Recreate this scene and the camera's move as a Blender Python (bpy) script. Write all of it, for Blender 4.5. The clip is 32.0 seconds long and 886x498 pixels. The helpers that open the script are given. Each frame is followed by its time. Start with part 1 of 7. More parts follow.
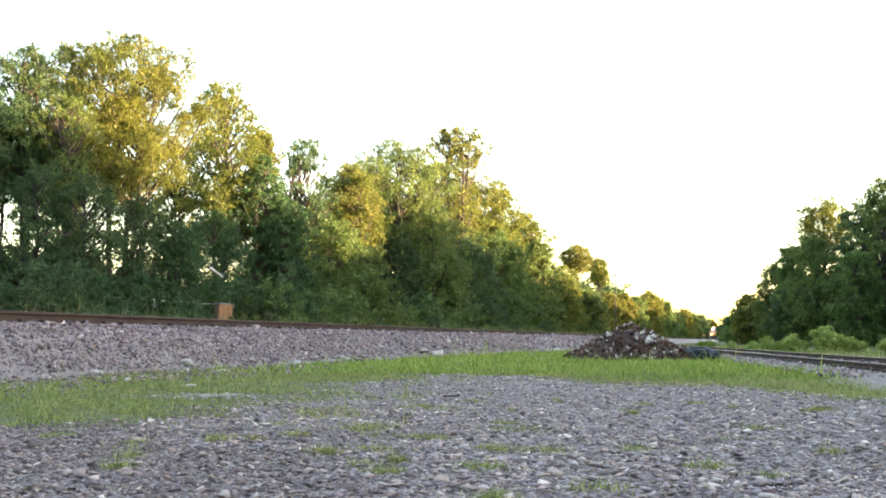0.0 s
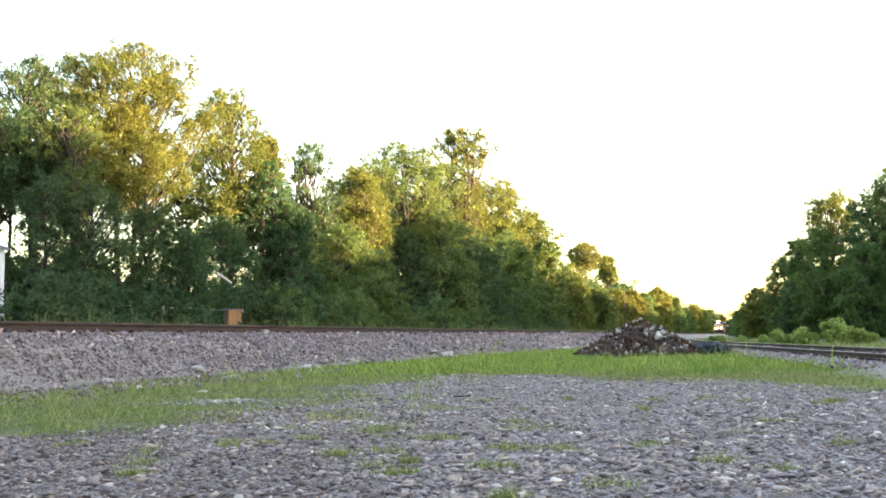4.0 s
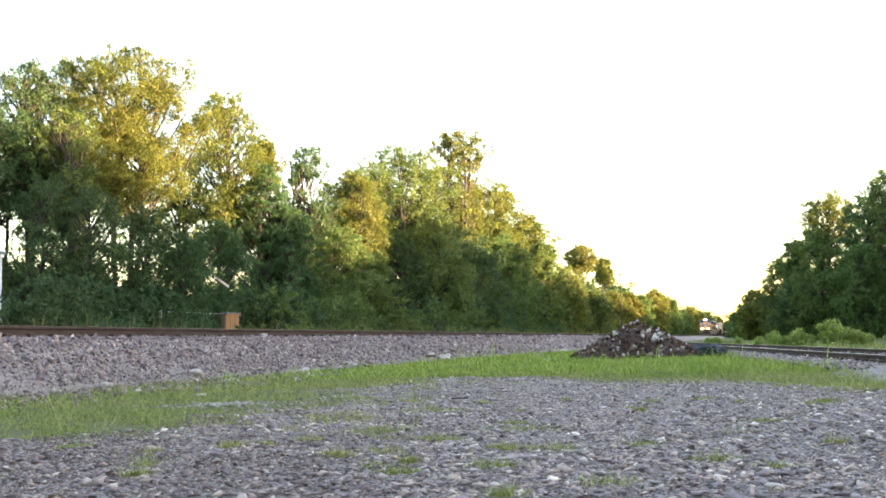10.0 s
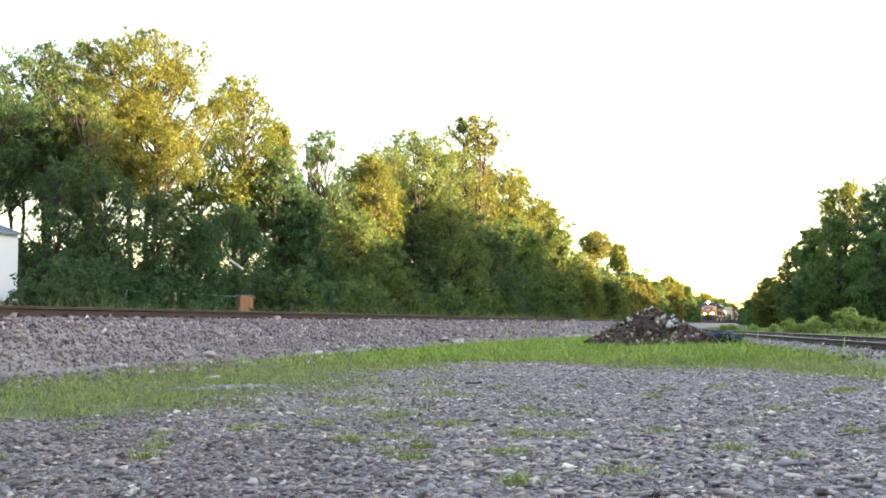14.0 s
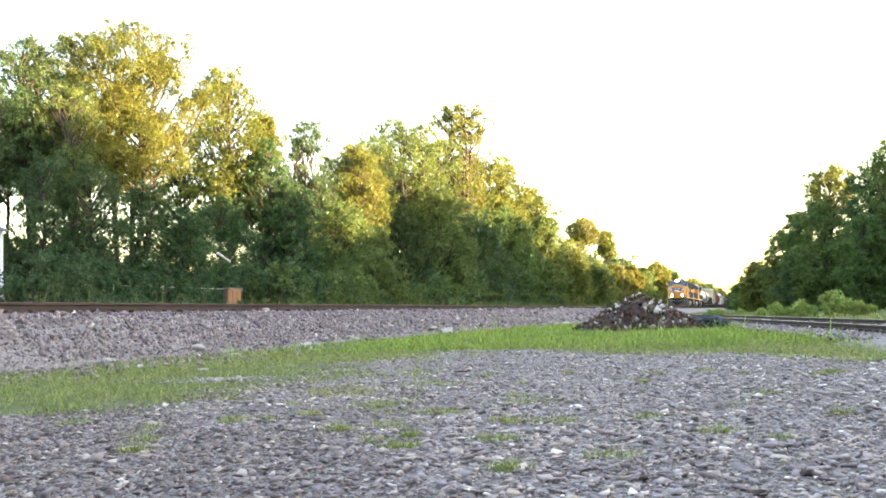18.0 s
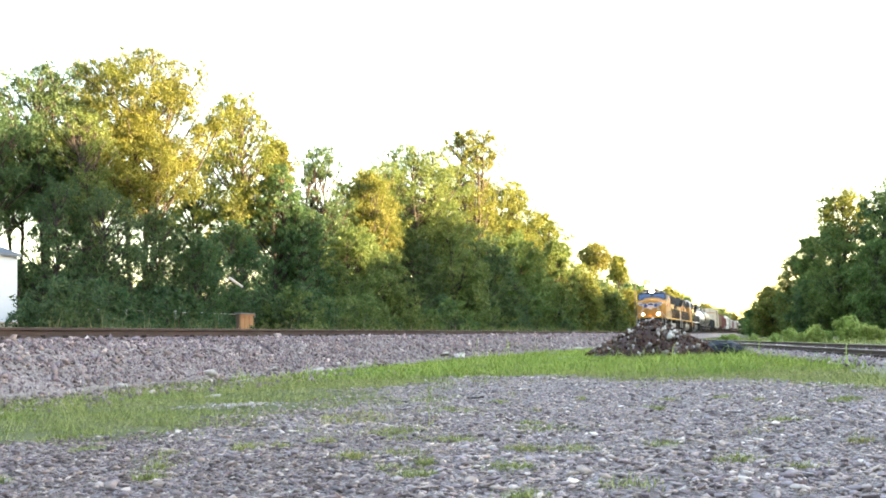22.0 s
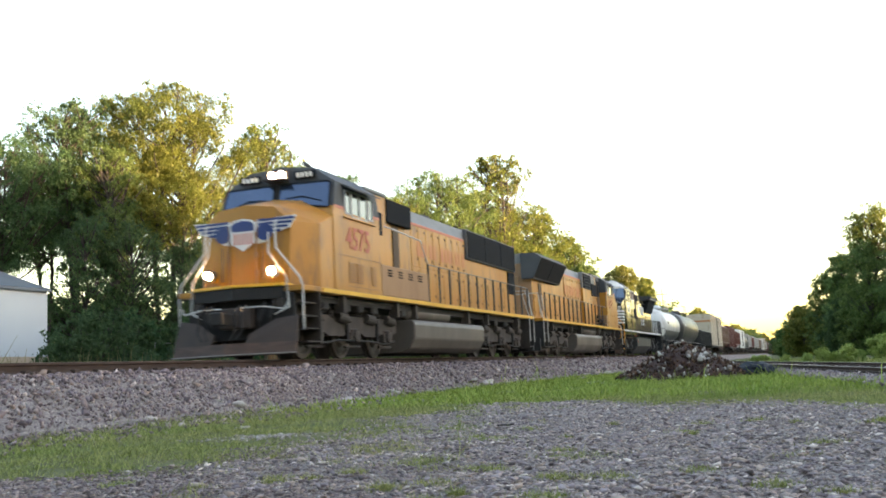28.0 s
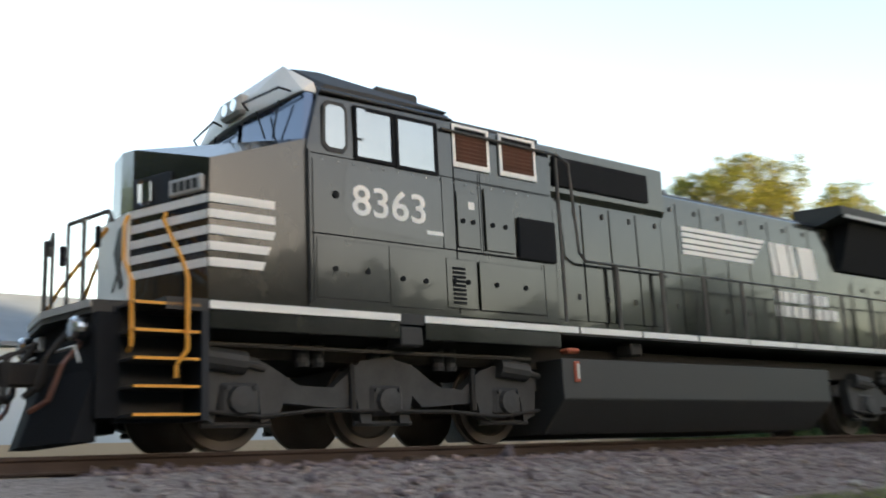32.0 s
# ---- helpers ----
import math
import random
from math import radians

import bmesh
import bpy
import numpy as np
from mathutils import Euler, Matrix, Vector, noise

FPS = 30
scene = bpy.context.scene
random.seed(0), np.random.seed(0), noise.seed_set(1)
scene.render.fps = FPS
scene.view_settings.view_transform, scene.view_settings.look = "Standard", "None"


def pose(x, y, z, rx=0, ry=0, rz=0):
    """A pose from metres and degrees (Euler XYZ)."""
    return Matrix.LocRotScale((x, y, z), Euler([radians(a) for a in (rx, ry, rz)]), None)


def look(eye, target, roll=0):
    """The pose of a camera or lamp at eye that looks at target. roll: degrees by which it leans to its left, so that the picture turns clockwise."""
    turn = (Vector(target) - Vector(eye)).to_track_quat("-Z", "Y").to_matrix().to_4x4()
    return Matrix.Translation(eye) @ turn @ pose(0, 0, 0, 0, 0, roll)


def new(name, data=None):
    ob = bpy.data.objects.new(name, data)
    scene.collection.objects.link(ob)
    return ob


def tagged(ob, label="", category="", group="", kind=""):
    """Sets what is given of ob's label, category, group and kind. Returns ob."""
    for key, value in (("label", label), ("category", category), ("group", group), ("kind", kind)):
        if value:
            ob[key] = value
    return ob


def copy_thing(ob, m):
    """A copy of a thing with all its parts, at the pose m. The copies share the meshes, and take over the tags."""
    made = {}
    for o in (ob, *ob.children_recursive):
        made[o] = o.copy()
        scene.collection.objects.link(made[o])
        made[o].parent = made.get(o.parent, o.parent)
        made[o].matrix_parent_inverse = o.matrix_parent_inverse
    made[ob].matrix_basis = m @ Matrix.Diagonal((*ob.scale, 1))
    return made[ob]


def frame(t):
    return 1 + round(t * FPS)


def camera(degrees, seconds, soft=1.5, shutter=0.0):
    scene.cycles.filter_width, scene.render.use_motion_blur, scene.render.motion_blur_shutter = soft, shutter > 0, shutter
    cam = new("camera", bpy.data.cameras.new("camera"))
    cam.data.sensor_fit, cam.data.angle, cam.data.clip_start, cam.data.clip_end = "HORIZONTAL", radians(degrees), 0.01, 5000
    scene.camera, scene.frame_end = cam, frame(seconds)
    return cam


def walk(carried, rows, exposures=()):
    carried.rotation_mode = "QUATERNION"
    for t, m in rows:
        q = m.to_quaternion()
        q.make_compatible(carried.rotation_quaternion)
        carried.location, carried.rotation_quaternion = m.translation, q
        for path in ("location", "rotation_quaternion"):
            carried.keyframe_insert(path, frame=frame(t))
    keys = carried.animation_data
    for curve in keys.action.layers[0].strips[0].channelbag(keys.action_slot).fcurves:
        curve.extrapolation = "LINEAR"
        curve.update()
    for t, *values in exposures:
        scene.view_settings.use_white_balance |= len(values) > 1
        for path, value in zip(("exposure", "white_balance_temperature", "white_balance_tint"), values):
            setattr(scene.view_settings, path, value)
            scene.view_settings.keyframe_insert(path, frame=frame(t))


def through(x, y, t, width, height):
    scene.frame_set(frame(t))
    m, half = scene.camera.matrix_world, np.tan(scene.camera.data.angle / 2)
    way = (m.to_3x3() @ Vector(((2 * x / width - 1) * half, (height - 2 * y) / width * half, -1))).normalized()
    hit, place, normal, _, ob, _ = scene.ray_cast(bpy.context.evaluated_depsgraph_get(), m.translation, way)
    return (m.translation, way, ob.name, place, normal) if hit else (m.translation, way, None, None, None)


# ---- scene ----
import itertools

cam = camera(47.03, 32.0, 1.75, 0.3)


def aim(yaw, pitch, roll, x, y, z):
    """Camera pose: yaw to the left of the track's direction, pitch up, roll, in degrees."""
    return pose(x, y, z, 90 + pitch, 0, yaw) @ pose(0, 0, 0, 0, 0, roll)


PATH = [
    (0, 16.31, 5.06, 0.22, 0.015, 0.014, 0.500),
    (0.5, 16.22, 5.48, 0.59, 0.020, -0.001, 0.492),
    (1, 17.17, 5.75, 0.72, 0.008, -0.001, 0.491),
    (1.5, 16.57, 4.35, -1.27, 0.009, 0.008, 0.497),
    (2, 16.35, 5.11, -0.92, 0.017, -0.000, 0.491),
    (2.5, 16.54, 5.17, -0.76, 0.012, 0.004, 0.496),
    (3, 16.77, 5.15, -0.86, 0.012, 0.007, 0.497),
    (3.5, 16.76, 5.03, -1.07, 0.015, 0.008, 0.497),
    (5.5, 16.65, 5.52, -1.07, 0.018, 0.007, 0.501),
    (6, 16.12, 5.41, -1.42, 0.019, 0.004, 0.493),
    (6.5, 16.18, 5.26, -1.47, 0.018, 0.007, 0.494),
    (7, 16.42, 5.13, -1.46, 0.018, 0.003, 0.496),
    (7.5, 16.44, 5.09, -1.35, 0.015, 0.011, 0.492),
    (8, 16.49, 5.02, -1.51, 0.012, 0.004, 0.495),
    (8.5, 16.50, 5.03, -1.75, 0.008, 0.020, 0.493),
    (9, 16.48, 5.13, -1.51, 0.032, -0.056, 0.498),
    (9.5, 16.54, 5.29, -1.37, 0.028, -0.048, 0.495),
    (10, 16.54, 5.28, -1.33, 0.030, -0.056, 0.492),
    (10.5, 16.68, 5.13, -1.44, 0.025, -0.045, 0.495),
    (11, 16.88, 5.19, -1.41, 0.027, -0.048, 0.497),
    (11.5, 16.94, 5.26, -1.17, 0.023, -0.048, 0.497),
    (12, 17.15, 5.13, -0.90, 0.014, -0.006, 0.495),
    (12.5, 17.19, 4.90, -0.87, 0.011, -0.002, 0.490),
    (13, 17.26, 4.69, -1.10, 0.003, 0.005, 0.492),
    (13.5, 17.35, 4.57, -1.08, 0.008, 0.004, 0.489),
    (14, 17.36, 4.42, -0.76, 0.011, -0.003, 0.493),
    (14.5, 17.37, 4.27, -0.80, 0.006, 0.006, 0.489),
    (16.5, 16.73, 4.08, -1.40, 0.018, -0.005, 0.492),
    (17, 16.66, 3.88, -1.70, 0.014, 0.001, 0.490),
    (17.5, 16.60, 3.73, -1.91, 0.018, -0.004, 0.491),
    (18, 16.68, 3.81, -1.72, 0.019, -0.004, 0.489),
    (18.5, 16.81, 3.82, -1.26, 0.013, 0.008, 0.491),
    (19, 16.81, 3.72, -1.51, 0.012, 0.005, 0.487),
    (19.5, 16.96, 3.66, -1.54, 0.014, 0.004, 0.490),
    (20, 17.08, 3.75, -1.33, 0.010, 0.005, 0.489),
    (20.5, 17.18, 3.90, -1.19, 0.003, 0.013, 0.488),
    (21, 17.27, 4.20, -1.23, 0.004, 0.011, 0.495),
    (21.5, 17.28, 4.69, -1.60, -0.002, 0.013, 0.496),
    (22, 17.30, 5.23, -1.68, 0.004, 0.005, 0.497),
    (22.5, 17.32, 5.65, -1.68, 0.007, -0.003, 0.498),
    (23, 17.37, 6.17, -1.72, 0.003, -0.000, 0.497),
    (23.5, 17.49, 6.28, -1.86, 0.004, -0.004, 0.500),
    (24, 17.75, 6.35, -2.08, 0.002, 0.001, 0.499),
    (24.5, 18.35, 6.68, -2.09, -0.001, 0.003, 0.497),
    (25, 18.97, 6.89, -2.04, -0.005, 0.002, 0.499),
    (25.5, 19.44, 7.11, -1.97, -0.018, 0.017, 0.501),
    (27.5, 18.91, 6.98, -2.56, -0.018, 0.060, 0.500),
    (28, 18.70, 6.77, -2.79, -0.012, 0.045, 0.503),
    (28.5, 18.47, 6.48, -2.96, -0.002, 0.042, 0.505),
    (29, 18.50, 6.27, -3.02, -0.008, 0.037, 0.499),
    (29.5, 18.71, 6.08, -2.82, -0.005, 0.038, 0.502),
    (30, 18.57, 6.70, -2.76, -0.013, 0.040, 0.515),
    (30.5, 18.61, 6.42, -3.25, -0.004, 0.023, 0.503),
    (31, 19.79, 6.10, -3.18, -0.021, 0.035, 0.508),
    (31.5, 27.01, 7.16, -4.18, -0.100, 0.009, 0.534),
    (31.7, 35.34, 7.81, -4.14, -0.094, -0.019, 0.573),
    (31.8, 40.54, 9.40, -3.79, -0.096, -0.049, 0.535),
    (31.9, 46.07, 11.56, -3.29, -0.071, -0.052, 0.522),
    (32, 50.68, 12.35, -2.72, -0.111, -0.066, 0.566),
]
# the film camera's own brightening and darkening: seconds, stops, kelvin, tint
EXPOSURES = [(0.0, 3.62, 7120, 21), (13.0, 3.62, 7120, 21), (17.0, 3.90, 7120, 21), (22.0, 4.04, 7120, 21), (25.5, 3.68, 7120, 21), (27.5, 3.24, 7100, 20),
             (30.0, 3.12, 6950, 19), (31.0, 3.04, 6900, 18), (32.0, 2.64, 7100, 20)]
walk(cam, [(t, aim(*row)) for t, *row in PATH], EXPOSURES)

# ---- light ----
SUN_EL, SUN_AZ = 5.6, -87.0  # degrees; azimuth counted to the left of the track's direction
world = bpy.data.worlds.new("sky")
scene.world = world
world.use_nodes = True
wn = world.node_tree
sky = wn.nodes.new("ShaderNodeTexSky")
sky.sky_type = "NISHITA"
sky.sun_disc = False
sky.sun_elevation = radians(SUN_EL)
sky.sun_rotation = radians(-SUN_AZ)
sky.air_density, sky.dust_density, sky.ozone_density = 1.0, 0.7, 1.0
wn.nodes["Background"].inputs["Strength"].default_value = 0.13
wn.links.new(sky.outputs[0], wn.nodes["Background"].inputs["Color"])
sun = new("sun", bpy.data.lights.new("sun", "SUN"))
sun.data.energy, sun.data.angle, sun.data.color = 3.6, radians(0.6), (1.0, 0.77, 0.43)
sa, se = radians(SUN_AZ), radians(SUN_EL)
sun_dir = Vector((-math.sin(sa) * math.cos(se), math.cos(sa) * math.cos(se), math.sin(se)))
sun.matrix_world = look(sun_dir * 100, (0, 0, 0))

# ---- materials ----
def material(name, a, b=None, rough=0.6, metal=0.0, scale=3.0, fine=40.0, bump=0.0, coat=0.0, island=0.0, spec=0.5,
             dirt=None, dirt_amount=0.0, stretch=(1, 1, 1), bump_scale=None, rand=0.0, palette=()):
    """Principled surface in two tones, mixed by a coarse and a fine noise, with wear and relief."""
    m = bpy.data.materials.new(name)
    m.use_nodes = True
    nt = m.node_tree
    n, l = nt.nodes, nt.links
    bs = n["Principled BSDF"]
    b = b or tuple(min(1, c * 0.8) for c in a)
    co = n.new("ShaderNodeTexCoord")
    mp = n.new("ShaderNodeMapping")
    mp.inputs["Scale"].default_value = stretch
    l.new(co.outputs["Object"], mp.inputs["Vector"])
    n1 = n.new("ShaderNodeTexNoise")
    n1.inputs["Scale"].default_value = scale
    n1.inputs["Detail"].default_value = 5
    n2 = n.new("ShaderNodeTexNoise")
    n2.inputs["Scale"].default_value = fine
    n2.inputs["Detail"].default_value = 3
    l.new(mp.outputs[0], n1.inputs["Vector"])
    l.new(mp.outputs[0], n2.inputs["Vector"])
    mix = n.new("ShaderNodeMix")
    mix.data_type = "RGBA"
    mix.inputs[6].default_value = (*a, 1)
    mix.inputs[7].default_value = (*b, 1)
    ad = n.new("ShaderNodeMath")
    ad.operation = "MULTIPLY_ADD"
    ad.inputs[1].default_value, ad.inputs[2].default_value = 0.45, -0.1
    l.new(n2.outputs["Fac"], ad.inputs[0])
    ad2 = n.new("ShaderNodeMath")
    ad2.operation = "MULTIPLY_ADD"
    ad2.inputs[1].default_value = 1.6
    l.new(n1.outputs["Fac"], ad2.inputs[0])
    sub = n.new("ShaderNodeMath")
    sub.operation = "SUBTRACT"
    sub.inputs[1].default_value = 0.42
    l.new(ad.outputs[0], ad2.inputs[2])
    l.new(ad2.outputs[0], sub.inputs[0])
    sub.use_clamp = True
    l.new(sub.outputs[0], mix.inputs[0])
    col = mix.outputs[2]
    if dirt:
        n3 = n.new("ShaderNodeTexNoise")
        n3.inputs["Scale"].default_value = scale * 2.3
        n3.inputs["Detail"].default_value = 8
        n3.inputs["Roughness"].default_value = 0.65
        l.new(mp.outputs[0], n3.inputs["Vector"])
        rp = n.new("ShaderNodeValToRGB")
        rp.color_ramp.elements[0].position = 0.62 - 0.3 * dirt_amount
        rp.color_ramp.elements[1].position = 0.78 - 0.2 * dirt_amount
        l.new(n3.outputs["Fac"], rp.inputs[0])
        m3 = n.new("ShaderNodeMix")
        m3.data_type = "RGBA"
        m3.inputs[7].default_value = (*dirt, 1)
        l.new(rp.outputs[0], m3.inputs[0])
        l.new(col, m3.inputs[6])
        col = m3.outputs[2]
    if palette:
        pg, pr, pm = n.new("ShaderNodeNewGeometry"), n.new("ShaderNodeValToRGB"), n.new("ShaderNodeMix")
        pr.color_ramp.interpolation = "CONSTANT"
        while len(pr.color_ramp.elements) < len(palette):
            pr.color_ramp.elements.new(0.5)
        for e, (at, tone) in zip(pr.color_ramp.elements, palette):
            e.position, e.color = at, (*tone, 1)
        l.new(pg.outputs["Random Per Island"], pr.inputs[0])
        pm.data_type, pm.blend_type = "RGBA", "MULTIPLY"
        pm.inputs[0].default_value = 1.0
        l.new(col, pm.inputs[6])
        l.new(pr.outputs[0], pm.inputs[7])
        col = pm.outputs[2]
    if island or rand:
        gi = n.new("ShaderNodeNewGeometry") if island else n.new("ShaderNodeObjectInfo")
        hs = n.new("ShaderNodeHueSaturation")
        ma = n.new("ShaderNodeMath")
        ma.operation = "MULTIPLY_ADD"
        ma.inputs[1].default_value, ma.inputs[2].default_value = 2 * (island or rand), 1 - (island or rand)
        l.new(gi.outputs["Random Per Island" if island else "Random"], ma.inputs[0])
        l.new(ma.outputs[0], hs.inputs["Value"])
        mb = n.new("ShaderNodeMath")
        mb.operation = "MULTIPLY_ADD"
        mb.inputs[1].default_value, mb.inputs[2].default_value = 0.04, 0.48
        l.new(gi.outputs["Random Per Island" if island else "Random"], mb.inputs[0])
        l.new(mb.outputs[0], hs.inputs["Hue"])
        l.new(col, hs.inputs["Color"])
        col = hs.outputs[0]
    l.new(col, bs.inputs["Base Color"])
    rm = n.new("ShaderNodeMath")
    rm.operation = "MULTIPLY_ADD"
    rm.inputs[1].default_value, rm.inputs[2].default_value = 0.25, rough - 0.12
    l.new(n1.outputs["Fac"], rm.inputs[0])
    l.new(rm.outputs[0], bs.inputs["Roughness"])
    bs.inputs["Metallic"].default_value = metal
    bs.inputs["Coat Weight"].default_value = coat
    bs.inputs["Specular IOR Level"].default_value = spec
    if bump:
        bp = n.new("ShaderNodeBump")
        bp.inputs["Strength"].default_value = min(1.0, bump * 2)
        bp.inputs["Distance"].default_value = 0.02
        nb = n2
        if bump_scale:
            nb = n.new("ShaderNodeTexNoise")
            nb.inputs["Scale"].default_value = bump_scale
            l.new(mp.outputs[0], nb.inputs["Vector"])
        l.new(nb.outputs["Fac"], bp.inputs["Height"])
        l.new(bp.outputs[0], bs.inputs["Normal"])
    return m


def leaf_material(name, a, b, through=0.45, value=0.3, hue=0.04):
    """Leaves: diffuse and translucent, with a tone of its own for each leaf and drifting tones through the crown."""
    m = bpy.data.materials.new(name)
    m.use_nodes = True
    nt = m.node_tree
    n, l = nt.nodes, nt.links
    n.remove(n["Principled BSDF"])
    co = n.new("ShaderNodeTexCoord")
    ns = n.new("ShaderNodeTexNoise")
    ns.inputs["Scale"].default_value = 0.6
    l.new(co.outputs["Object"], ns.inputs["Vector"])
    mix = n.new("ShaderNodeMix")
    mix.data_type = "RGBA"
    mix.inputs[6].default_value, mix.inputs[7].default_value = (*a, 1), (*b, 1)
    gi = n.new("ShaderNodeNewGeometry")
    av = n.new("ShaderNodeMath")
    av.operation = "MULTIPLY_ADD"
    av.inputs[1].default_value = 0.5
    l.new(gi.outputs["Random Per Island"], av.inputs[0])
    sb = n.new("ShaderNodeMath")
    sb.operation = "MULTIPLY_ADD"
    sb.inputs[1].default_value, sb.inputs[2].default_value = 1.5, -0.5
    l.new(ns.outputs["Fac"], sb.inputs[0])
    l.new(sb.outputs[0], av.inputs[2])
    av.use_clamp = True
    l.new(av.outputs[0], mix.inputs[0])
    hs = n.new("ShaderNodeHueSaturation")
    ma = n.new("ShaderNodeMath")
    ma.operation = "MULTIPLY_ADD"
    ma.inputs[1].default_value, ma.inputs[2].default_value = 2 * value, 1 - value
    l.new(gi.outputs["Random Per Island"], ma.inputs[0])
    l.new(ma.outputs[0], hs.inputs["Value"])
    oi = n.new("ShaderNodeObjectInfo")
    mh = n.new("ShaderNodeMath")
    mh.operation = "MULTIPLY_ADD"
    mh.inputs[1].default_value, mh.inputs[2].default_value = hue, 0.5 - hue / 2
    l.new(oi.outputs["Random"], mh.inputs[0])
    l.new(mh.outputs[0], hs.inputs["Hue"])
    l.new(mix.outputs[2], hs.inputs["Color"])
    d = n.new("ShaderNodeBsdfDiffuse")
    t = n.new("ShaderNodeBsdfTranslucent")
    g = n.new("ShaderNodeBsdfGlossy")
    g.inputs["Roughness"].default_value = 0.45
    ms, mg = n.new("ShaderNodeMixShader"), n.new("ShaderNodeMixShader")
    ms.inputs[0].default_value, mg.inputs[0].default_value = through, 0.012
    l.new(hs.outputs[0], d.inputs["Color"])
    l.new(hs.outputs[0], t.inputs["Color"])
    l.new(d.outputs[0], ms.inputs[1])
    l.new(t.outputs[0], ms.inputs[2])
    l.new(ms.outputs[0], mg.inputs[1])
    l.new(g.outputs[0], mg.inputs[2])
    l.new(mg.outputs[0], n["Material Output"].inputs["Surface"])
    return m


def glow(name, colour, power):
    m = bpy.data.materials.new(name)
    m.use_nodes = True
    b = m.node_tree.nodes["Principled BSDF"]
    b.inputs["Base Color"].default_value = (*colour, 1)
    b.inputs["Emission Color"].default_value = (*colour, 1)
    b.inputs["Emission Strength"].default_value = power
    return m


def pebbled(name, tones, cell):
    """A bed of packed small stones: cells of their own tone, rounded by relief."""
    m = material(name, tones[0], tones[1], 0.95, scale=1.2, fine=34, spec=0.05)
    n, l = m.node_tree.nodes, m.node_tree.links
    bs = n["Principled BSDF"]
    co, vo, bp = n.new("ShaderNodeTexCoord"), n.new("ShaderNodeTexVoronoi"), n.new("ShaderNodeBump")
    vo.inputs["Scale"].default_value = 1 / cell
    l.new(co.outputs["Object"], vo.inputs["Vector"])
    bw, mr, hs = n.new("ShaderNodeRGBToBW"), n.new("ShaderNodeMapRange"), n.new("ShaderNodeHueSaturation")
    l.new(vo.outputs["Color"], bw.inputs[0])
    l.new(bw.outputs[0], mr.inputs[0])
    mr.inputs[3].default_value, mr.inputs[4].default_value = 0.5, 1.75
    l.new(mr.outputs[0], hs.inputs["Value"])
    l.new(bs.inputs["Base Color"].links[0].from_socket, hs.inputs["Color"])
    l.new(hs.outputs[0], bs.inputs["Base Color"])
    bp.invert = True
    bp.inputs["Strength"].default_value, bp.inputs["Distance"].default_value = 1.0, cell * 0.8
    l.new(vo.outputs["Distance"], bp.inputs["Height"])
    l.new(bp.outputs[0], bs.inputs["Normal"])
    return m


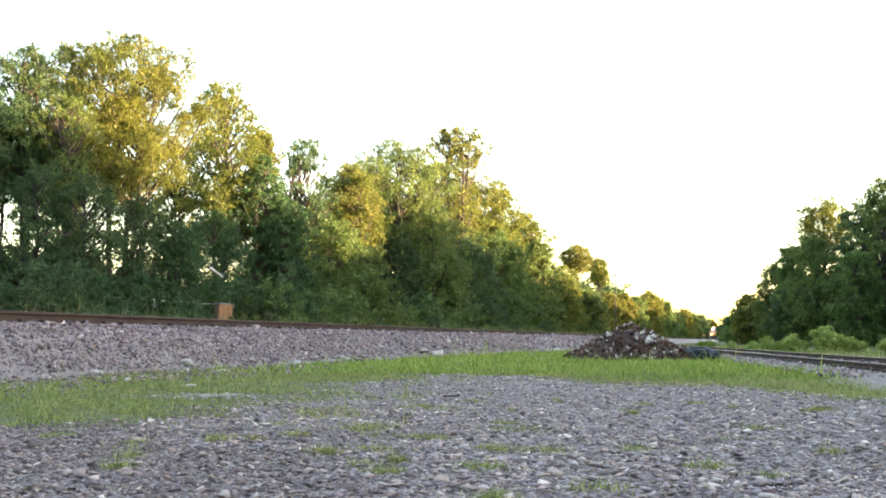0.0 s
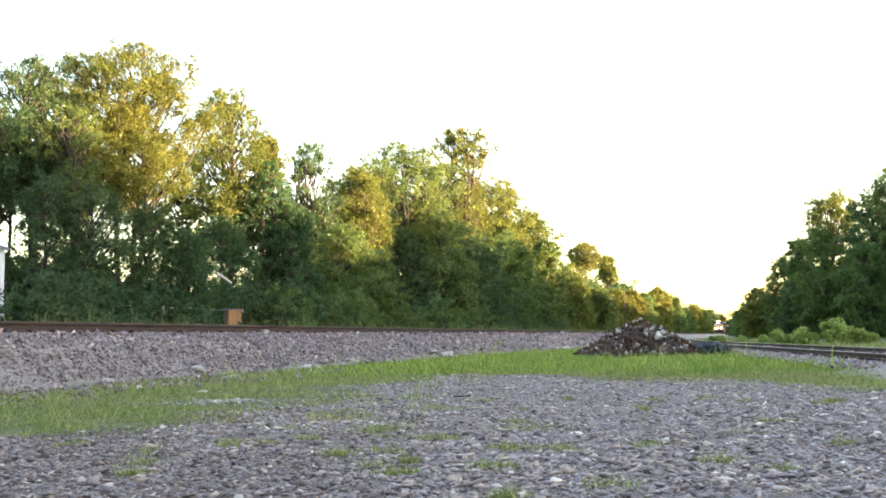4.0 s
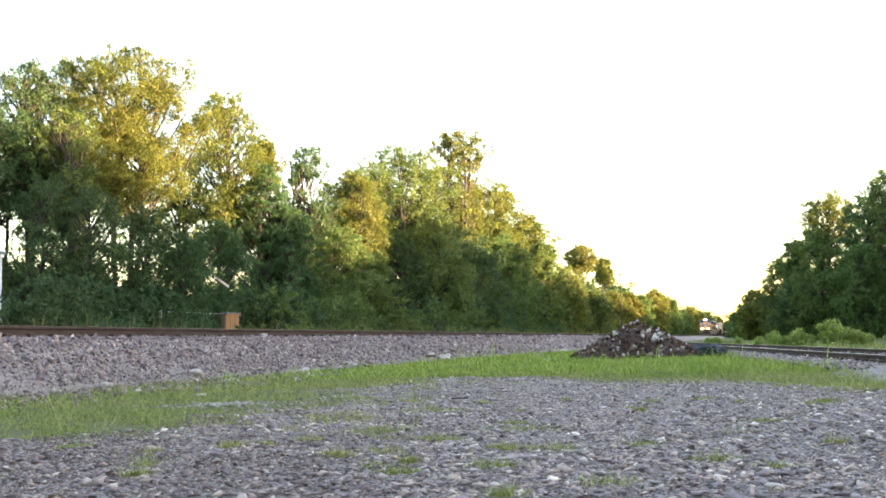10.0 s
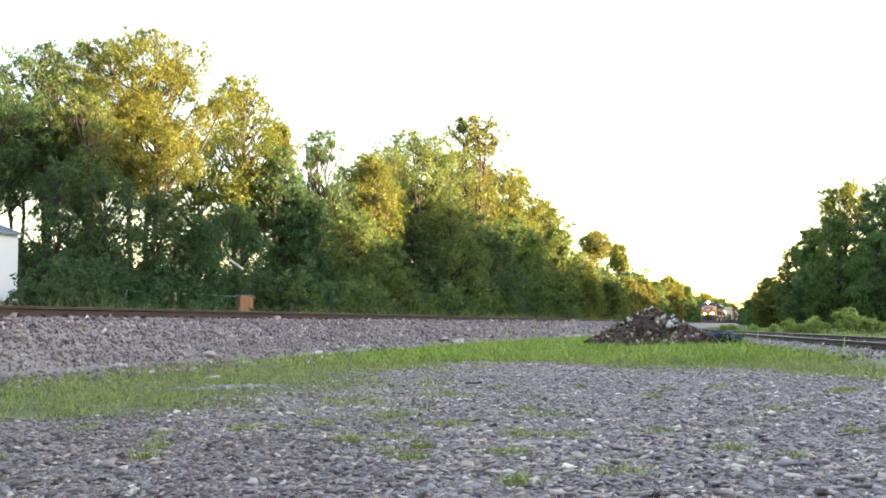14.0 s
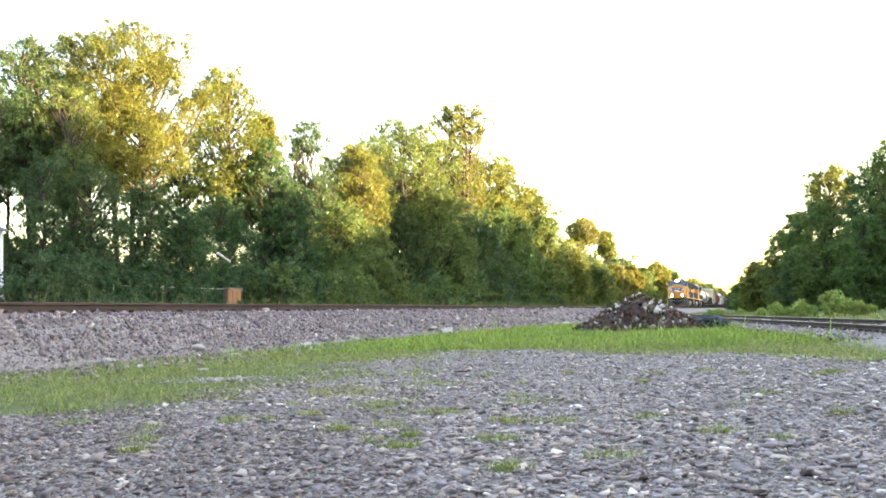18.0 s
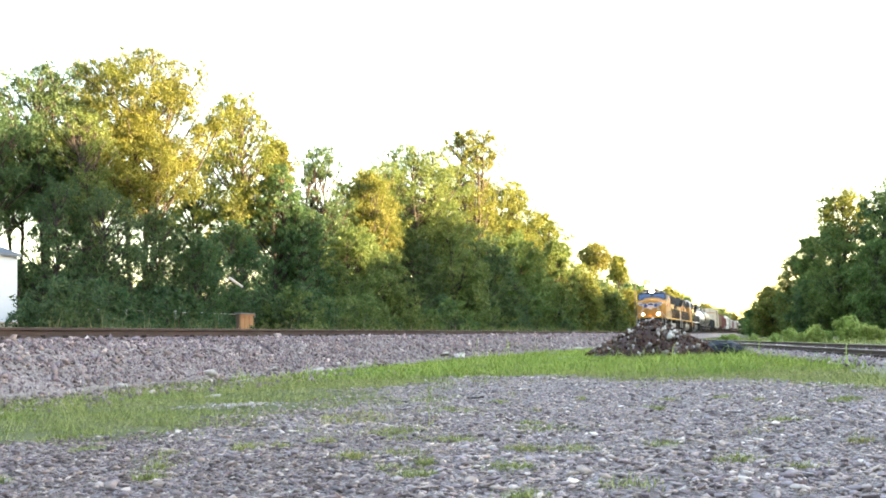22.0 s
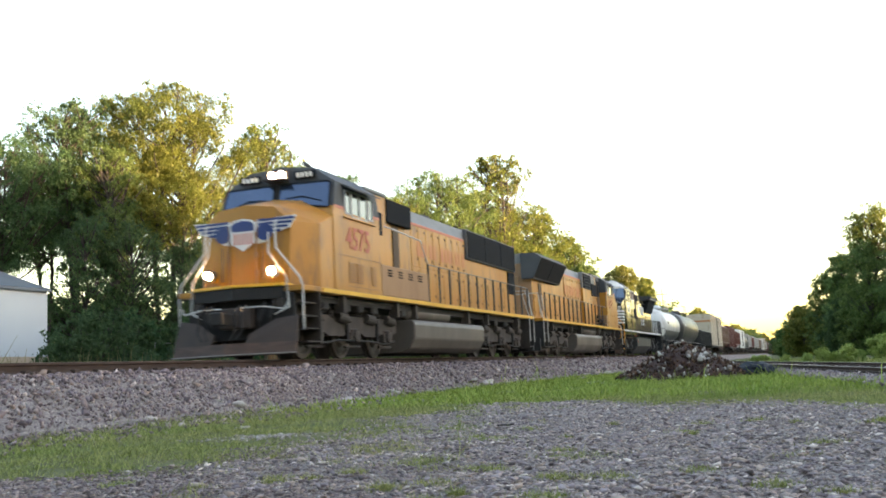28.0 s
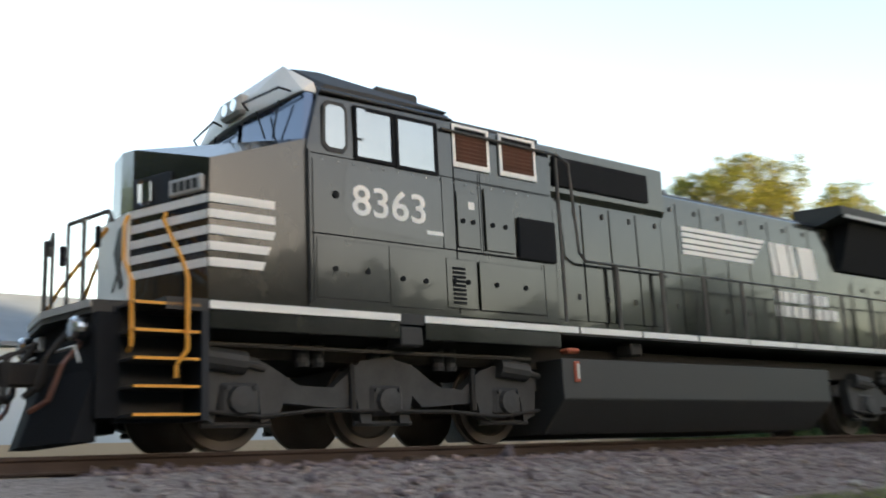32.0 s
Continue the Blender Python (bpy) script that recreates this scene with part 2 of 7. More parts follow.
# tones of single stones: where each begins among all stones, and its tint
CRUSHED = ((0.0, (0.95, 0.93, 1.0)), (0.22, (0.62, 0.58, 0.62)), (0.36, (1.06, 1.01, 0.98)), (0.52, (0.80, 0.80, 0.88)), (0.66, (1.08, 0.98, 0.95)), (0.76, (0.40, 0.38, 0.41)),
           (0.85, (1.38, 1.34, 1.32)), (0.91, (0.98, 0.87, 0.81)), (0.97, (1.75, 1.72, 1.68)))
M = dict(
    dark_pane=material("dark_pane", (0.03, 0.035, 0.04), (0.02, 0.024, 0.03), 0.12, 0.0, scale=1, fine=5, coat=1.0),
    soil=material("soil", (0.15, 0.135, 0.08), (0.10, 0.125, 0.045), 0.95, scale=0.9, fine=14, bump=0.4, spec=0.05),
    gravel_bed=pebbled("gravel_bed", ((0.30, 0.26, 0.24), (0.205, 0.174, 0.158)), 0.02),
    stone=material("stone", (0.497, 0.428, 0.396), (0.312, 0.265, 0.243), 0.9, scale=4, fine=60, island=0.12, bump=0.1, spec=0.12, palette=CRUSHED),
    stone_brown=material("stone_brown", (0.385, 0.325, 0.30), (0.235, 0.193, 0.174), 0.9, scale=4, fine=60, island=0.12, bump=0.1, spec=0.12, palette=CRUSHED),
    ballast=material("ballast", (0.40, 0.328, 0.31), (0.22, 0.175, 0.165), 0.9, scale=4, fine=60, island=0.12, bump=0.1, spec=0.12, palette=CRUSHED),
    pale_stone=material("pale_stone", (0.56, 0.52, 0.46), (0.38, 0.34, 0.29), 0.85, scale=6, fine=50, bump=0.2, rand=0.2),
    pale_chips=material("pale_chips", (0.52, 0.47, 0.43), (0.36, 0.31, 0.28), 0.9, scale=6, fine=50, island=0.3, spec=0.1),
    brown_stone=material("brown_stone", (0.105, 0.056, 0.040), (0.05, 0.030, 0.024), 0.9, scale=6, fine=50, bump=0.3, rand=0.4),
    grey_stone=material("grey_stone", (0.26, 0.21, 0.175), (0.15, 0.12, 0.10), 0.9, scale=6, fine=50, bump=0.3, rand=0.3),
    rail_side=material("rail_side", (0.085, 0.056, 0.042), (0.055, 0.038, 0.030), 0.85, 0.0, spec=0.2, scale=2.5, fine=60, bump=0.1),
    rail_top=material("rail_top", (0.42, 0.38, 0.34), (0.30, 0.26, 0.22), 0.35, 0.9, scale=2, fine=50, stretch=(1, 0.05, 1)),
    iron=material("iron", (0.055, 0.042, 0.036), (0.09, 0.055, 0.04), 0.75, 0.3, scale=5, fine=50, bump=0.1),
    tie=material("tie", (0.10, 0.075, 0.06), (0.06, 0.048, 0.04), 0.9, scale=3, fine=60, bump=0.3, stretch=(0.3, 3, 3), rand=0.2),
    bark=material("bark", (0.062, 0.050, 0.040), (0.036, 0.030, 0.025), 0.9, scale=4, fine=30, bump=0.5, stretch=(2, 2, 0.4)),
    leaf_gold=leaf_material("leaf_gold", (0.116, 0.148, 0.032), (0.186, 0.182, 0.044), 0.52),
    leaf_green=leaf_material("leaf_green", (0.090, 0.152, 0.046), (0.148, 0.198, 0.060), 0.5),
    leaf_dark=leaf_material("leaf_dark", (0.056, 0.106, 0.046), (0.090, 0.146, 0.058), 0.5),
    leaf_bush=leaf_material("leaf_bush", (0.30, 0.40, 0.095), (0.40, 0.46, 0.15), 0.45),
    grass=leaf_material("grass", (0.19, 0.27, 0.058), (0.38, 0.35, 0.14), 0.4, 0.45, 0.0),
    far_grass=leaf_material("far_grass", (0.20, 0.325, 0.050), (0.36, 0.39, 0.095), 0.4, 0.3, 0.0),
    weed=leaf_material("weed", (0.17, 0.19, 0.07), (0.26, 0.23, 0.11), 0.35, 0.3, 0.0),
    white_wall=material("white_wall", (0.46, 0.53, 0.58), (0.42, 0.48, 0.53), 0.5, scale=0.6, fine=12),
    tan_wall=material("tan_wall", (0.42, 0.34, 0.25), (0.36, 0.29, 0.21), 0.7, scale=1, fine=20),
    roof=material("roof", (0.13, 0.16, 0.19), (0.10, 0.125, 0.15), 0.6, 0.0, scale=0.8, fine=20),
)

# ---- mesh helpers ----
def mesh_of(name, bm):
    me = bpy.data.meshes.new(name)
    bm.normal_update()
    bm.to_mesh(me)
    bm.free()
    return me


def part(name, bm, mat, parent, label="", smooth=False):
    """Links a bmesh as one mesh object under a thing or a part."""
    me = mesh_of(name, bm)
    me.materials.append(mat)
    if smooth:
        me.polygons.foreach_set("use_smooth", [True] * len(me.polygons))
    ob = new(name, me)
    ob.parent = parent
    if label:
        tagged(ob, label)
    return ob


def like(ob, m):
    """Another part on the same mesh, at its own pose under the same parent."""
    o = ob.copy()
    scene.collection.objects.link(o)
    o.matrix_basis = m
    return o


def box(bm, x0, x1, y0, y1, z0, z1, bevel=0.0, seg=1):
    vs = [bm.verts.new(p) for p in itertools.product((x0, x1), (y0, y1), (z0, z1))]
    fs = [bm.faces.new([vs[i] for i in q]) for q in
          ((0, 1, 3, 2), (4, 6, 7, 5), (0, 4, 5, 1), (2, 3, 7, 6), (0, 2, 6, 4), (1, 5, 7, 3))]
    if bevel:
        es = list({e for f in fs for e in f.edges})
        bmesh.ops.bevel(bm, geom=es, offset=bevel, segments=seg, affect="EDGES", profile=0.5)
    return bm


def boxes(*rows, bevel=0.0):
    bm = bmesh.new()
    for r in rows:
        box(bm, *r, bevel=bevel)
    return bm


def prism(outline, axis, a, b, bm=None, bevel=0.0):
    """A closed outline of 2D points, drawn out from a to b along axis x, y or z (the other two axes in order)."""
    bm = bm or bmesh.new()

    def at(p, c):
        return {"x": (c, p[0], p[1]), "y": (p[0], c, p[1]), "z": (p[0], p[1], c)}[axis]
    lo = [bm.verts.new(at(p, a)) for p in outline]
    hi = [bm.verts.new(at(p, b)) for p in outline]
    n = len(outline)
    fs = [bm.faces.new(lo), bm.faces.new(hi)]
    fs += [bm.faces.new((lo[i], lo[(i + 1) % n], hi[(i + 1) % n], hi[i])) for i in range(n)]
    bmesh.ops.recalc_face_normals(bm, faces=fs)
    if bevel:
        es = list({e for f in fs for e in f.edges})
        bmesh.ops.bevel(bm, geom=es, offset=bevel, segments=1, affect="EDGES")
    return bm


def rod(p, q, r, bm=None, sides=8, r2=None, caps=True):
    bm = bm or bmesh.new()
    p, q = Vector(p), Vector(q)
    m = (q - p).to_track_quat("Z", "Y").to_matrix()
    r2 = r if r2 is None else r2
    ring = [[bm.verts.new(c + m @ Vector((k * math.cos(2 * math.pi * i / sides), k * math.sin(2 * math.pi * i / sides), 0)))
             for i in range(sides)] for c, k in ((p, r), (q, r2))]
    for i in range(sides):
        j = (i + 1) % sides
        bm.faces.new((ring[0][i], ring[0][j], ring[1][j], ring[1][i]))
    if caps:
        bm.faces.new(ring[0][::-1])
        bm.faces.new(ring[1])
    return bm


def tube(points, r, bm=None, sides=6):
    bm = bm or bmesh.new()
    for p, q in zip(points, points[1:]):
        rod(p, q, r, bm, sides)
    return bm


def lathe(profile, axis, centre, bm=None, sides=20):
    """Turns (distance along the axis, radius) round x, y or z through centre."""
    bm = bm or bmesh.new()
    c = Vector(centre)
    rings = []
    for d, r in profile:
        ring = []
        for i in range(sides):
            a = 2 * math.pi * i / sides
            u, v = r * math.cos(a), r * math.sin(a)
            ring.append(bm.verts.new(c + Vector({"x": (d, u, v), "y": (u, d, v), "z": (u, v, d)}[axis])))
        rings.append(ring)
    fs = []
    for a, b in zip(rings, rings[1:]):
        fs += [bm.faces.new((a[i], a[(i + 1) % sides], b[(i + 1) % sides], b[i])) for i in range(sides)]
    fs += [bm.faces.new(rings[0]), bm.faces.new(rings[-1])]
    bmesh.ops.recalc_face_normals(bm, faces=fs)
    return bm


def empty(name, label, category, group="", m=None):
    e = new(name)
    e.empty_display_size = 0.3
    if m is not None:
        e.matrix_basis = m
    return tagged(e, label, category, group)


def raw_mesh(name, verts, faces, mat, smooth=False):
    """verts (n, 3) and faces (m, k) arrays as one mesh."""
    me = bpy.data.meshes.new(name)
    nv, (nf, k) = len(verts), faces.shape
    me.vertices.add(nv)
    me.vertices.foreach_set("co", np.asarray(verts, dtype=np.float32).ravel())
    me.loops.add(nf * k)
    me.loops.foreach_set("vertex_index", faces.astype(np.int32).ravel())
    me.polygons.add(nf)
    me.polygons.foreach_set("loop_start", np.arange(0, nf * k, k, dtype=np.int32))
    me.polygons.foreach_set("loop_total", np.full(nf, k, dtype=np.int32))
    me.update(calc_edges=True)
    if smooth:
        me.polygons.foreach_set("use_smooth", np.ones(nf, dtype=bool))
    me.materials.append(mat)
    return me


def turns(rng, n):
    """n random rotation matrices."""
    q = rng.normal(size=(n, 4))
    q /= np.linalg.norm(q, axis=1)[:, None]
    w, x, y, z = q.T
    return np.stack([1 - 2 * (y * y + z * z), 2 * (x * y - z * w), 2 * (x * z + y * w),
                     2 * (x * y + z * w), 1 - 2 * (x * x + z * z), 2 * (y * z - x * w),
                     2 * (x * z - y * w), 2 * (y * z + x * w), 1 - 2 * (x * x + y * y)], 1).reshape(n, 3, 3)


def pebble(rng, flat=0.7, n=9):
    """One angular stone of about 18 triangles."""
    d = rng.normal(size=(n, 3))
    d /= np.linalg.norm(d, axis=1)[:, None]
    d *= np.array([1.3, 0.9, flat])
    bm = bmesh.new()
    for q in d:
        bm.verts.new(q)
    out = bmesh.ops.convex_hull(bm, input=list(bm.verts))
    bmesh.ops.delete(bm, geom=[w for w in bm.verts if not w.link_faces], context="VERTS")
    bmesh.ops.triangulate(bm, faces=list(bm.faces))
    bm.verts.index_update()
    v = np.array([w.co[:] for w in bm.verts])
    f = np.array([[w.index for w in q.verts] for q in bm.faces])
    bm.free()
    return v, f


def tilts(rng, n, most):
    """n rotations: any turn round the upright, and a lean of up to about most degrees."""
    a, b, c = rng.uniform(0, 2 * np.pi, n), np.radians(rng.normal(0, most / 2, n)), np.radians(rng.normal(0, most / 2, n))
    o, z = np.ones(n), np.zeros(n)
    Rz = np.stack([np.cos(a), -np.sin(a), z, np.sin(a), np.cos(a), z, z, z, o], 1).reshape(n, 3, 3)
    Rx = np.stack([o, z, z, z, np.cos(b), -np.sin(b), z, np.sin(b), np.cos(b)], 1).reshape(n, 3, 3)
    Ry = np.stack([np.cos(c), z, np.sin(c), z, o, z, -np.sin(c), z, np.cos(c)], 1).reshape(n, 3, 3)
    return np.einsum("nij,njk,nkl->nil", Rx, Ry, Rz)


def scatter_stones(name, places, sizes, mat, seed, flat=0.7, lying=0.0):
    """Many loose stones as one mesh."""
    rng = np.random.default_rng(seed)
    kinds = [pebble(rng, flat, 7) for _ in range(8)]
    n = len(places)
    pick = rng.integers(0, 8, n)
    V, F, off = [], [], 0
    for k, (v, f) in enumerate(kinds):
        idx = np.where(pick == k)[0]
        if not len(idx):
            continue
        R = turns(rng, len(idx)) if not lying else tilts(rng, len(idx), lying)
        w = np.einsum("nij,vj->nvi", R, v) * sizes[idx, None, None] + places[idx, None, :]
        V.append(w.reshape(-1, 3))
        F.append((f[None] + (np.arange(len(idx)) * len(v))[:, None, None]).reshape(-1, 3) + off)
        off += len(idx) * len(v)
    return new(name, raw_mesh(name, np.concatenate(V), np.concatenate(F), mat))


def blades(name, places, heights, widths, mat, seed, lean=0.45, tuft=0.0):
    """Grass: bent tapering blades as one mesh."""
    rng = np.random.default_rng(seed)
    n = len(places)
    a = rng.uniform(0, 2 * np.pi, n)
    if tuft:
        m = 12
        places = np.repeat(places[: n // m], m, 0)
        n = len(places)
        a = rng.uniform(0, 2 * np.pi, n)
        off = rng.normal(0, tuft, (n, 2))
        places = places + np.concatenate([off, np.zeros((n, 1))], 1)
        heights = heights[:n] * np.repeat(rng.lognormal(0, 0.5, n // m), m)
        widths = widths[:n]
    d = np.stack([np.cos(a), np.sin(a), np.zeros(n)], 1)
    side = np.stack([-np.sin(a), np.cos(a), np.zeros(n)], 1)
    k = rng.uniform(0.3 * lean, lean, n)[:, None]
    h, w = heights[:, None], widths[:, None]
    up = np.array([0, 0, 1.0])
    p0, p1 = places - side * w / 2, places + side * w / 2
    mid = places + up * h * 0.55 + d * h * k * 0.35
    p2, p3 = mid + side * w * 0.38, mid - side * w * 0.38
    tip = places + up * h * (1 - 0.28 * k) + d * h * k
    p4, p5 = tip + side * w * 0.05, tip - side * w * 0.05
    V = np.stack([p0, p1, p2, p3, p4, p5], 1).reshape(-1, 3)
    F = (np.array([[0, 1, 2, 3], [3, 2, 4, 5]])[None] + (np.arange(n) * 6)[:, None, None]).reshape(-1, 4)
    return new(name, raw_mesh(name, V, F, mat))


def wobble(x, y, s, seed=0.0):
    return noise.noise(Vector((x * s + seed, y * s - seed, seed * 0.7)))

# ---- ground, ballast and track ----
RAIL_Z = 0.898     # top of the rails
TRACK_X = -11.29  # centre line of the main track
GAUGE = 1.435 + 0.07


def edge_left(y):
    """Where the gravel lot ends towards the track."""
    return float(np.interp(y, [2.0, 4.4, 5.0, 5.5, 7.7, 10.4, 13.8], [-8.0, -6.5, -3.0, -2.8, -3.05, -3.4, -3.75]))


def edge_far(x):
    """Where the gravel lot ends away from the camera."""
    return float(np.interp(x, [-3.8, -2.5, -1.2, -0.3, 0.5, 0.95, 1.8, 3.2], [13.6, 13.0, 11.0, 11.5, 10.2, 9.1, 6.5, 4.0]))


def lot(x, y):
    """Metres inside the gravel lot; negative in the grass."""
    return min(x - edge_left(y), edge_far(x) - y)


def spur_x(y):
    return 1.89 - 0.135 * (y - 18.2) + 0.72


def ground_z(x, y):
    d = math.hypot(x, y)
    z = 0.03 * wobble(x, y, 0.35, 3.1) + 0.012 * wobble(x, y, 1.7, 9.2)
    return z if d < 60 else z * 60 / d


def grid_mesh(name, xs, ys, zf, mat):
    V = np.array([(x, y, zf(x, y)) for y in ys for x in xs])
    nx, ny = len(xs), len(ys)
    a = (np.arange(ny - 1)[:, None] * nx + np.arange(nx - 1)[None]).ravel()
    return new(name, raw_mesh(name, V, np.stack([a, a + 1, a + nx + 1, a + nx], 1), mat, True))


xs = np.concatenate([[-3000, -1000, -300, -120, -60], np.arange(-40, 20, 0.8), [22, 30, 60, 150, 500, 3000]])
ys = np.concatenate([[-3000, -800, -200, -60, -20], np.arange(-8, 60, 0.8), [64, 80, 120, 200, 400, 900, 3000]])
ground = tagged(grid_mesh("ground", xs, ys, lambda x, y: ground_z(x, y) - 0.015, M["soil"]), "brown soil ground with sparse green growth", "ground", kind="structure")
xs, ys = np.arange(-9, 6.01, 0.4), np.arange(-10, 17.1, 0.4)
tagged(grid_mesh("gravel_bed", xs, ys, lambda x, y: ground_z(x, y) + (-0.004 if lot(x, y) > -0.6 else -0.09), M["gravel_bed"]),
       "grey gravel bed of the parking lot", "gravel", kind="structure")


def profile_z(x, y=0.0):
    """Height of the main track's ballast across the track."""
    u = abs(x - TRACK_X)
    z = float(np.interp(u, [0, 1.0, 1.3, 1.75, 2.1, 2.95, 3.3], [0.66, 0.66, 0.68, 0.68, 0.55, 0.04, -0.12]))
    return z + 0.02 * wobble(x, y, 1.3, 5.0)


xs = TRACK_X + np.array([-3.3, -2.95, -2.4, -2.1, -1.75, -1.3, -0.6, 0, 0.6, 1.3, 1.75, 2.1, 2.4, 2.7, 2.95, 3.3])
ys = np.concatenate([np.arange(-60, 80, 0.6), np.arange(80, 1160, 10)])
tagged(grid_mesh("ballast_bed", xs, ys, profile_z, M["gravel_bed"]), "raised bed of grey crushed stone under the track", "ballast", kind="structure")

rng = np.random.default_rng(11)
# loose stones over the lot, dense near the camera
P = []
for y0, y1, dens, grow in ((1.8, 4.5, 2900, 0.98), (4.5, 7, 1700, 1.02), (7, 10, 850, 1.12), (10, 14.5, 330, 1.4)):
    x0, x1 = -7.5, 3.0
    n = int((x1 - x0) * (y1 - y0) * dens)
    x, y, s = rng.uniform(x0, x1, n), rng.uniform(y0, y1, n), np.minimum(0.034, rng.lognormal(-4.70, 0.56, n) * grow)
    for a, b, c in zip(x, y, s):
        if -0.95 * b - 1.2 < a < 0.16 * b + 0.6 and lot(a, b) > -0.7 + 0.7 * wobble(a, b, 1.1, 2.0) + rng.uniform(-0.4, 0.4):
            P.append((a, b, ground_z(a, b) + c * 0.2, c))
P = np.array(P)
P[:, 3] *= 0.88
brown = np.array([-1.0 - 0.9 * a - 0.55 * (b - 3.2) + 1.6 * wobble(a, b, 0.8, 7.0) + 0.5 * wobble(a, b, 3.0, 5.0) > 0.25 for a, b in P[:, :2]])
tagged(scatter_stones("gravel", P[~brown, :3], P[~brown, 3], M["stone"], 3, 0.34, 26.0), "loose grey and mauve crushed gravel", "gravel", kind="stuff")
tagged(scatter_stones("brown_gravel", P[brown, :3], P[brown, 3], M["stone_brown"], 5, 0.34, 26.0), "loose brown dusty gravel", "gravel", kind="stuff")
n = 5200
x, y, s = rng.uniform(-8.7, -5.9, n), rng.uniform(3.5, 17, n), rng.lognormal(-3.75, 0.35, n)
ok = rng.random(n) < np.clip((-5.9 - x) / 2.2, 0, 1)
P = np.array([(a, b, ground_z(a, b) + c * 0.2) for a, b, c in zip(x[ok], y[ok], s[ok])])
tagged(scatter_stones("spilled_ballast", P, s[ok], M["ballast"], 9, 0.7), "ballast stones spilled into the grass", "ballast", kind="stuff")

# stones of the main track's shoulder
P = []
for y0, y1, dens, grow in ((3.5, 11, 330, 1.0), (11, 22, 520, 0.9), (22, 40, 230, 1.2), (40, 90, 50, 1.8)):
    n = int(2.7 * (y1 - y0) * dens)
    x, y, s = rng.uniform(-10.6, -7.9, n), rng.uniform(y0, y1, n), rng.lognormal(-3.66, 0.42, n) * grow
    for a, b, c in zip(x, y, s):
        z = profile_z(a, b)
        if a < -10.33:
            continue
        if z < 0.05:
            z = ground_z(a, b)
            if rng.random() < min(1, (a + 8.4) * 2 + 0.3):
                continue
        P.append((a, b, z + c * 0.3, c))
P = np.array(P)
tagged(scatter_stones("track_ballast", P[:, :3], P[:, 3], M["ballast"], 4, 0.55), "crushed grey and mauve ballast stones beside the track", "ballast", kind="stuff")

# spur ballast
V = []
ys = np.arange(2, 112, 1.5)
for y in ys:
    c = spur_x(y)
    V += [(c + u, y, z) for u, z in ((-2.3, -0.05), (-1.6, 0.035), (0, 0.045), (1.6, 0.035), (2.4, -0.05))]
a = (np.arange(len(ys) - 1)[:, None] * 5 + np.arange(4)[None]).ravel()
tagged(new("spur_ballast", raw_mesh("spur_ballast", np.array(V), np.stack([a, a + 1, a + 6, a + 5], 1), M["gravel_bed"])),
       "low bed of grey stone under the spur track", "ballast", kind="structure")
n = 6000
y = rng.uniform(14, 60, n)
u = rng.uniform(-2.2, 1.8, n)
c = rng.lognormal(-3.55, 0.3, n)
P = np.stack([1.89 - 0.135 * (y - 18.2) + 0.72 + u, y, np.full(n, 0.04) + c * 0.25], 1)
tagged(scatter_stones("spur_stones", P, c, M["ballast"], 6), "crushed grey stones along the spur track", "ballast", kind="stuff")


def rail_outline(h):
    s = h / 0.18
    return [(-0.07, 0), (0.07, 0), (0.07, 0.012 * s), (0.02, 0.03 * s), (0.01, 0.05 * s), (0.01, 0.125 * s), (0.037, 0.142 * s),
            (0.037, 0.172 * s), (0.028, 0.18 * s), (-0.028, 0.18 * s), (-0.037, 0.172 * s), (-0.037, 0.142 * s), (-0.01, 0.125 * s),
            (-0.01, 0.05 * s), (-0.02, 0.03 * s), (-0.07, 0.012 * s)]


def track(name, label, m, y0, y1, top, h, tie_range):
    t = empty(name, label, "railway track", m=m)
    for sx in (-GAUGE / 2, GAUGE / 2):
        r = part("rail", prism(rail_outline(h), "y", y0, y1), M["rail_side"], t, "rust-brown steel rail with a worn top")
        r.matrix_basis = pose(sx, 0, top - h)
        part("rail_head", boxes((-0.026, 0.026, y0, y1, h - 0.002, h + 0.002)), M["rail_top"], r, "bright worn running surface")
    bm = boxes((-1.3, 1.3, -0.115, 0.115, -0.17, 0.0), bevel=0.012)
    first = None
    plate = None
    for i, y in enumerate(np.arange(*tie_range, 0.53)):
        q = pose(0.03 * math.sin(i * 7.1), y, top - h - 0.012, 0, 0, 0.8 * math.sin(i * 3.3))
        if first is None:
            first = part("tie", bm, M["tie"], t)
            first.matrix_basis = q
        else:
            like(first, q)
    for sx in (-GAUGE / 2, GAUGE / 2):
        for i, y in enumerate(np.arange(*tie_range, 0.53)):
            if i > 95:
                break
            if plate is None:
                b2 = boxes((-0.18, 0.18, -0.1, 0.1, 0, 0.018), (0.07, 0.17, -0.06, 0.06, 0.018, 0.075), (-0.17, -0.07, -0.06, 0.06, 0.018, 0.075), bevel=0.006)
                rod((0.105, 0.05, 0.01), (0.105, 0.05, 0.075), 0.014, b2, 6)
                rod((-0.105, -0.05, 0.01), (-0.105, -0.05, 0.075), 0.014, b2, 6)
                plate = part("tie_plate", b2, M["iron"], t, "dark iron tie plate with spikes")
                plate.matrix_basis = pose(sx, y, top - h - 0.012)
            else:
                like(plate, pose(sx, y, top - h - 0.012))
    return t


main_track = track("main_track", "main railway track with rust-brown rails on grey ballast", pose(TRACK_X, 0, 0), -60, 1150, RAIL_Z, 0.18, (4, 120))
spur_track = track("spur_track", "low spur track curving beside the bushes", pose(spur_x(25), 25, 0, 0, 0, math.degrees(0.135)), -24, 84, 0.15, 0.13, (-12, 60))

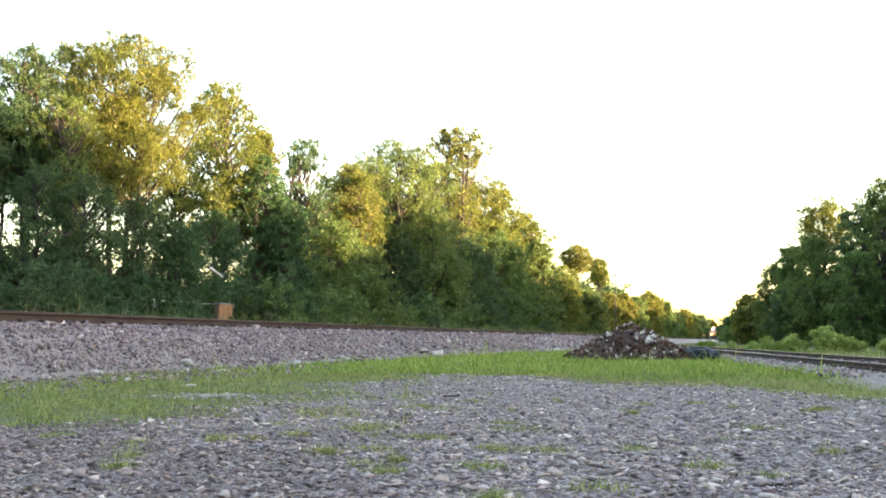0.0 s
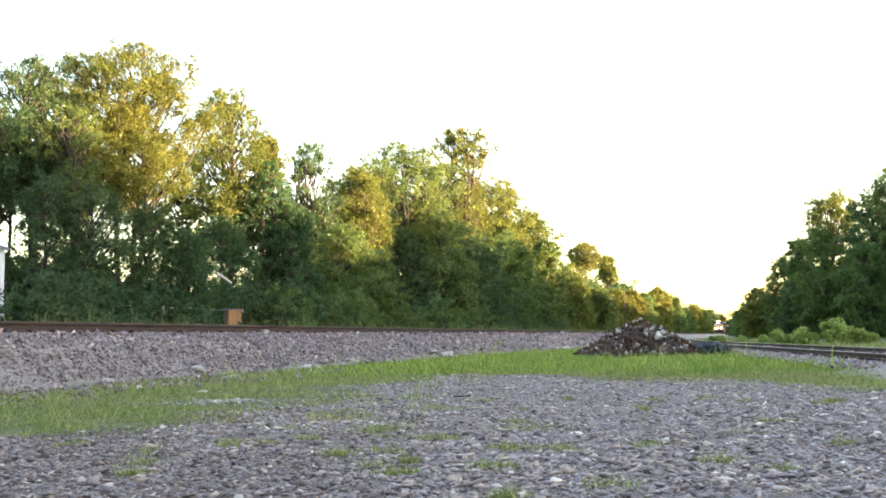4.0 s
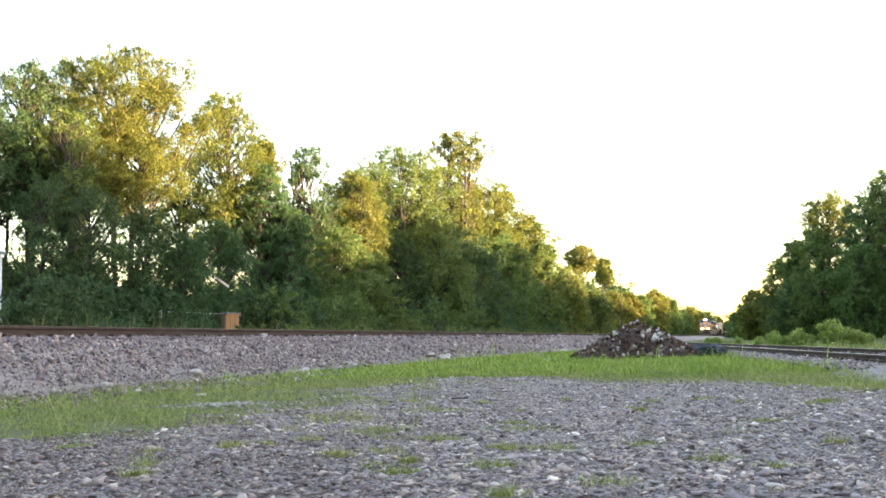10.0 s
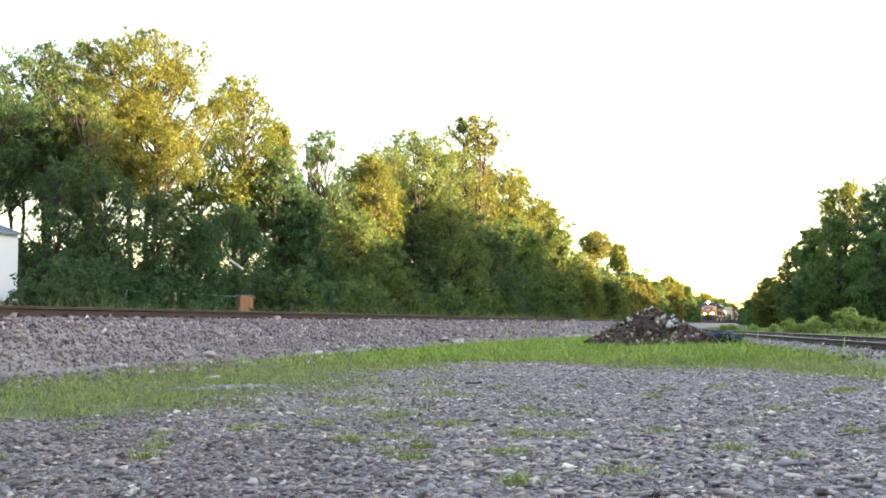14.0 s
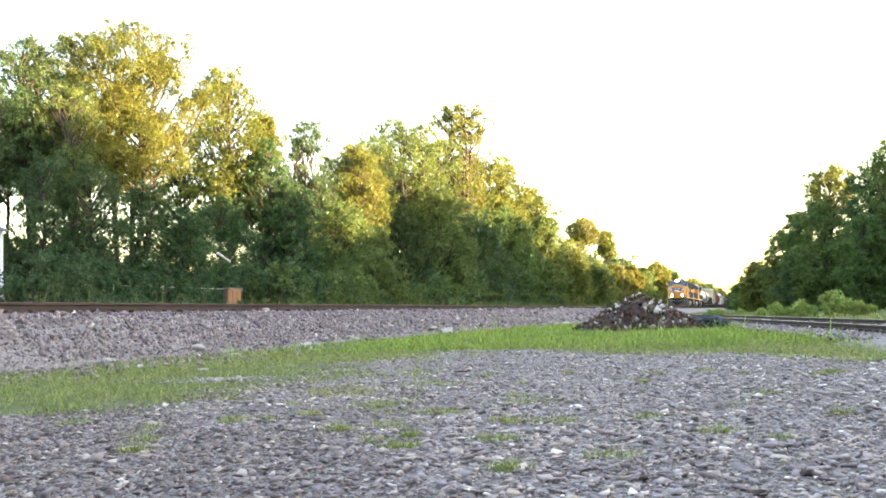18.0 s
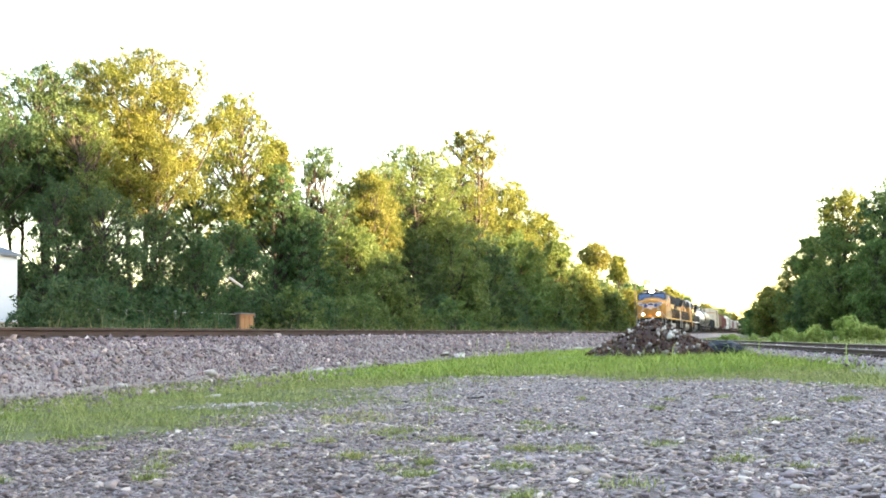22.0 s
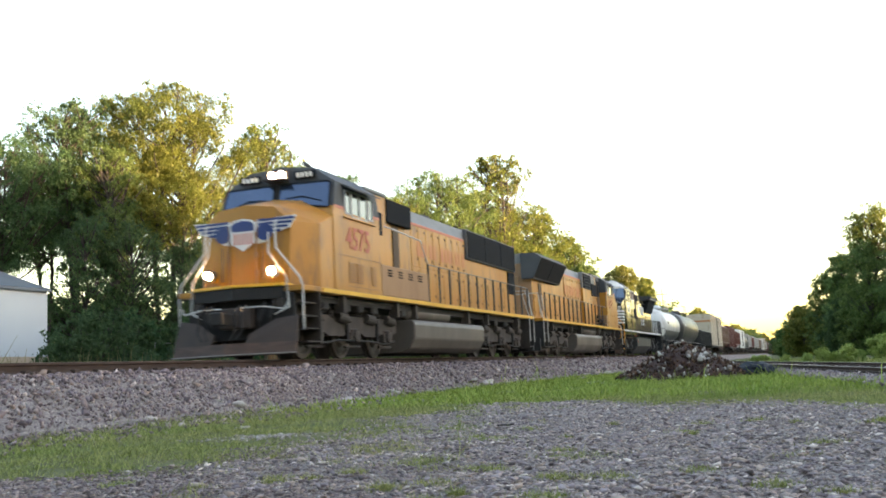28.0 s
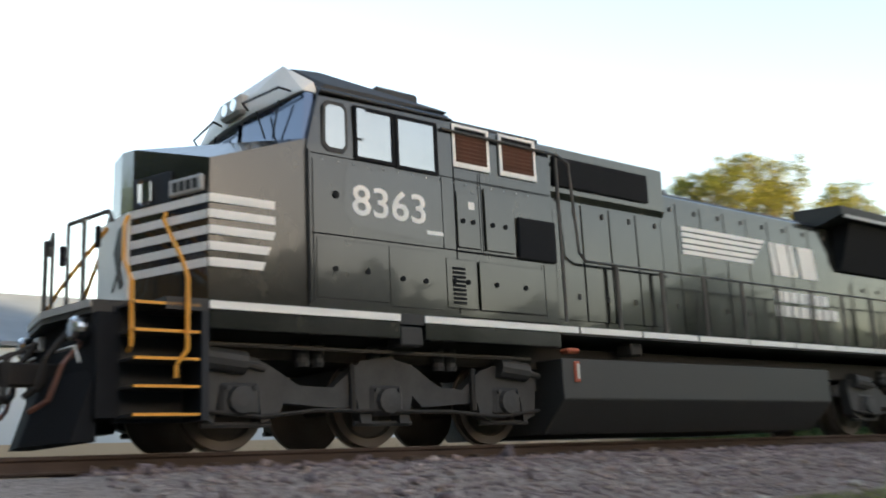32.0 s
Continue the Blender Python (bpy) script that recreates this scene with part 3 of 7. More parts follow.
# ---- grass ----
def strew(n, x0, x1, y0, y1, keep, seed):
    r = np.random.default_rng(seed)
    x, y, k = r.uniform(x0, x1, n), r.uniform(y0, y1, n), r.random(n)
    return np.array([(a, b, ground_z(a, b) - 0.01) for a, b, c in zip(x, y, k) if c < keep(a, b)]), r


def grassy(x, y):
    """Share of the ground that grass covers."""
    if x < -8.5 or x > spur_x(y) - 1.85 or x < -1.12 * y - 0.5:
        return 0.0
    d = -lot(x, y)
    coarse, middle, fine = wobble(x, y, 0.7, 4.0), wobble(x, y, 2.9, 6.0), wobble(x, y, 6.5, 2.0)
    p = 0.05 + 0.7 * d + 0.6 * coarse + 0.9 * middle + 1.3 * fine
    if y < 9.5:
        p = min(p, 0.12 + 0.62 * min(1.0, max(0.0, (-3.4 - x) / 1.3)) + 0.9 * middle + 0.8 * fine)
    if 7.9 < y < 9.2 and -4.5 < x < -2.6:
        p = max(p, 0.42 + 1.2 * fine - 0.5 * abs(y - 8.5))
    p = min(p, 0.8 + 0.9 * wobble(x, y, 1.6, 8.0) + 0.9 * middle + 1.2 * fine)
    if -8.5 < x < -7.2:
        p *= (x + 8.5) / 1.3
    if math.hypot((x + 4.45) / 0.62, (y - 8.05) / 0.42) < 1 + fine:
        p *= 0.1
    if -5.2 < x < -3.3 and 9.3 < y < 10.9:
        p *= 0.25
    return max(0.0, min(1.0, p))


G, r = strew(430000, -8.6, 4.0, 3.8, 15, grassy, 21)
h = r.lognormal(-3.7, 0.55, len(G))
tagged(blades("grass", G, h, r.uniform(0.0025, 0.0055, len(G)), M["grass"], 22, 2.4, 0.05), "short bright green grass between gravel and track", "grass", kind="stuff")
G, r = strew(150000, -8.6, 3.5, 13.5, 40, grassy, 23)
h = r.lognormal(-3.0, 0.5, len(G))
tagged(blades("far_grass", G, h, r.uniform(0.010, 0.018, len(G)), M["far_grass"], 24, 2.2, 0.08), "bright green grass strip by the rubble", "grass", kind="stuff")

G, r = strew(30000, -6.0, 9.0, 28, 95, lambda x, y: 1.0 if spur_x(y) + 1.7 < x < spur_x(y) + 6.5 else 0.0, 25)
tagged(blades("verge_grass", G, r.lognormal(-2.6, 0.35, len(G)), r.uniform(0.015, 0.03, len(G)), M["grass"], 26, 0.8, 0.12), "bright green verge beyond the spur track", "grass", kind="stuff")
# single tufts out on the gravel
r = np.random.default_rng(29)
T = []
for x, y, n, w in ((-2.36, 4.36, 45, 0.09), (-2.27, 4.56, 30, 0.08), (-1.7, 4.08, 70, 0.10), (-0.12, 4.28, 50, 0.14), (-0.96, 3.86, 60, 0.16), (-1.05, 4.5, 60, 0.12), (-1.25, 3.6, 50, 0.12), (-1.5, 4.95, 60, 0.2), (-0.85, 4.6, 50, 0.2),
                   (-0.72, 3.1, 50, 0.10), (0.1, 4.0, 30, 0.10), (-1.2, 5.6, 60, 0.28), (-2.0, 5.4, 80, 0.3), (-2.5, 6.2, 80, 0.35), (-2.1, 7.0, 60, 0.35), (-2.2, 4.9, 40, 0.15), (1.0, 4.3, 60, 0.2), (1.25, 5.1, 90, 0.25),
                   (1.5, 5.9, 120, 0.3), (1.05, 6.6, 60, 0.3), *((r.uniform(-3.4, 0.6), r.uniform(3.2, 8.5), int(r.uniform(15, 45)), r.uniform(0.05, 0.2)) for _ in range(34))):
    for _ in range(5 * n):
        a, b = x + r.normal() * w * 0.36, y + r.normal() * w * 0.36
        T.append((a, b, ground_z(a, b)))
T = np.array(T)
tagged(blades("grass_tufts", T, r.lognormal(-3.7, 0.4, len(T)), r.uniform(0.0018, 0.0038, len(T)), M["grass"], 30, 1.7), "small green tufts growing through the gravel", "grass", kind="stuff")
# pale weeds behind the track
n = 26000
y = r.uniform(8, 140, n)
x = r.uniform(-20.5, -15.2, n)
W = np.stack([x, y, np.full(n, -0.02)], 1)
tagged(blades("weeds", W, r.lognormal(-0.35, 0.3, n) + 0.25, r.uniform(0.02, 0.05, n), M["weed"], 31), "pale green and straw-coloured weeds behind the track", "weeds", kind="stuff")


r = np.random.default_rng(37)
n = 420
a, k = r.uniform(0, 6.28, n), np.abs(r.normal(0, 0.55, n))
x, y = -4.45 + 0.62 * k * np.cos(a), 8.05 + 0.38 * k * np.sin(a)
P = np.array([(u, v, ground_z(u, v) + 0.004) for u, v in zip(x, y)])
tagged(scatter_stones("pale_gravel", P, r.lognormal(-4.4, 0.4, n), M["pale_chips"], 38, 0.4, 25.0), "patch of pale stone chips among the grass", "gravel", kind="stuff")


def loose_rock(x, y, z, s, mat, label):
    v, f = pebble(np.random.default_rng(int(x * 100) % 997 + int(y * 10)), 0.5)
    o = new("rock", raw_mesh("rock", v, f, M[mat]))
    o.matrix_basis = pose(x, y, z - 0.05, 5, 8, (x * 91 + y * 37) % 360) @ Matrix.Diagonal((s * 1.15, s * 1.15, s * 0.65, 1))
    return tagged(o, label, "rock", "pale rocks at the foot of the ballast")


for x, y, s, mat in ((-8.45, 14.5, 0.2, "pale_stone"), (-8.6, 14.2, 0.1, "pale_stone"), (-8.45, 16.6, 0.15, "pale_stone"), (-8.3, 17.9, 0.26, "pale_stone"), (-8.25, 18.6, 0.14, "pale_stone"), (-8.5, 19.6, 0.1, "pale_stone"),
                     (-8.45, 21.0, 0.24, "pale_stone"), (-8.3, 21.6, 0.2, "brown_stone"), (-8.4, 22.1, 0.13, "brown_stone"), (-8.45, 28.2, 0.34, "pale_stone"), (-8.5, 26.9, 0.2, "brown_stone"), (-8.6, 27.3, 0.15, "pale_stone"),
                     (-8.35, 44.0, 0.42, "pale_stone"), (-8.2, 46.5, 0.36, "pale_stone"), (-8.0, 13.2, 0.16, "pale_stone"), (-7.5, 13.8, 0.13, "pale_stone"), (-8.35, 12.0, 0.12, "pale_stone"), (-6.6, 33.0, 0.25, "grey_stone"), (-4.85, 25.6, 0.16, "pale_stone"), (-4.6, 25.2, 0.12, "pale_stone"), (-5.1, 25.9, 0.10, "pale_stone"), (-1.25, 25.1, 0.13, "pale_stone"),
                     (-5.6, 9.6, 0.09, "pale_stone"), (-4.9, 10.2, 0.08, "pale_stone"), (-2.0, 7.1, 0.075, "grey_stone"), (-2.2, 10.7, 0.07, "brown_stone")):
    loose_rock(x, y, max(0.0, profile_z(x, y)) + 0.04, s, mat, "flat pale rock lying at the ballast's foot" if mat == "pale_stone" else "dark brown rock lying at the ballast's foot")

stick = tagged(new("stick", mesh_of("stick", tube([(-0.17, 0.02, 0.012), (-0.05, 0, 0.02), (0.08, 0.015, 0.016), (0.17, 0.0, 0.03)], 0.014))), "short dark stick lying on the gravel", "stick")
stick.data.materials.append(M["bark"])
stick.matrix_basis = pose(-2.4, 8.53, ground_z(-2.4, 8.53) + 0.004) @ Matrix.Diagonal((0.45, 0.45, 0.5, 1))

# ---- trees and shrubs ----
def unit(v):
    return v / np.maximum(1e-6, np.linalg.norm(v, axis=1))[:, None]


def leaf_mesh(name, centres, radii, counts, size, mat, seed, droop=0.0):
    """A crown: every clump is a bunch of bent twigs that carry their leaves in rows, as sprays."""
    r = np.random.default_rng(seed)
    per = 9
    twigs = np.maximum(3, np.asarray(counts) // per)
    pick = np.repeat(np.arange(len(centres)), twigs)
    n = len(pick)
    d = unit(r.normal(size=(n, 3)) + np.array([0, 0, 0.25]))
    reach = np.clip(r.normal(1.25, 0.38, n), 0.4, 2.3)
    sag = r.uniform(0.1, 0.5, n) + droop * r.uniform(0.3, 1.5, n)
    side = unit(np.cross(d, r.normal(size=(n, 3))))
    t = np.repeat(np.arange(n), per)
    u = np.clip((np.tile(np.arange(per), n) + r.uniform(0, 1, n * per)) / per, 0, 1) ** 0.6
    R = radii[pick][t]
    p = centres[pick][t] + d[t] * R * (0.08 + reach[t] * u)[:, None]
    p[:, 2] -= sag[t] * u ** 2 * R[:, 2]
    flip = np.where(r.random(n * per) < 0.5, -1.0, 1.0)[:, None]
    p += side[t] * flip * size * 0.6 + r.normal(size=(n * per, 3)) * size * 0.9
    s = size * r.lognormal(0, 0.3, n * per)[:, None]
    along = unit(d[t] * 0.7 + side[t] * flip * 0.8 + np.array([0, 0, -0.35 - 0.8 * droop]) + 0.45 * r.normal(size=(n * per, 3)))
    across = unit(np.cross(along, np.array([0, 0, 1.0]) + 0.8 * d[t] + 0.75 * r.normal(size=(n * per, 3))))
    a, b = along * s, across * s * (0.58 - 0.14 * droop)
    V = np.stack([p - a * 0.75 - b, p - a * 0.75 + b, p + a * 1.25], 1).reshape(-1, 3)
    return raw_mesh(name, V, np.arange(len(p) * 3).reshape(-1, 3), mat)


def limb(bm, pts, r0, r1, sides=6):
    n = len(pts) - 1
    for i, (p, q) in enumerate(zip(pts, pts[1:])):
        rod(p, q, r0 + (r1 - r0) * i / n, bm, sides, r0 + (r1 - r0) * (i + 1) / n, False)


def outline(style, u):
    """Half width of a crown at u of its height, as a share of the widest."""
    if style == "vase":
        return math.sqrt(max(0.03, 1 - ((u - 0.58) / (0.60 if u < 0.58 else 0.46)) ** 2))
    return math.sqrt(max(0.03, 1 - ((u - 0.45) / (0.56 if u < 0.45 else 0.58)) ** 2))


def grow(label, seed, base, top, w, style, mat, size, dense=1.0, droop=0.0, stems=1, lean=0.0, group="", name="tree", category="tree", coarse=False):
    """A tapered trunk that forks into limbs, each of which carries a clump of leaf sprays."""
    r = np.random.default_rng(seed)
    t = empty(name, label, category, group)
    H = top - base
    bm = bmesh.new()
    trunks = []
    for s in range(stems):
        a = r.uniform(0, 6.28)
        k = 0.0 if stems == 1 else r.uniform(0.15, 0.45) * w
        off = Vector((math.cos(a) * k, math.sin(a) * k, 0))
        pts = [Vector((off.x * 0.15, off.y * 0.15, -0.3))]
        for i in range(1, 7):
            f = i / 6
            pts.append(off * f + Vector((lean * f * top + 0.012 * top * r.normal(), 0.012 * top * r.normal(), (base + 0.82 * H) * f)))
        limb(bm, pts, top * (0.017 if stems == 1 else 0.011), top * 0.003)
        trunks.append(pts)
    lobes = [(r.uniform(0, 6.28), r.uniform(1.5, 3.5), r.uniform(0, 6.28)) for _ in range(3)]
    cs, gs = [], []
    tries = 0
    want = int((82 if category == "tree" else 26) * (0.7 + 0.3 * H / w / 1.6))
    while len(cs) < want and tries < 4000:
        tries += 1
        u = r.random()
        a = r.uniform(0, 6.28)
        lob = 1 + 0.16 * sum(math.sin(q * a + p + 5 * u) for p, q, _ in lobes) / 1.5
        g = w * r.uniform(0.17, 0.33) * (1.0 - 0.35 * u)
        rho = max(0.0, outline(style, u) * w * lob - 0.6 * g) * math.sqrt(r.uniform(0.08, 1))
        z = base + u * H - 0.55 * g
        c = Vector((rho * math.cos(a) + lean * z, rho * math.sin(a), z))
        if any((c - q).length < 0.40 * (g + h) for q, h in zip(cs, gs)):
            continue
        cs.append(c)
        gs.append(g)
    cs.append(Vector((lean * top + r.normal() * 0.1 * w, r.normal() * 0.1 * w, top - 0.11 * w)))
    gs.append(0.13 * w)
    C, R, N = [], [], []
    for i, (c, g) in enumerate(zip(cs, gs)):
        pts = trunks[int(r.integers(0, stems))]
        zj = max(0.25 * base, min(pts[-1].z * 0.97, c.z - r.uniform(0.5, 1.1) * math.hypot(c.x, c.y) - 0.1 * H))
        f = min(0.999, max(0.0, (zj + 0.3) / (pts[-1].z + 0.3))) * 6
        p = pts[int(f)].lerp(pts[min(6, int(f) + 1)], f - int(f))
        m = p.lerp(c, 0.55) + Vector((0, 0, -0.08 * (c - p).length)) + Vector(r.normal(size=3) * 0.05 * (c - p).length)
        if not coarse or i % 4 == 0:
            limb(bm, [p, m, c] if coarse else [p, m, c, c + Vector((0, 0, 0.4 * g))], top * 0.0042, top * 0.0007, 3 if coarse else 4)
        for _ in range(5):
            k = g * r.uniform(0.38, 0.68)
            C.append((c + Vector(r.normal(size=3) * g * 0.62))[:])
            R.append((k * 1.15, k * 1.15, k * 0.8))
            N.append(max(6, int(3.5 * dense * (k / size) ** 2)))
    part("trunk", bm, M["bark"], t, "grey-brown trunk with forking limbs", True)
    cr = new("crown" if category == "tree" else "foliage", leaf_mesh("crown", np.array(C), np.array(R), N, size, mat, seed + 50, droop))
    cr.parent = t
    return t


def put(kind, used, m, scale, group):
    """The first of a kind is moved into place; the others are copies."""
    o = kind
    if kind in used:
        o = copy_thing(kind, m)
    else:
        used.add(kind)
        o.matrix_basis = m
    o.scale = (scale,) * 3
    return tagged(o, group=group)


WORDS = {"gold": "golden-green", "green": "leafy green", "dark": "dark green"}
SHAPES = {"vase": "tree with feathery upright boughs", "round": "tree with rounded clumps of foliage"}


def high(d, el):
    return 0.5 + d * math.tan(radians(el))


# angle from the track's direction, top, half width and foot of the crown (degrees), row, leaf, shape, density
LEFT = (
    (42.6, 12.6, 2.6, 7.0, -29, "dark", "vase", 0.8),
    (46.8, 12.0, 2.8, 6.0, -30, "dark", "vase", 1.0),
    (40.4, 12.2, 1.8, 7.2, -30, "dark", "vase", 0.75),
    (38.7, 14.9, 2.1, 8.0, -28, "dark", "vase", 0.8),
    (34.0, 15.9, 3.3, 8.3, -26.5, "gold", "vase", 0.95),
    (36.6, 12.6, 1.7, 7.0, -25.5, "green", "vase", 0.7),
    (28.6, 13.7, 2.2, 6.1, -27.5, "gold", "round", 0.85),
    (26.6, 11.2, 0.9, 8.8, -27, "gold", "round", 0.6),
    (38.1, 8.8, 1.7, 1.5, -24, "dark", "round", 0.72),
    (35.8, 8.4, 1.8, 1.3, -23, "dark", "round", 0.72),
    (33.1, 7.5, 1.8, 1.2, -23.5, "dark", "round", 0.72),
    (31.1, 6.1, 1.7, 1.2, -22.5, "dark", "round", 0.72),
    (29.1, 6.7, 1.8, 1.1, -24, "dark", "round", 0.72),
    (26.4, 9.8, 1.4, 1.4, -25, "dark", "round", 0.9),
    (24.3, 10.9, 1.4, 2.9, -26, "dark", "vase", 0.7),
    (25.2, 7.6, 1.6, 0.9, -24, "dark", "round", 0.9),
    (21.9, 9.5, 1.8, 5.2, -25, "gold", "vase", 1.1),
    (22.6, 6.4, 2.1, 0.8, -23, "green", "round", 1.1),
    (18.7, 11.0, 2.2, 5.6, -26.5, "green", "vase", 0.7),
    (15.4, 11.8, 1.6, 5.6, -25.5, "gold", "vase", 0.6),
    (21.0, 9.9, 1.5, 5.0, -28, "green", "vase", 0.8),
    (13.6, 8.8, 1.9, 3.9, -27, "gold", "round", 0.95),
    (16.9, 7.6, 2.3, 0.7, -24, "green", "round", 1.1),
    (20.6, 5.0, 1.4, 0.8, -22, "green", "round", 1.1),
    (19.0, 6.2, 1.7, 0.7, -26, "dark", "round", 0.9),
    (14.9, 5.6, 1.6, 0.6, -22.5, "dark", "round", 1.0),
    (11.7, 7.0, 1.5, 1.3, -25, "gold", "round", 1),
    (13.2, 5.9, 1.8, 0.6, -23, "green", "round", 1.1),
    (11.0, 5.4, 1.2, 0.5, -22.5, "green", "round", 1.1),
    (8.9, 5.2, 0.75, 3.9, -25, "gold", "round", 0.45),
    (7.6, 4.4, 0.55, 3.2, -24, "gold", "round", 0.45),
    (9.7, 4.0, 1.2, 0.3, -23, "gold", "round", 1.0),
    (8.2, 2.6, 1.0, 0.3, -22.5, "green", "round", 1.0),
)
FILL = (
    (36.6, 10.5, 2.4, 5.5, -31, "green", "round", 0.7), (31.2, 10.5, 2.2, 4.5, -31, "green", "round", 0.8), (26.8, 8.0, 2.2, 2.5, -30, "dark", "round", 0.9),
    (22.6, 8.2, 2.2, 1.5, -30, "dark", "round", 1), (18.3, 8.4, 2.4, 1.5, -31, "green", "round", 0.8), (15.2, 8.6, 2.2, 1.5, -30, "green", "round", 1), (12.4, 6.4, 1.6, 0.8, -29, "dark", "round", 1), (10.2, 3.6, 1.4, 0.4, -27, "green", "round", 1),
)
RIGHT = (
    (-7.2, 8.2, 1.3, -0.5, 90, "green", "round", 1.1),
    (-4.3, 7.2, 1.5, 4.3, 100, "gold", "vase", 0.75),
    (-3.9, 5.4, 1.6, -0.4, 96, "green", "round", 1.1),
    (-2.6, 4.9, 0.9, -0.4, 104, "green", "round", 1.0),
    (-6.2, 7.0, 1.2, 2.0, 94, "dark", "vase", 0.9),
    (-5.8, 4.6, 1.3, -0.5, 88, "green", "round", 1.1),
    (-1.8, 3.9, 1.0, -0.4, 112, "green", "round", 1),
    (-2.6, 2.6, 1.1, -0.5, 100, "dark", "round", 1.1),
    (-0.5, 2.3, 0.9, -0.3, 135, "gold", "round", 1),
    (0.1, 1.6, 0.8, -0.2, 170, "green", "round", 1),
)
used = set()
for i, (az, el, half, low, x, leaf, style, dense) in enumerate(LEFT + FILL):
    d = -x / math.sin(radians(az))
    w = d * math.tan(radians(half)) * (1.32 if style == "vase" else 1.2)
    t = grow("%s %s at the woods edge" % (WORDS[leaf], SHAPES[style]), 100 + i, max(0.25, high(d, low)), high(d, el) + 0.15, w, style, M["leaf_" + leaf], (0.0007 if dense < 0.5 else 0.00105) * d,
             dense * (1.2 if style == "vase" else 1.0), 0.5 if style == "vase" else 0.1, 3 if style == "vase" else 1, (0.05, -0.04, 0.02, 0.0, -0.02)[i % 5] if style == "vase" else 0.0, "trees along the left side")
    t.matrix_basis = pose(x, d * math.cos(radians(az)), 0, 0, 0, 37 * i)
for i, (az, el, half, low, d, leaf, style, dense) in enumerate(RIGHT):
    w = d * math.tan(radians(half)) * 1.2
    t = grow("%s %s beyond the spur" % (WORDS[leaf], SHAPES[style]), 160 + i, max(0.3, high(d, low)), high(d, el) + 0.15, w, style, M["leaf_" + leaf], 0.001 * d,
             dense, 0.1, 1, 0.0, "trees along the right side")
    t.matrix_basis = pose(-d * math.sin(radians(az)), d * math.cos(radians(az)), 0, 0, 0, 53 * i)

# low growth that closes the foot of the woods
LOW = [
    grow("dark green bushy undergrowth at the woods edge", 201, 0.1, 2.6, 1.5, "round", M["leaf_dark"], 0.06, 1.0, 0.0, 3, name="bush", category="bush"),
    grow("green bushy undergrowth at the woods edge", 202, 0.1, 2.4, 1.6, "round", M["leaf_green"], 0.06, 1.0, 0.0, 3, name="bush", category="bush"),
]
r = np.random.default_rng(77)
for i in range(38):
    az = 39.3 - i * 0.8 + r.uniform(-0.3, 0.3)
    x = -20.0 + r.uniform(-1.6, 0.9)
    if 27.6 < az < 30.0:
        x -= 1.0
    d = -x / math.sin(radians(az))
    s = r.uniform(0.6, 1.15) * (1 + 0.012 * (38 - az))
    put(LOW[int(az < 26 and i % 3 > 0)], used, pose(x, d * math.cos(radians(az)), 0, 0, 0, r.uniform(0, 360)), s * (0.62 if 27.6 < az < 30.0 else 1), "undergrowth along the left side")
# bright bushes beyond the spur
BUSH = grow("bright green leafy bush beyond the spur", 210, 0.02, 1.0, 0.72, "round", M["leaf_bush"], 0.06, 1.0, 0.0, 5, name="bush", category="bush")
for i, (az, el, half) in enumerate(((-1.32, 0.12, 0.8), (1.54, -0.27, 0.6), (0.51, -0.21, 0.7), (-0.56, -0.09, 0.7), (-2.51, 0.23, 0.9), (-4.2, 0.59, 0.9), (-4.99, 0.21, 0.9), (-6.05, -0.09, 0.9), (-3.11, -0.05, 0.7), (-7.12, 0.05, 0.9), (-1.9, -0.1, 0.6), (-5.5, 0.1, 0.8), (2.1, -0.15, 0.5), (1.8, -0.1, 0.5))):
    d = 75.0 if az > 1.7 else 47.0 + (1.5 if az < -1 else 3 + 5 * (az + 1))
    put(BUSH, used, pose(-d * math.sin(radians(az)), d * math.cos(radians(az)), 0, 0, 0, 71 * i), 1.0 * max(0.42, high(d, el)), "bushes beyond the spur")

# distant trees that close the line of the track
FAR = [
    grow("distant rounded green tree beside the track", 221, 1.2, 12, 4.2, "round", M["leaf_green"], 0.22, 1.1, coarse=True),
    grow("distant golden-green tree beside the track", 222, 1.4, 12, 4.0, "round", M["leaf_gold"], 0.22, 1.0, coarse=True),
    grow("distant dark green tree beside the track", 223, 0.8, 12, 4.2, "round", M["leaf_dark"], 0.22, 1.1, coarse=True),
]
for i, (az, el, x) in enumerate(((6.3, 2.5, -24), (5.6, 2.35, -25), (4.9, 2.6, -23), (4.3, 2.3, -24), (3.9, 1.65, -23), (3.4, 1.5, -22), (3.0, 1.65, -22), (2.6, 1.5, -21), (2.1, 1.35, -20.5), (7.2, 2.6, -26), (10.5, 3.0, -30), (1.6, 1.1, -19), (8.6, 2.2, -30))):
    d = -x / math.sin(radians(az))
    put(FAR[(1, 0, 1, 0, 2, 0, 1, 0, 2)[i % 9]], used, pose(x, d * math.cos(radians(az)), 0, 0, 0, r.uniform(0, 360)), high(d, el) / 12.0, "distant trees along the track")
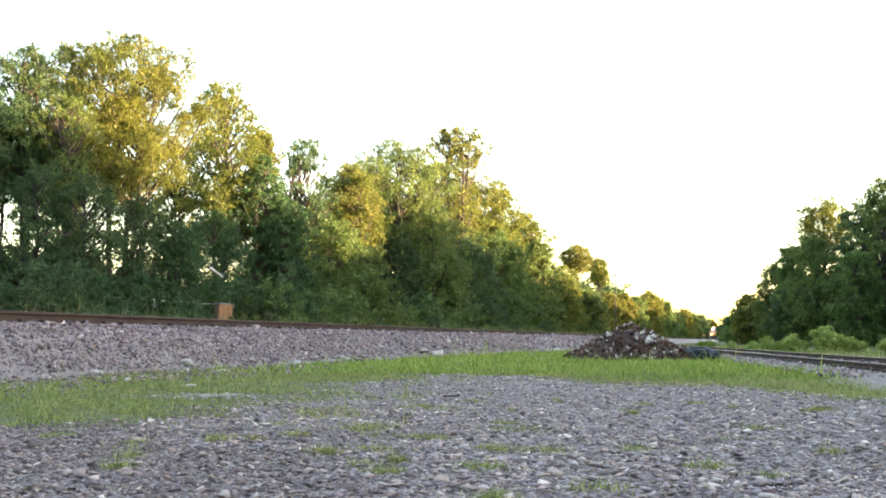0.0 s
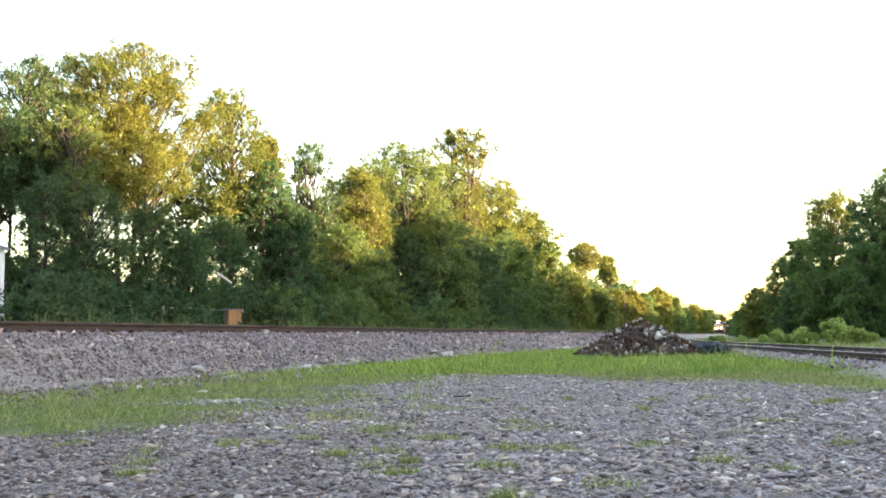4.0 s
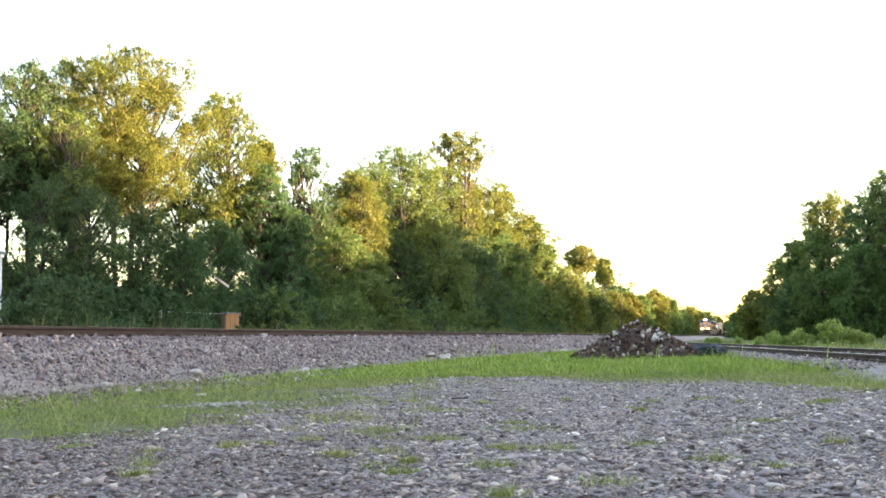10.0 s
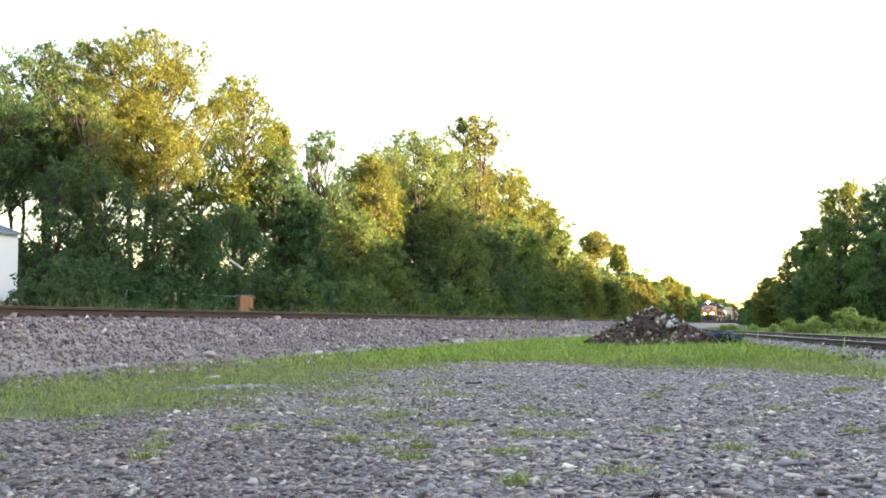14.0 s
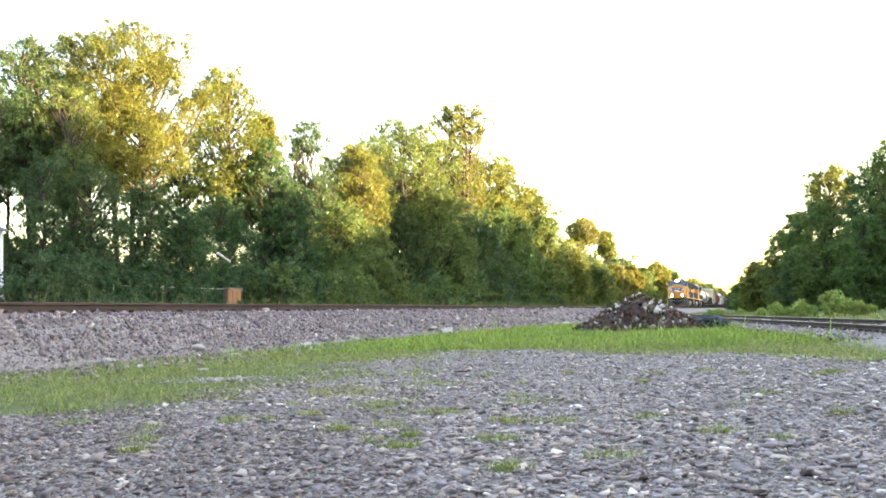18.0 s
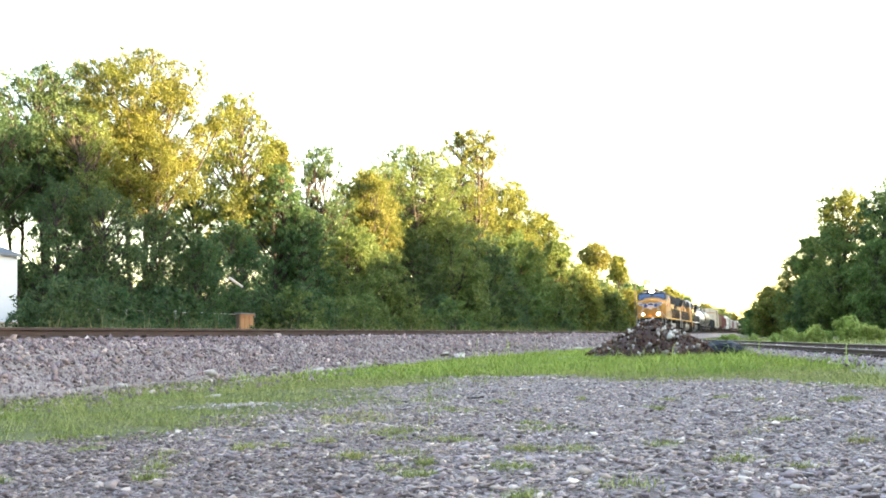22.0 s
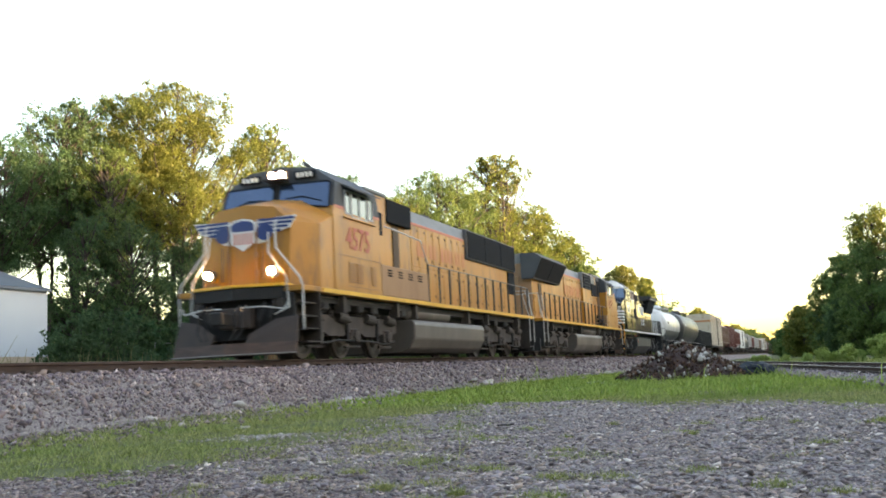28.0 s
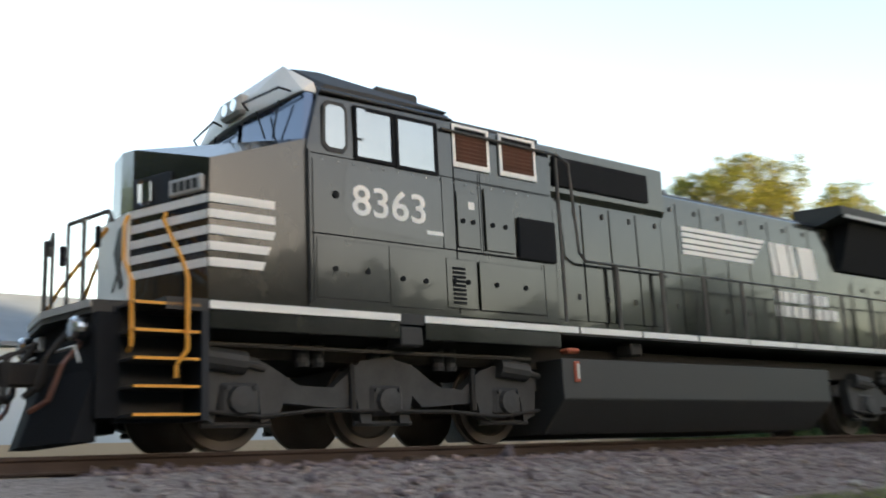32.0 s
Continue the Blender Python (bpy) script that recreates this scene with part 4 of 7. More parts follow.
# the last of these stands out of view, kept to shade the mid trees
for i, (az, el, d) in enumerate(((0.35, 1.15, 230), (0.75, 0.95, 300), (1.05, 0.85, 380), (-0.9, 2.0, 180), (-0.2, 1.4, 215), (-2.2, 2.6, 150), (-3.4, 3.2, 130), (-4.8, 3.6, 120), (-6.6, 4.2, 110), (-8.6, 6.5, 95), (-10.5, 7.0, 90))):
    put(FAR[(0, 0, 2)[i % 3]], used, pose(-d * math.sin(radians(az)), d * math.cos(radians(az)), 0, 0, 0, r.uniform(0, 360)), high(d, el) / 12.0, "distant trees along the right side")
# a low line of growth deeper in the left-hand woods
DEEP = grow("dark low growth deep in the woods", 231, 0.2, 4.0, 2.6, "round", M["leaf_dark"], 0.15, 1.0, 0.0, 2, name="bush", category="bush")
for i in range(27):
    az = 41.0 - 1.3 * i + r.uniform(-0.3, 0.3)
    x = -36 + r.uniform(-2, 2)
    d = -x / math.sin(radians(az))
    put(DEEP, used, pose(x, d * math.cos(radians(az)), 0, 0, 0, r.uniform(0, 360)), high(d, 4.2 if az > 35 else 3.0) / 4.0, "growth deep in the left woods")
# trees added out of view beyond the building, to darken the engines' reflections
WEST = grow("broad green tree in the woods beyond the building", 251, 0.5, 12, 5.0, "round", M["leaf_green"], 0.6, 1.2, coarse=True)
for i in range(11):
    put(WEST, used, pose(-44 - 4 * (i % 2), -80 + 6.2 * i + r.uniform(-1, 1), 0, 0, 0, r.uniform(0, 360)), r.uniform(1.1, 1.35), "trees beyond the building")
# more added trees behind the camera, mirrored dark in the nose fronts
for i in range(17):
    put(WEST, used, pose(-62 + 6.3 * i, -44 - 4 * (i % 2) + r.uniform(-1, 1), 0, 0, 0, r.uniform(0, 360)), r.uniform(1.75, 2.05), "trees behind the road")
# unseen trees added behind the lot to shade it from the low sun
BACK = grow("broad dark tree in the woods behind the lot", 241, 0.3, 12, 5.0, "round", M["leaf_dark"], 0.6, 1.2, coarse=True)
for i in range(140):
    y = -50 + (i // 2) * 7.4 if i < 112 else -18 + (i - 112) * 2.6 + r.uniform(-2, 2)
    # height varies along y to set the shade and the engines' reflections
    put(BACK, used, pose((37 + 6 * (i % 2) if i < 112 else 50) + r.uniform(-2, 2), y, 0, 0, 0, r.uniform(0, 360)), r.uniform(0.92, 1.08) * float(np.interp(y, [-10, 0, 21, 27, 40, 46, 70, 74, 81, 88, 100], [1.0, 0.9, 0.9, 1.15, 1.15, 0.95, 0.95, 1.2, 1.2, 1.1, 0.97])), "trees behind the lot")

# more of these added trees, keeping low sun off the far track
for i in range(40):
    put(BACK, used, pose(42 + 10 * (i % 2), 362 + 16 * i, 0, 0, 0, r.uniform(0, 360)), r.uniform(1.2, 1.5), "trees behind the lot")

# ---- train ----
TRAIN = []   # thing, distance of its origin behind the head of the train, turn
WHEELS = []  # wheelset, its pose on its truck, its thing's turn

M.update(
    yellow=material("yellow_paint", (0.49, 0.220, 0.018), (0.36, 0.150, 0.017), 0.44, scale=0.9, fine=14, coat=0.1, dirt=(0.16, 0.085, 0.04), dirt_amount=0.34, stretch=(1, 1, 0.28)),
    yellow_edge=material("yellow_edge", (0.72, 0.42, 0.03), (0.60, 0.33, 0.03), 0.5, scale=2, fine=20),
    dusty=material("dusty_paint", (0.36, 0.21, 0.10), (0.25, 0.14, 0.075), 0.7, scale=1.6, fine=18, stretch=(1, 1, 0.4)),
    red_paint=material("red_paint", (0.50, 0.10, 0.07), (0.56, 0.22, 0.12), 0.55, scale=3, fine=30),
    faded_red=material("faded_red", (0.42, 0.14, 0.07), (0.46, 0.21, 0.06), 0.6, scale=1.2, fine=30),
    # brown of doors and doorways, darkened to stand for the shadow in them
    doorway=material("doorway", (0.10, 0.058, 0.026), (0.07, 0.04, 0.022), 0.7, scale=2, fine=20),
    pink_red=material("pink_red", (0.44, 0.13, 0.09), (0.46, 0.22, 0.09), 0.6, scale=3, fine=30),
    peeled=material("peeled_paint", (0.52, 0.36, 0.18), (0.46, 0.27, 0.09), 0.6, scale=5, fine=40),
    rail_grey=material("rail_grey", (0.24, 0.215, 0.185), (0.16, 0.14, 0.12), 0.6, 0.1, scale=4, fine=30),
    number_red=material("number_red", (0.36, 0.06, 0.04), (0.42, 0.12, 0.06), 0.6, scale=3, fine=30),
    grey_roof=material("grey_roof", (0.062, 0.066, 0.070), (0.045, 0.048, 0.050), 0.68, scale=1.2, fine=20),
    light_grey=material("light_grey", (0.42, 0.43, 0.42), (0.33, 0.33, 0.32), 0.55, scale=2, fine=25),
    grille=material("grille", (0.010, 0.011, 0.013), (0.016, 0.017, 0.019), 0.9, scale=4, fine=50, spec=0.15),
    truck=material("truck_steel", (0.080, 0.061, 0.048), (0.034, 0.026, 0.022), 0.75, 0.2, scale=3, fine=30, bump=0.05),
    under=material("underframe", (0.018, 0.016, 0.015), (0.032, 0.027, 0.023), 0.8, 0.1, scale=2, fine=25),
    tank_grey=material("fuel_tank", (0.155, 0.128, 0.104), (0.098, 0.078, 0.064), 0.5, 0.1, scale=1.2, fine=22, stretch=(1, 1, 0.4)),
    wheel=material("wheel_steel", (0.14, 0.112, 0.09), (0.08, 0.064, 0.052), 0.6, 0.4, scale=3, fine=30),
    tread=material("wheel_tread", (0.45, 0.42, 0.38), (0.36, 0.33, 0.30), 0.35, 0.9, scale=3, fine=30),
    pipe=material("pale_pipe", (0.55, 0.54, 0.50), (0.42, 0.40, 0.37), 0.5, 0.2, scale=4, fine=30),
    dark_pipe=material("dark_pipe", (0.05, 0.05, 0.05), (0.08, 0.07, 0.06), 0.6, 0.2, scale=4, fine=30),
    windshield=material("windshield", (0.075, 0.11, 0.18), (0.05, 0.08, 0.135), 0.14, 0.75, scale=1, fine=5, coat=0.6),
    window=material("side_window", (0.30, 0.32, 0.33), (0.26, 0.28, 0.29), 0.17, 1.0, scale=1, fine=6),
    blue=material("blue_paint", (0.05, 0.10, 0.34), (0.07, 0.12, 0.32), 0.5, scale=3, fine=20),
    white=material("white_paint", (0.78, 0.77, 0.74), (0.66, 0.65, 0.62), 0.5, scale=2, fine=25),
    black=material("black_paint", (0.008, 0.009, 0.009), (0.017, 0.016, 0.014), 0.17, scale=1.1, fine=16, spec=0.5, coat=0.5, dirt=(0.040, 0.038, 0.030), dirt_amount=0.34, stretch=(1, 1, 0.6)),
    matt_black=material("matt_black", (0.013, 0.014, 0.015), (0.022, 0.021, 0.020), 0.6, scale=2, fine=25),
    blue_black=material("blue_black", (0.009, 0.012, 0.018), (0.014, 0.017, 0.022), 0.55, scale=1.5, fine=20, spec=0.3),
    tank_dark=material("dark_tank", (0.028, 0.029, 0.030), (0.045, 0.043, 0.040), 0.5, 0.1, scale=1, fine=20),
    orange=material("orange_rail", (0.72, 0.32, 0.03), (0.62, 0.26, 0.03), 0.5, scale=3, fine=20),
    slat_brown=material("slat_brown", (0.15, 0.065, 0.045), (0.10, 0.05, 0.038), 0.6, scale=3, fine=20),
    tank_white=material("white_tank", (0.70, 0.69, 0.66), (0.60, 0.58, 0.54), 0.4, scale=0.8, fine=14, coat=0.2, dirt=(0.36, 0.28, 0.20), dirt_amount=0.22, stretch=(1, 1, 0.4)),
    tank_black=material("black_tank", (0.035, 0.036, 0.037), (0.085, 0.075, 0.065), 0.45, scale=0.6, fine=12, coat=0.1, dirt=(0.17, 0.14, 0.11), dirt_amount=0.35, stretch=(1, 1, 0.5)),
    cream=material("cream_paint", (0.56, 0.50, 0.40), (0.46, 0.39, 0.30), 0.55, scale=0.7, fine=12, dirt=(0.25, 0.16, 0.10), dirt_amount=0.25, stretch=(1, 1, 0.4)),
    maroon=material("maroon_paint", (0.16, 0.045, 0.035), (0.11, 0.038, 0.03), 0.6, scale=0.8, fine=12, dirt=(0.20, 0.10, 0.07), dirt_amount=0.2, stretch=(1, 1, 0.4)),
    brown=material("brown_paint", (0.24, 0.15, 0.10), (0.17, 0.10, 0.07), 0.6, scale=0.8, fine=12, dirt=(0.30, 0.22, 0.15), dirt_amount=0.25),
    hopper_grey=material("hopper_grey", (0.42, 0.41, 0.39), (0.33, 0.31, 0.29), 0.55, scale=0.7, fine=12, dirt=(0.22, 0.16, 0.12), dirt_amount=0.3),
    lamp=glow("lamp_glow", (1.0, 0.70, 0.36), 110.0),
    plow=material("plow_steel", (0.060, 0.050, 0.046), (0.090, 0.066, 0.052), 0.85, scale=2, fine=20, spec=0.15),
    hood_grey=material("hood_grey", (0.20, 0.205, 0.20), (0.15, 0.155, 0.15), 0.6, scale=1.2, fine=20),
    navy=material("navy_paint", (0.022, 0.045, 0.17), (0.03, 0.055, 0.17), 0.5, scale=3, fine=20),
    dim_lamp=glow("dim_lamp", (0.9, 0.9, 0.88), 0.6),
    chrome=material("chrome", (0.7, 0.7, 0.7), (0.6, 0.6, 0.6), 0.15, 1.0, scale=3, fine=20),
)


def hull(points, bm=None):
    bm = bm or bmesh.new()
    vs = [bm.verts.new(p) for p in points]
    out = bmesh.ops.convex_hull(bm, input=vs)
    loose = [v for v in vs if v.is_valid and not v.link_faces]
    bmesh.ops.delete(bm, geom=loose, context="VERTS")
    return bm


def mirror(points):
    return [p for x, y, z in points for p in ((x, y, z), (-x, y, z))]


def lettering(name, words, size, mat, parent, x, y, z, side, width=1.0, label=""):
    """Painted characters on a side wall, read along the car's side."""
    cu = bpy.data.curves.new(name, "FONT")
    cu.body, cu.size, cu.extrude, cu.offset = words, size, 0.004, 0.012 * size
    tmp = bpy.data.objects.new(name, cu)
    scene.collection.objects.link(tmp)
    me = bpy.data.meshes.new_from_object(tmp.evaluated_get(bpy.context.evaluated_depsgraph_get()))
    bpy.data.objects.remove(tmp)
    bpy.data.curves.remove(cu)
    me.materials.clear()
    me.materials.append(mat)
    ob = new(name, me)
    ob.parent = parent
    ob.matrix_basis = pose(x, y, z, 90, 0, 90 if side > 0 else -90) @ Matrix.Diagonal((width, 1, 1, 1))
    return tagged(ob, label) if label else ob


def wheelset(parent, y, thing_turn, r=0.53):
    bm = bmesh.new()
    for s in (-1, 1):
        prof = [(0.62, 0.16), (0.655, r * 0.80), (0.66, r + 0.028), (0.69, r + 0.028), (0.695, r), (0.79, r - 0.006), (0.795, r * 0.80), (0.76, r * 0.74), (0.745, 0.26), (0.80, 0.17), (0.80, 0.09)]
        lathe([(s * d, q) for d, q in prof], "x", (0, 0, 0), bm, 24)
    rod((-1.05, 0, 0), (1.05, 0, 0), 0.085, bm, 10)
    for k in range(3):
        a = k * 2.094
        rod((0.752, 0.36 * math.cos(a), 0.36 * math.sin(a)), (0.762, 0.36 * math.cos(a), 0.36 * math.sin(a)), 0.04, bm, 6)
    w = part("wheelset", bm, M["wheel"], parent, "rust-brown steel wheels on an axle")
    w.matrix_basis = pose(0, y, r)
    WHEELS.append((w, y, r, thing_turn))
    return w


def engine_truck(thing, centre, mat, turn, style):
    """A six-wheel truck: side frames, axle boxes, springs, brake cylinders and three wheelsets."""
    ax = (-2.07, 0, 2.07) if style == "low" else (-1.95, 0, 1.95)
    t = part("truck", boxes((-0.98, 0.98, -0.35, 0.35, 0.7, 0.95)), mat, thing, "heavy cast steel six-wheel truck")
    t.matrix_basis = pose(0, centre, 0)
    for s in (-1, 1):
        x0, x1 = (0.98, 1.16) if s > 0 else (-1.16, -0.98)
        if style == "low":
            bm = prism([(-2.75, 0.66), (-2.75, 0.92), (-2.5, 1.0), (-1.45, 1.0), (-1.3, 0.93), (-0.75, 0.93), (-0.6, 1.0), (0.6, 1.0), (0.75, 0.93), (1.3, 0.93), (1.45, 1.0), (2.5, 1.0),
                   (2.75, 0.92), (2.75, 0.66), (2.5, 0.60), (1.65, 0.60), (1.5, 0.52), (0.6, 0.52), (0.4, 0.62), (-0.4, 0.62), (-0.6, 0.52), (-1.5, 0.52), (-1.65, 0.60), (-2.5, 0.60)], "x", x0, x1)
        else:
            bm = prism([(-2.55, 0.80), (-2.5, 1.0), (-1.75, 1.0), (-1.55, 0.9), (-1.2, 0.70), (-0.75, 0.68), (-0.35, 1.0), (0.05, 1.07), (0.4, 0.98), (0.8, 0.72), (1.2, 0.68), (1.5, 0.92), (1.75, 1.0), (2.4, 1.0), (2.5, 0.8),
                   (2.45, 0.36), (2.25, 0.28), (2.2, 0.6), (1.72, 0.6), (1.68, 0.28), (1.5, 0.34), (1.45, 0.52), (0.55, 0.46), (0.4, 0.6), (0.33, 0.27), (0.2, 0.27), (0.18, 0.62), (-0.2, 0.62), (-0.22, 0.27), (-0.36, 0.27), (-0.42, 0.56),
                   (-0.6, 0.44), (-1.4, 0.5), (-1.5, 0.34), (-1.68, 0.28), (-1.72, 0.6), (-2.2, 0.6), (-2.25, 0.28), (-2.45, 0.36)], "x", x0, x1)
        part("side_frame", bm, mat, t, "cast side frame with arched openings")
    for y in (-2.6, 2.6):
        part("end_beam", boxes((-0.98, 0.98, y - 0.1, y + 0.1, 0.7, 0.9)), mat, t)
    for s in (-1, 1):
        for y in ax:
            b = boxes((1.10 * s - 0.1, 1.10 * s + 0.1, y - 0.24, y + 0.24, 0.36, 0.72), bevel=0.04)
            lathe([(1.2 * s, 0.17), (1.26 * s, 0.15), (1.27 * s, 0.07)], "x", (0, y, 0.53), b, 12)
            for k in (-0.17, 0.17):
                rod((1.21 * s, y + k, 0.66), (1.235 * s, y + k, 0.66), 0.03, b, 6)
            rod((1.08 * s, y - 0.42, 0.27), (1.08 * s, y + 0.42, 0.27), 0.035, b, 6)
            part("axle_box", b, mat, t)
        for y in ((-1.05, 1.05) if style == "low" else (-1.0, 0.0, 1.0)):
            b = bmesh.new()
            for k in (-0.1, 0.1):
                lathe([(0.0, 0.075), (0.05, 0.09), (0.1, 0.075), (0.15, 0.09), (0.2, 0.075), (0.25, 0.09), (0.28, 0.075)], "z", (1.07 * s, y + k, 0.92), b, 10)
            part("spring", b, mat, t)
        for y in (-2.25, -0.75, 0.9, 2.2) if style == "low" else (-2.1, 2.1):
            b = rod((1.18 * s, y - 0.3, 0.98), (1.18 * s, y + 0.2, 0.93), 0.13, None, 12)
            rod((1.18 * s, y + 0.2, 0.93), (1.18 * s, y + 0.45, 0.88), 0.045, b, 8)
            part("brake_cylinder", b, mat, t, smooth=False)
        b = tube([(1.2 * s, -2.5, 0.42), (1.2 * s, -1.7, 0.35), (1.2 * s, -1.0, 0.42), (1.2 * s, 1.0, 0.40), (1.2 * s, 1.8, 0.34), (1.2 * s, 2.5, 0.42)], 0.025)
        part("brake_rod", b, M["under"], t)
        for y in (-0.5, 1.35):
            part("brake_hanger", rod((1.2 * s, y, 0.42), (1.2 * s, y, 0.95), 0.04, None, 6), M["under"], t)
    for y in ax:
        wheelset(t, y, turn)
    return t


def railing(thing, x, stations, z0, height, mat, post_mat, top=True):
    """Handrail along a walkway: posts and a top rail."""
    for y in stations:
        part("railing_post", rod((x, y, z0), (x, y, z0 + height), 0.033, None, 6), post_mat, thing)
    if top:
        part("handrail", tube([(x, stations[0], z0 + height), (x, stations[-1], z0 + height)], 0.018), mat, thing)


def coupler(thing, y, d):
    bm = boxes((-0.09, 0.09, min(y, y - 0.7 * d), max(y, y - 0.7 * d), 0.75, 1.0), bevel=0.02)
    box(bm, -0.17, 0.13, min(y, y + 0.12 * d), max(y, y + 0.12 * d), 0.72, 1.03, 0.04)
    part("coupler", bm, M["under"], thing, "dark steel coupler")
    for s in (-0.45, -0.3, 0.35, 0.5):
        part("air_hose", tube([(s, y - 0.25 * d, 1.15), (s * 1.05, y + 0.02 * d, 1.0), (s * 1.1, y + 0.05 * d, 0.6), (s * 0.8, y + 0.1 * d, 0.42)], 0.022), M["under"], thing)


def corner_steps(thing, y, d, rail_mat, step_mat, well_mat, rails=True):
    """Stair wells at both sides of one end; d points outwards along the car."""
    for s in (-1, 1):
        bm = bmesh.new()
        a, b = sorted((y - 0.06 * d, y - 0.72 * d))
        xi, xo = sorted((1.02 * s, 1.06 * s))
        box(bm, xi, xo, a, b, 0.3, 1.5)
        xi, xo = sorted((1.06 * s, 1.5 * s))
        box(bm, xi, xo, *sorted((y - 0.68 * d, y - 0.72 * d)), 0.3, 1.5)
        part("step_well", bm, well_mat, thing)
        for k in range(5):
            z = 0.34 + 0.28 * k
            xi, xo = sorted((1.06 * s, (1.5 - 0.03 * k) * s))
            part("step", boxes((xi, xo, a, b - 0.05, z, z + 0.03)), step_mat, thing)
        for yy in (y - 0.02 * d, y - 0.70 * d) if rails else ():
            pts = [(1.53 * s, yy, 0.55), (1.53 * s, yy, 1.5), (1.35 * s, yy - 0.05 * d, 2.2), (1.3 * s, yy - 0.2 * d, 2.55)]
            part("grab_rail", tube(pts, 0.02), rail_mat, thing)


def windows(thing, s, rows, mat, frame_mat, x):
    """Side panes in their frames: rows of y0, y1, z0, z1."""
    for y0, y1, z0, z1 in rows:
        xi, xo = sorted((x * s, (x + 0.03) * s))
        w = part("window_frame", boxes((xi, xo, y0 - 0.04, y1 + 0.04, z0 - 0.04, z0), (xi, xo, y0 - 0.04, y1 + 0.04, z1, z1 + 0.04), (xi, xo, y0 - 0.04, y0, z0, z1), (xi, xo, y1, y1 + 0.04, z0, z1)), frame_mat, thing)
        xi, xo = sorted((x * s, (x + 0.012) * s))
        part("pane", boxes((xi, xo, y0, y1, z0, z1)), mat, w, "window pane mirroring the bright sky")


LATCH = None


def hood_doors(thing, s, x, y0, y1, n, z0, z1, mat, latch=True):
    """Engine-room doors along a hood side."""
    global LATCH
    st = (y1 - y0) / n
    for i in range(n):
        a, b = y0 + i * st + 0.015, y0 + (i + 1) * st - 0.015
        xi, xo = sorted((x * s, (x + 0.022) * s))
        d = part("hood_door", boxes((xi, xo, a, b, z0, z1), bevel=0.006), mat, thing)
        part("door_seam", boxes((*sorted((x * s, (x + 0.008) * s)), b + 0.002, b + 0.028, z0, z1)), M["grille"], d, "dark gap beside the door" if i == 0 else "")
        if latch:
            if LATCH is None:
                LATCH = mesh_of("latch", boxes((-0.010, 0.010, -0.016, 0.016, -0.04, 0.04)))
                LATCH.materials.append(M["dark_pipe"])
            for z in (z0 + 0.2 * (z1 - z0), z1 - 0.12):
                o = new("latch", LATCH)
                o.parent = d
                o.matrix_basis = pose((x + 0.034) * s, b - 0.135, z)


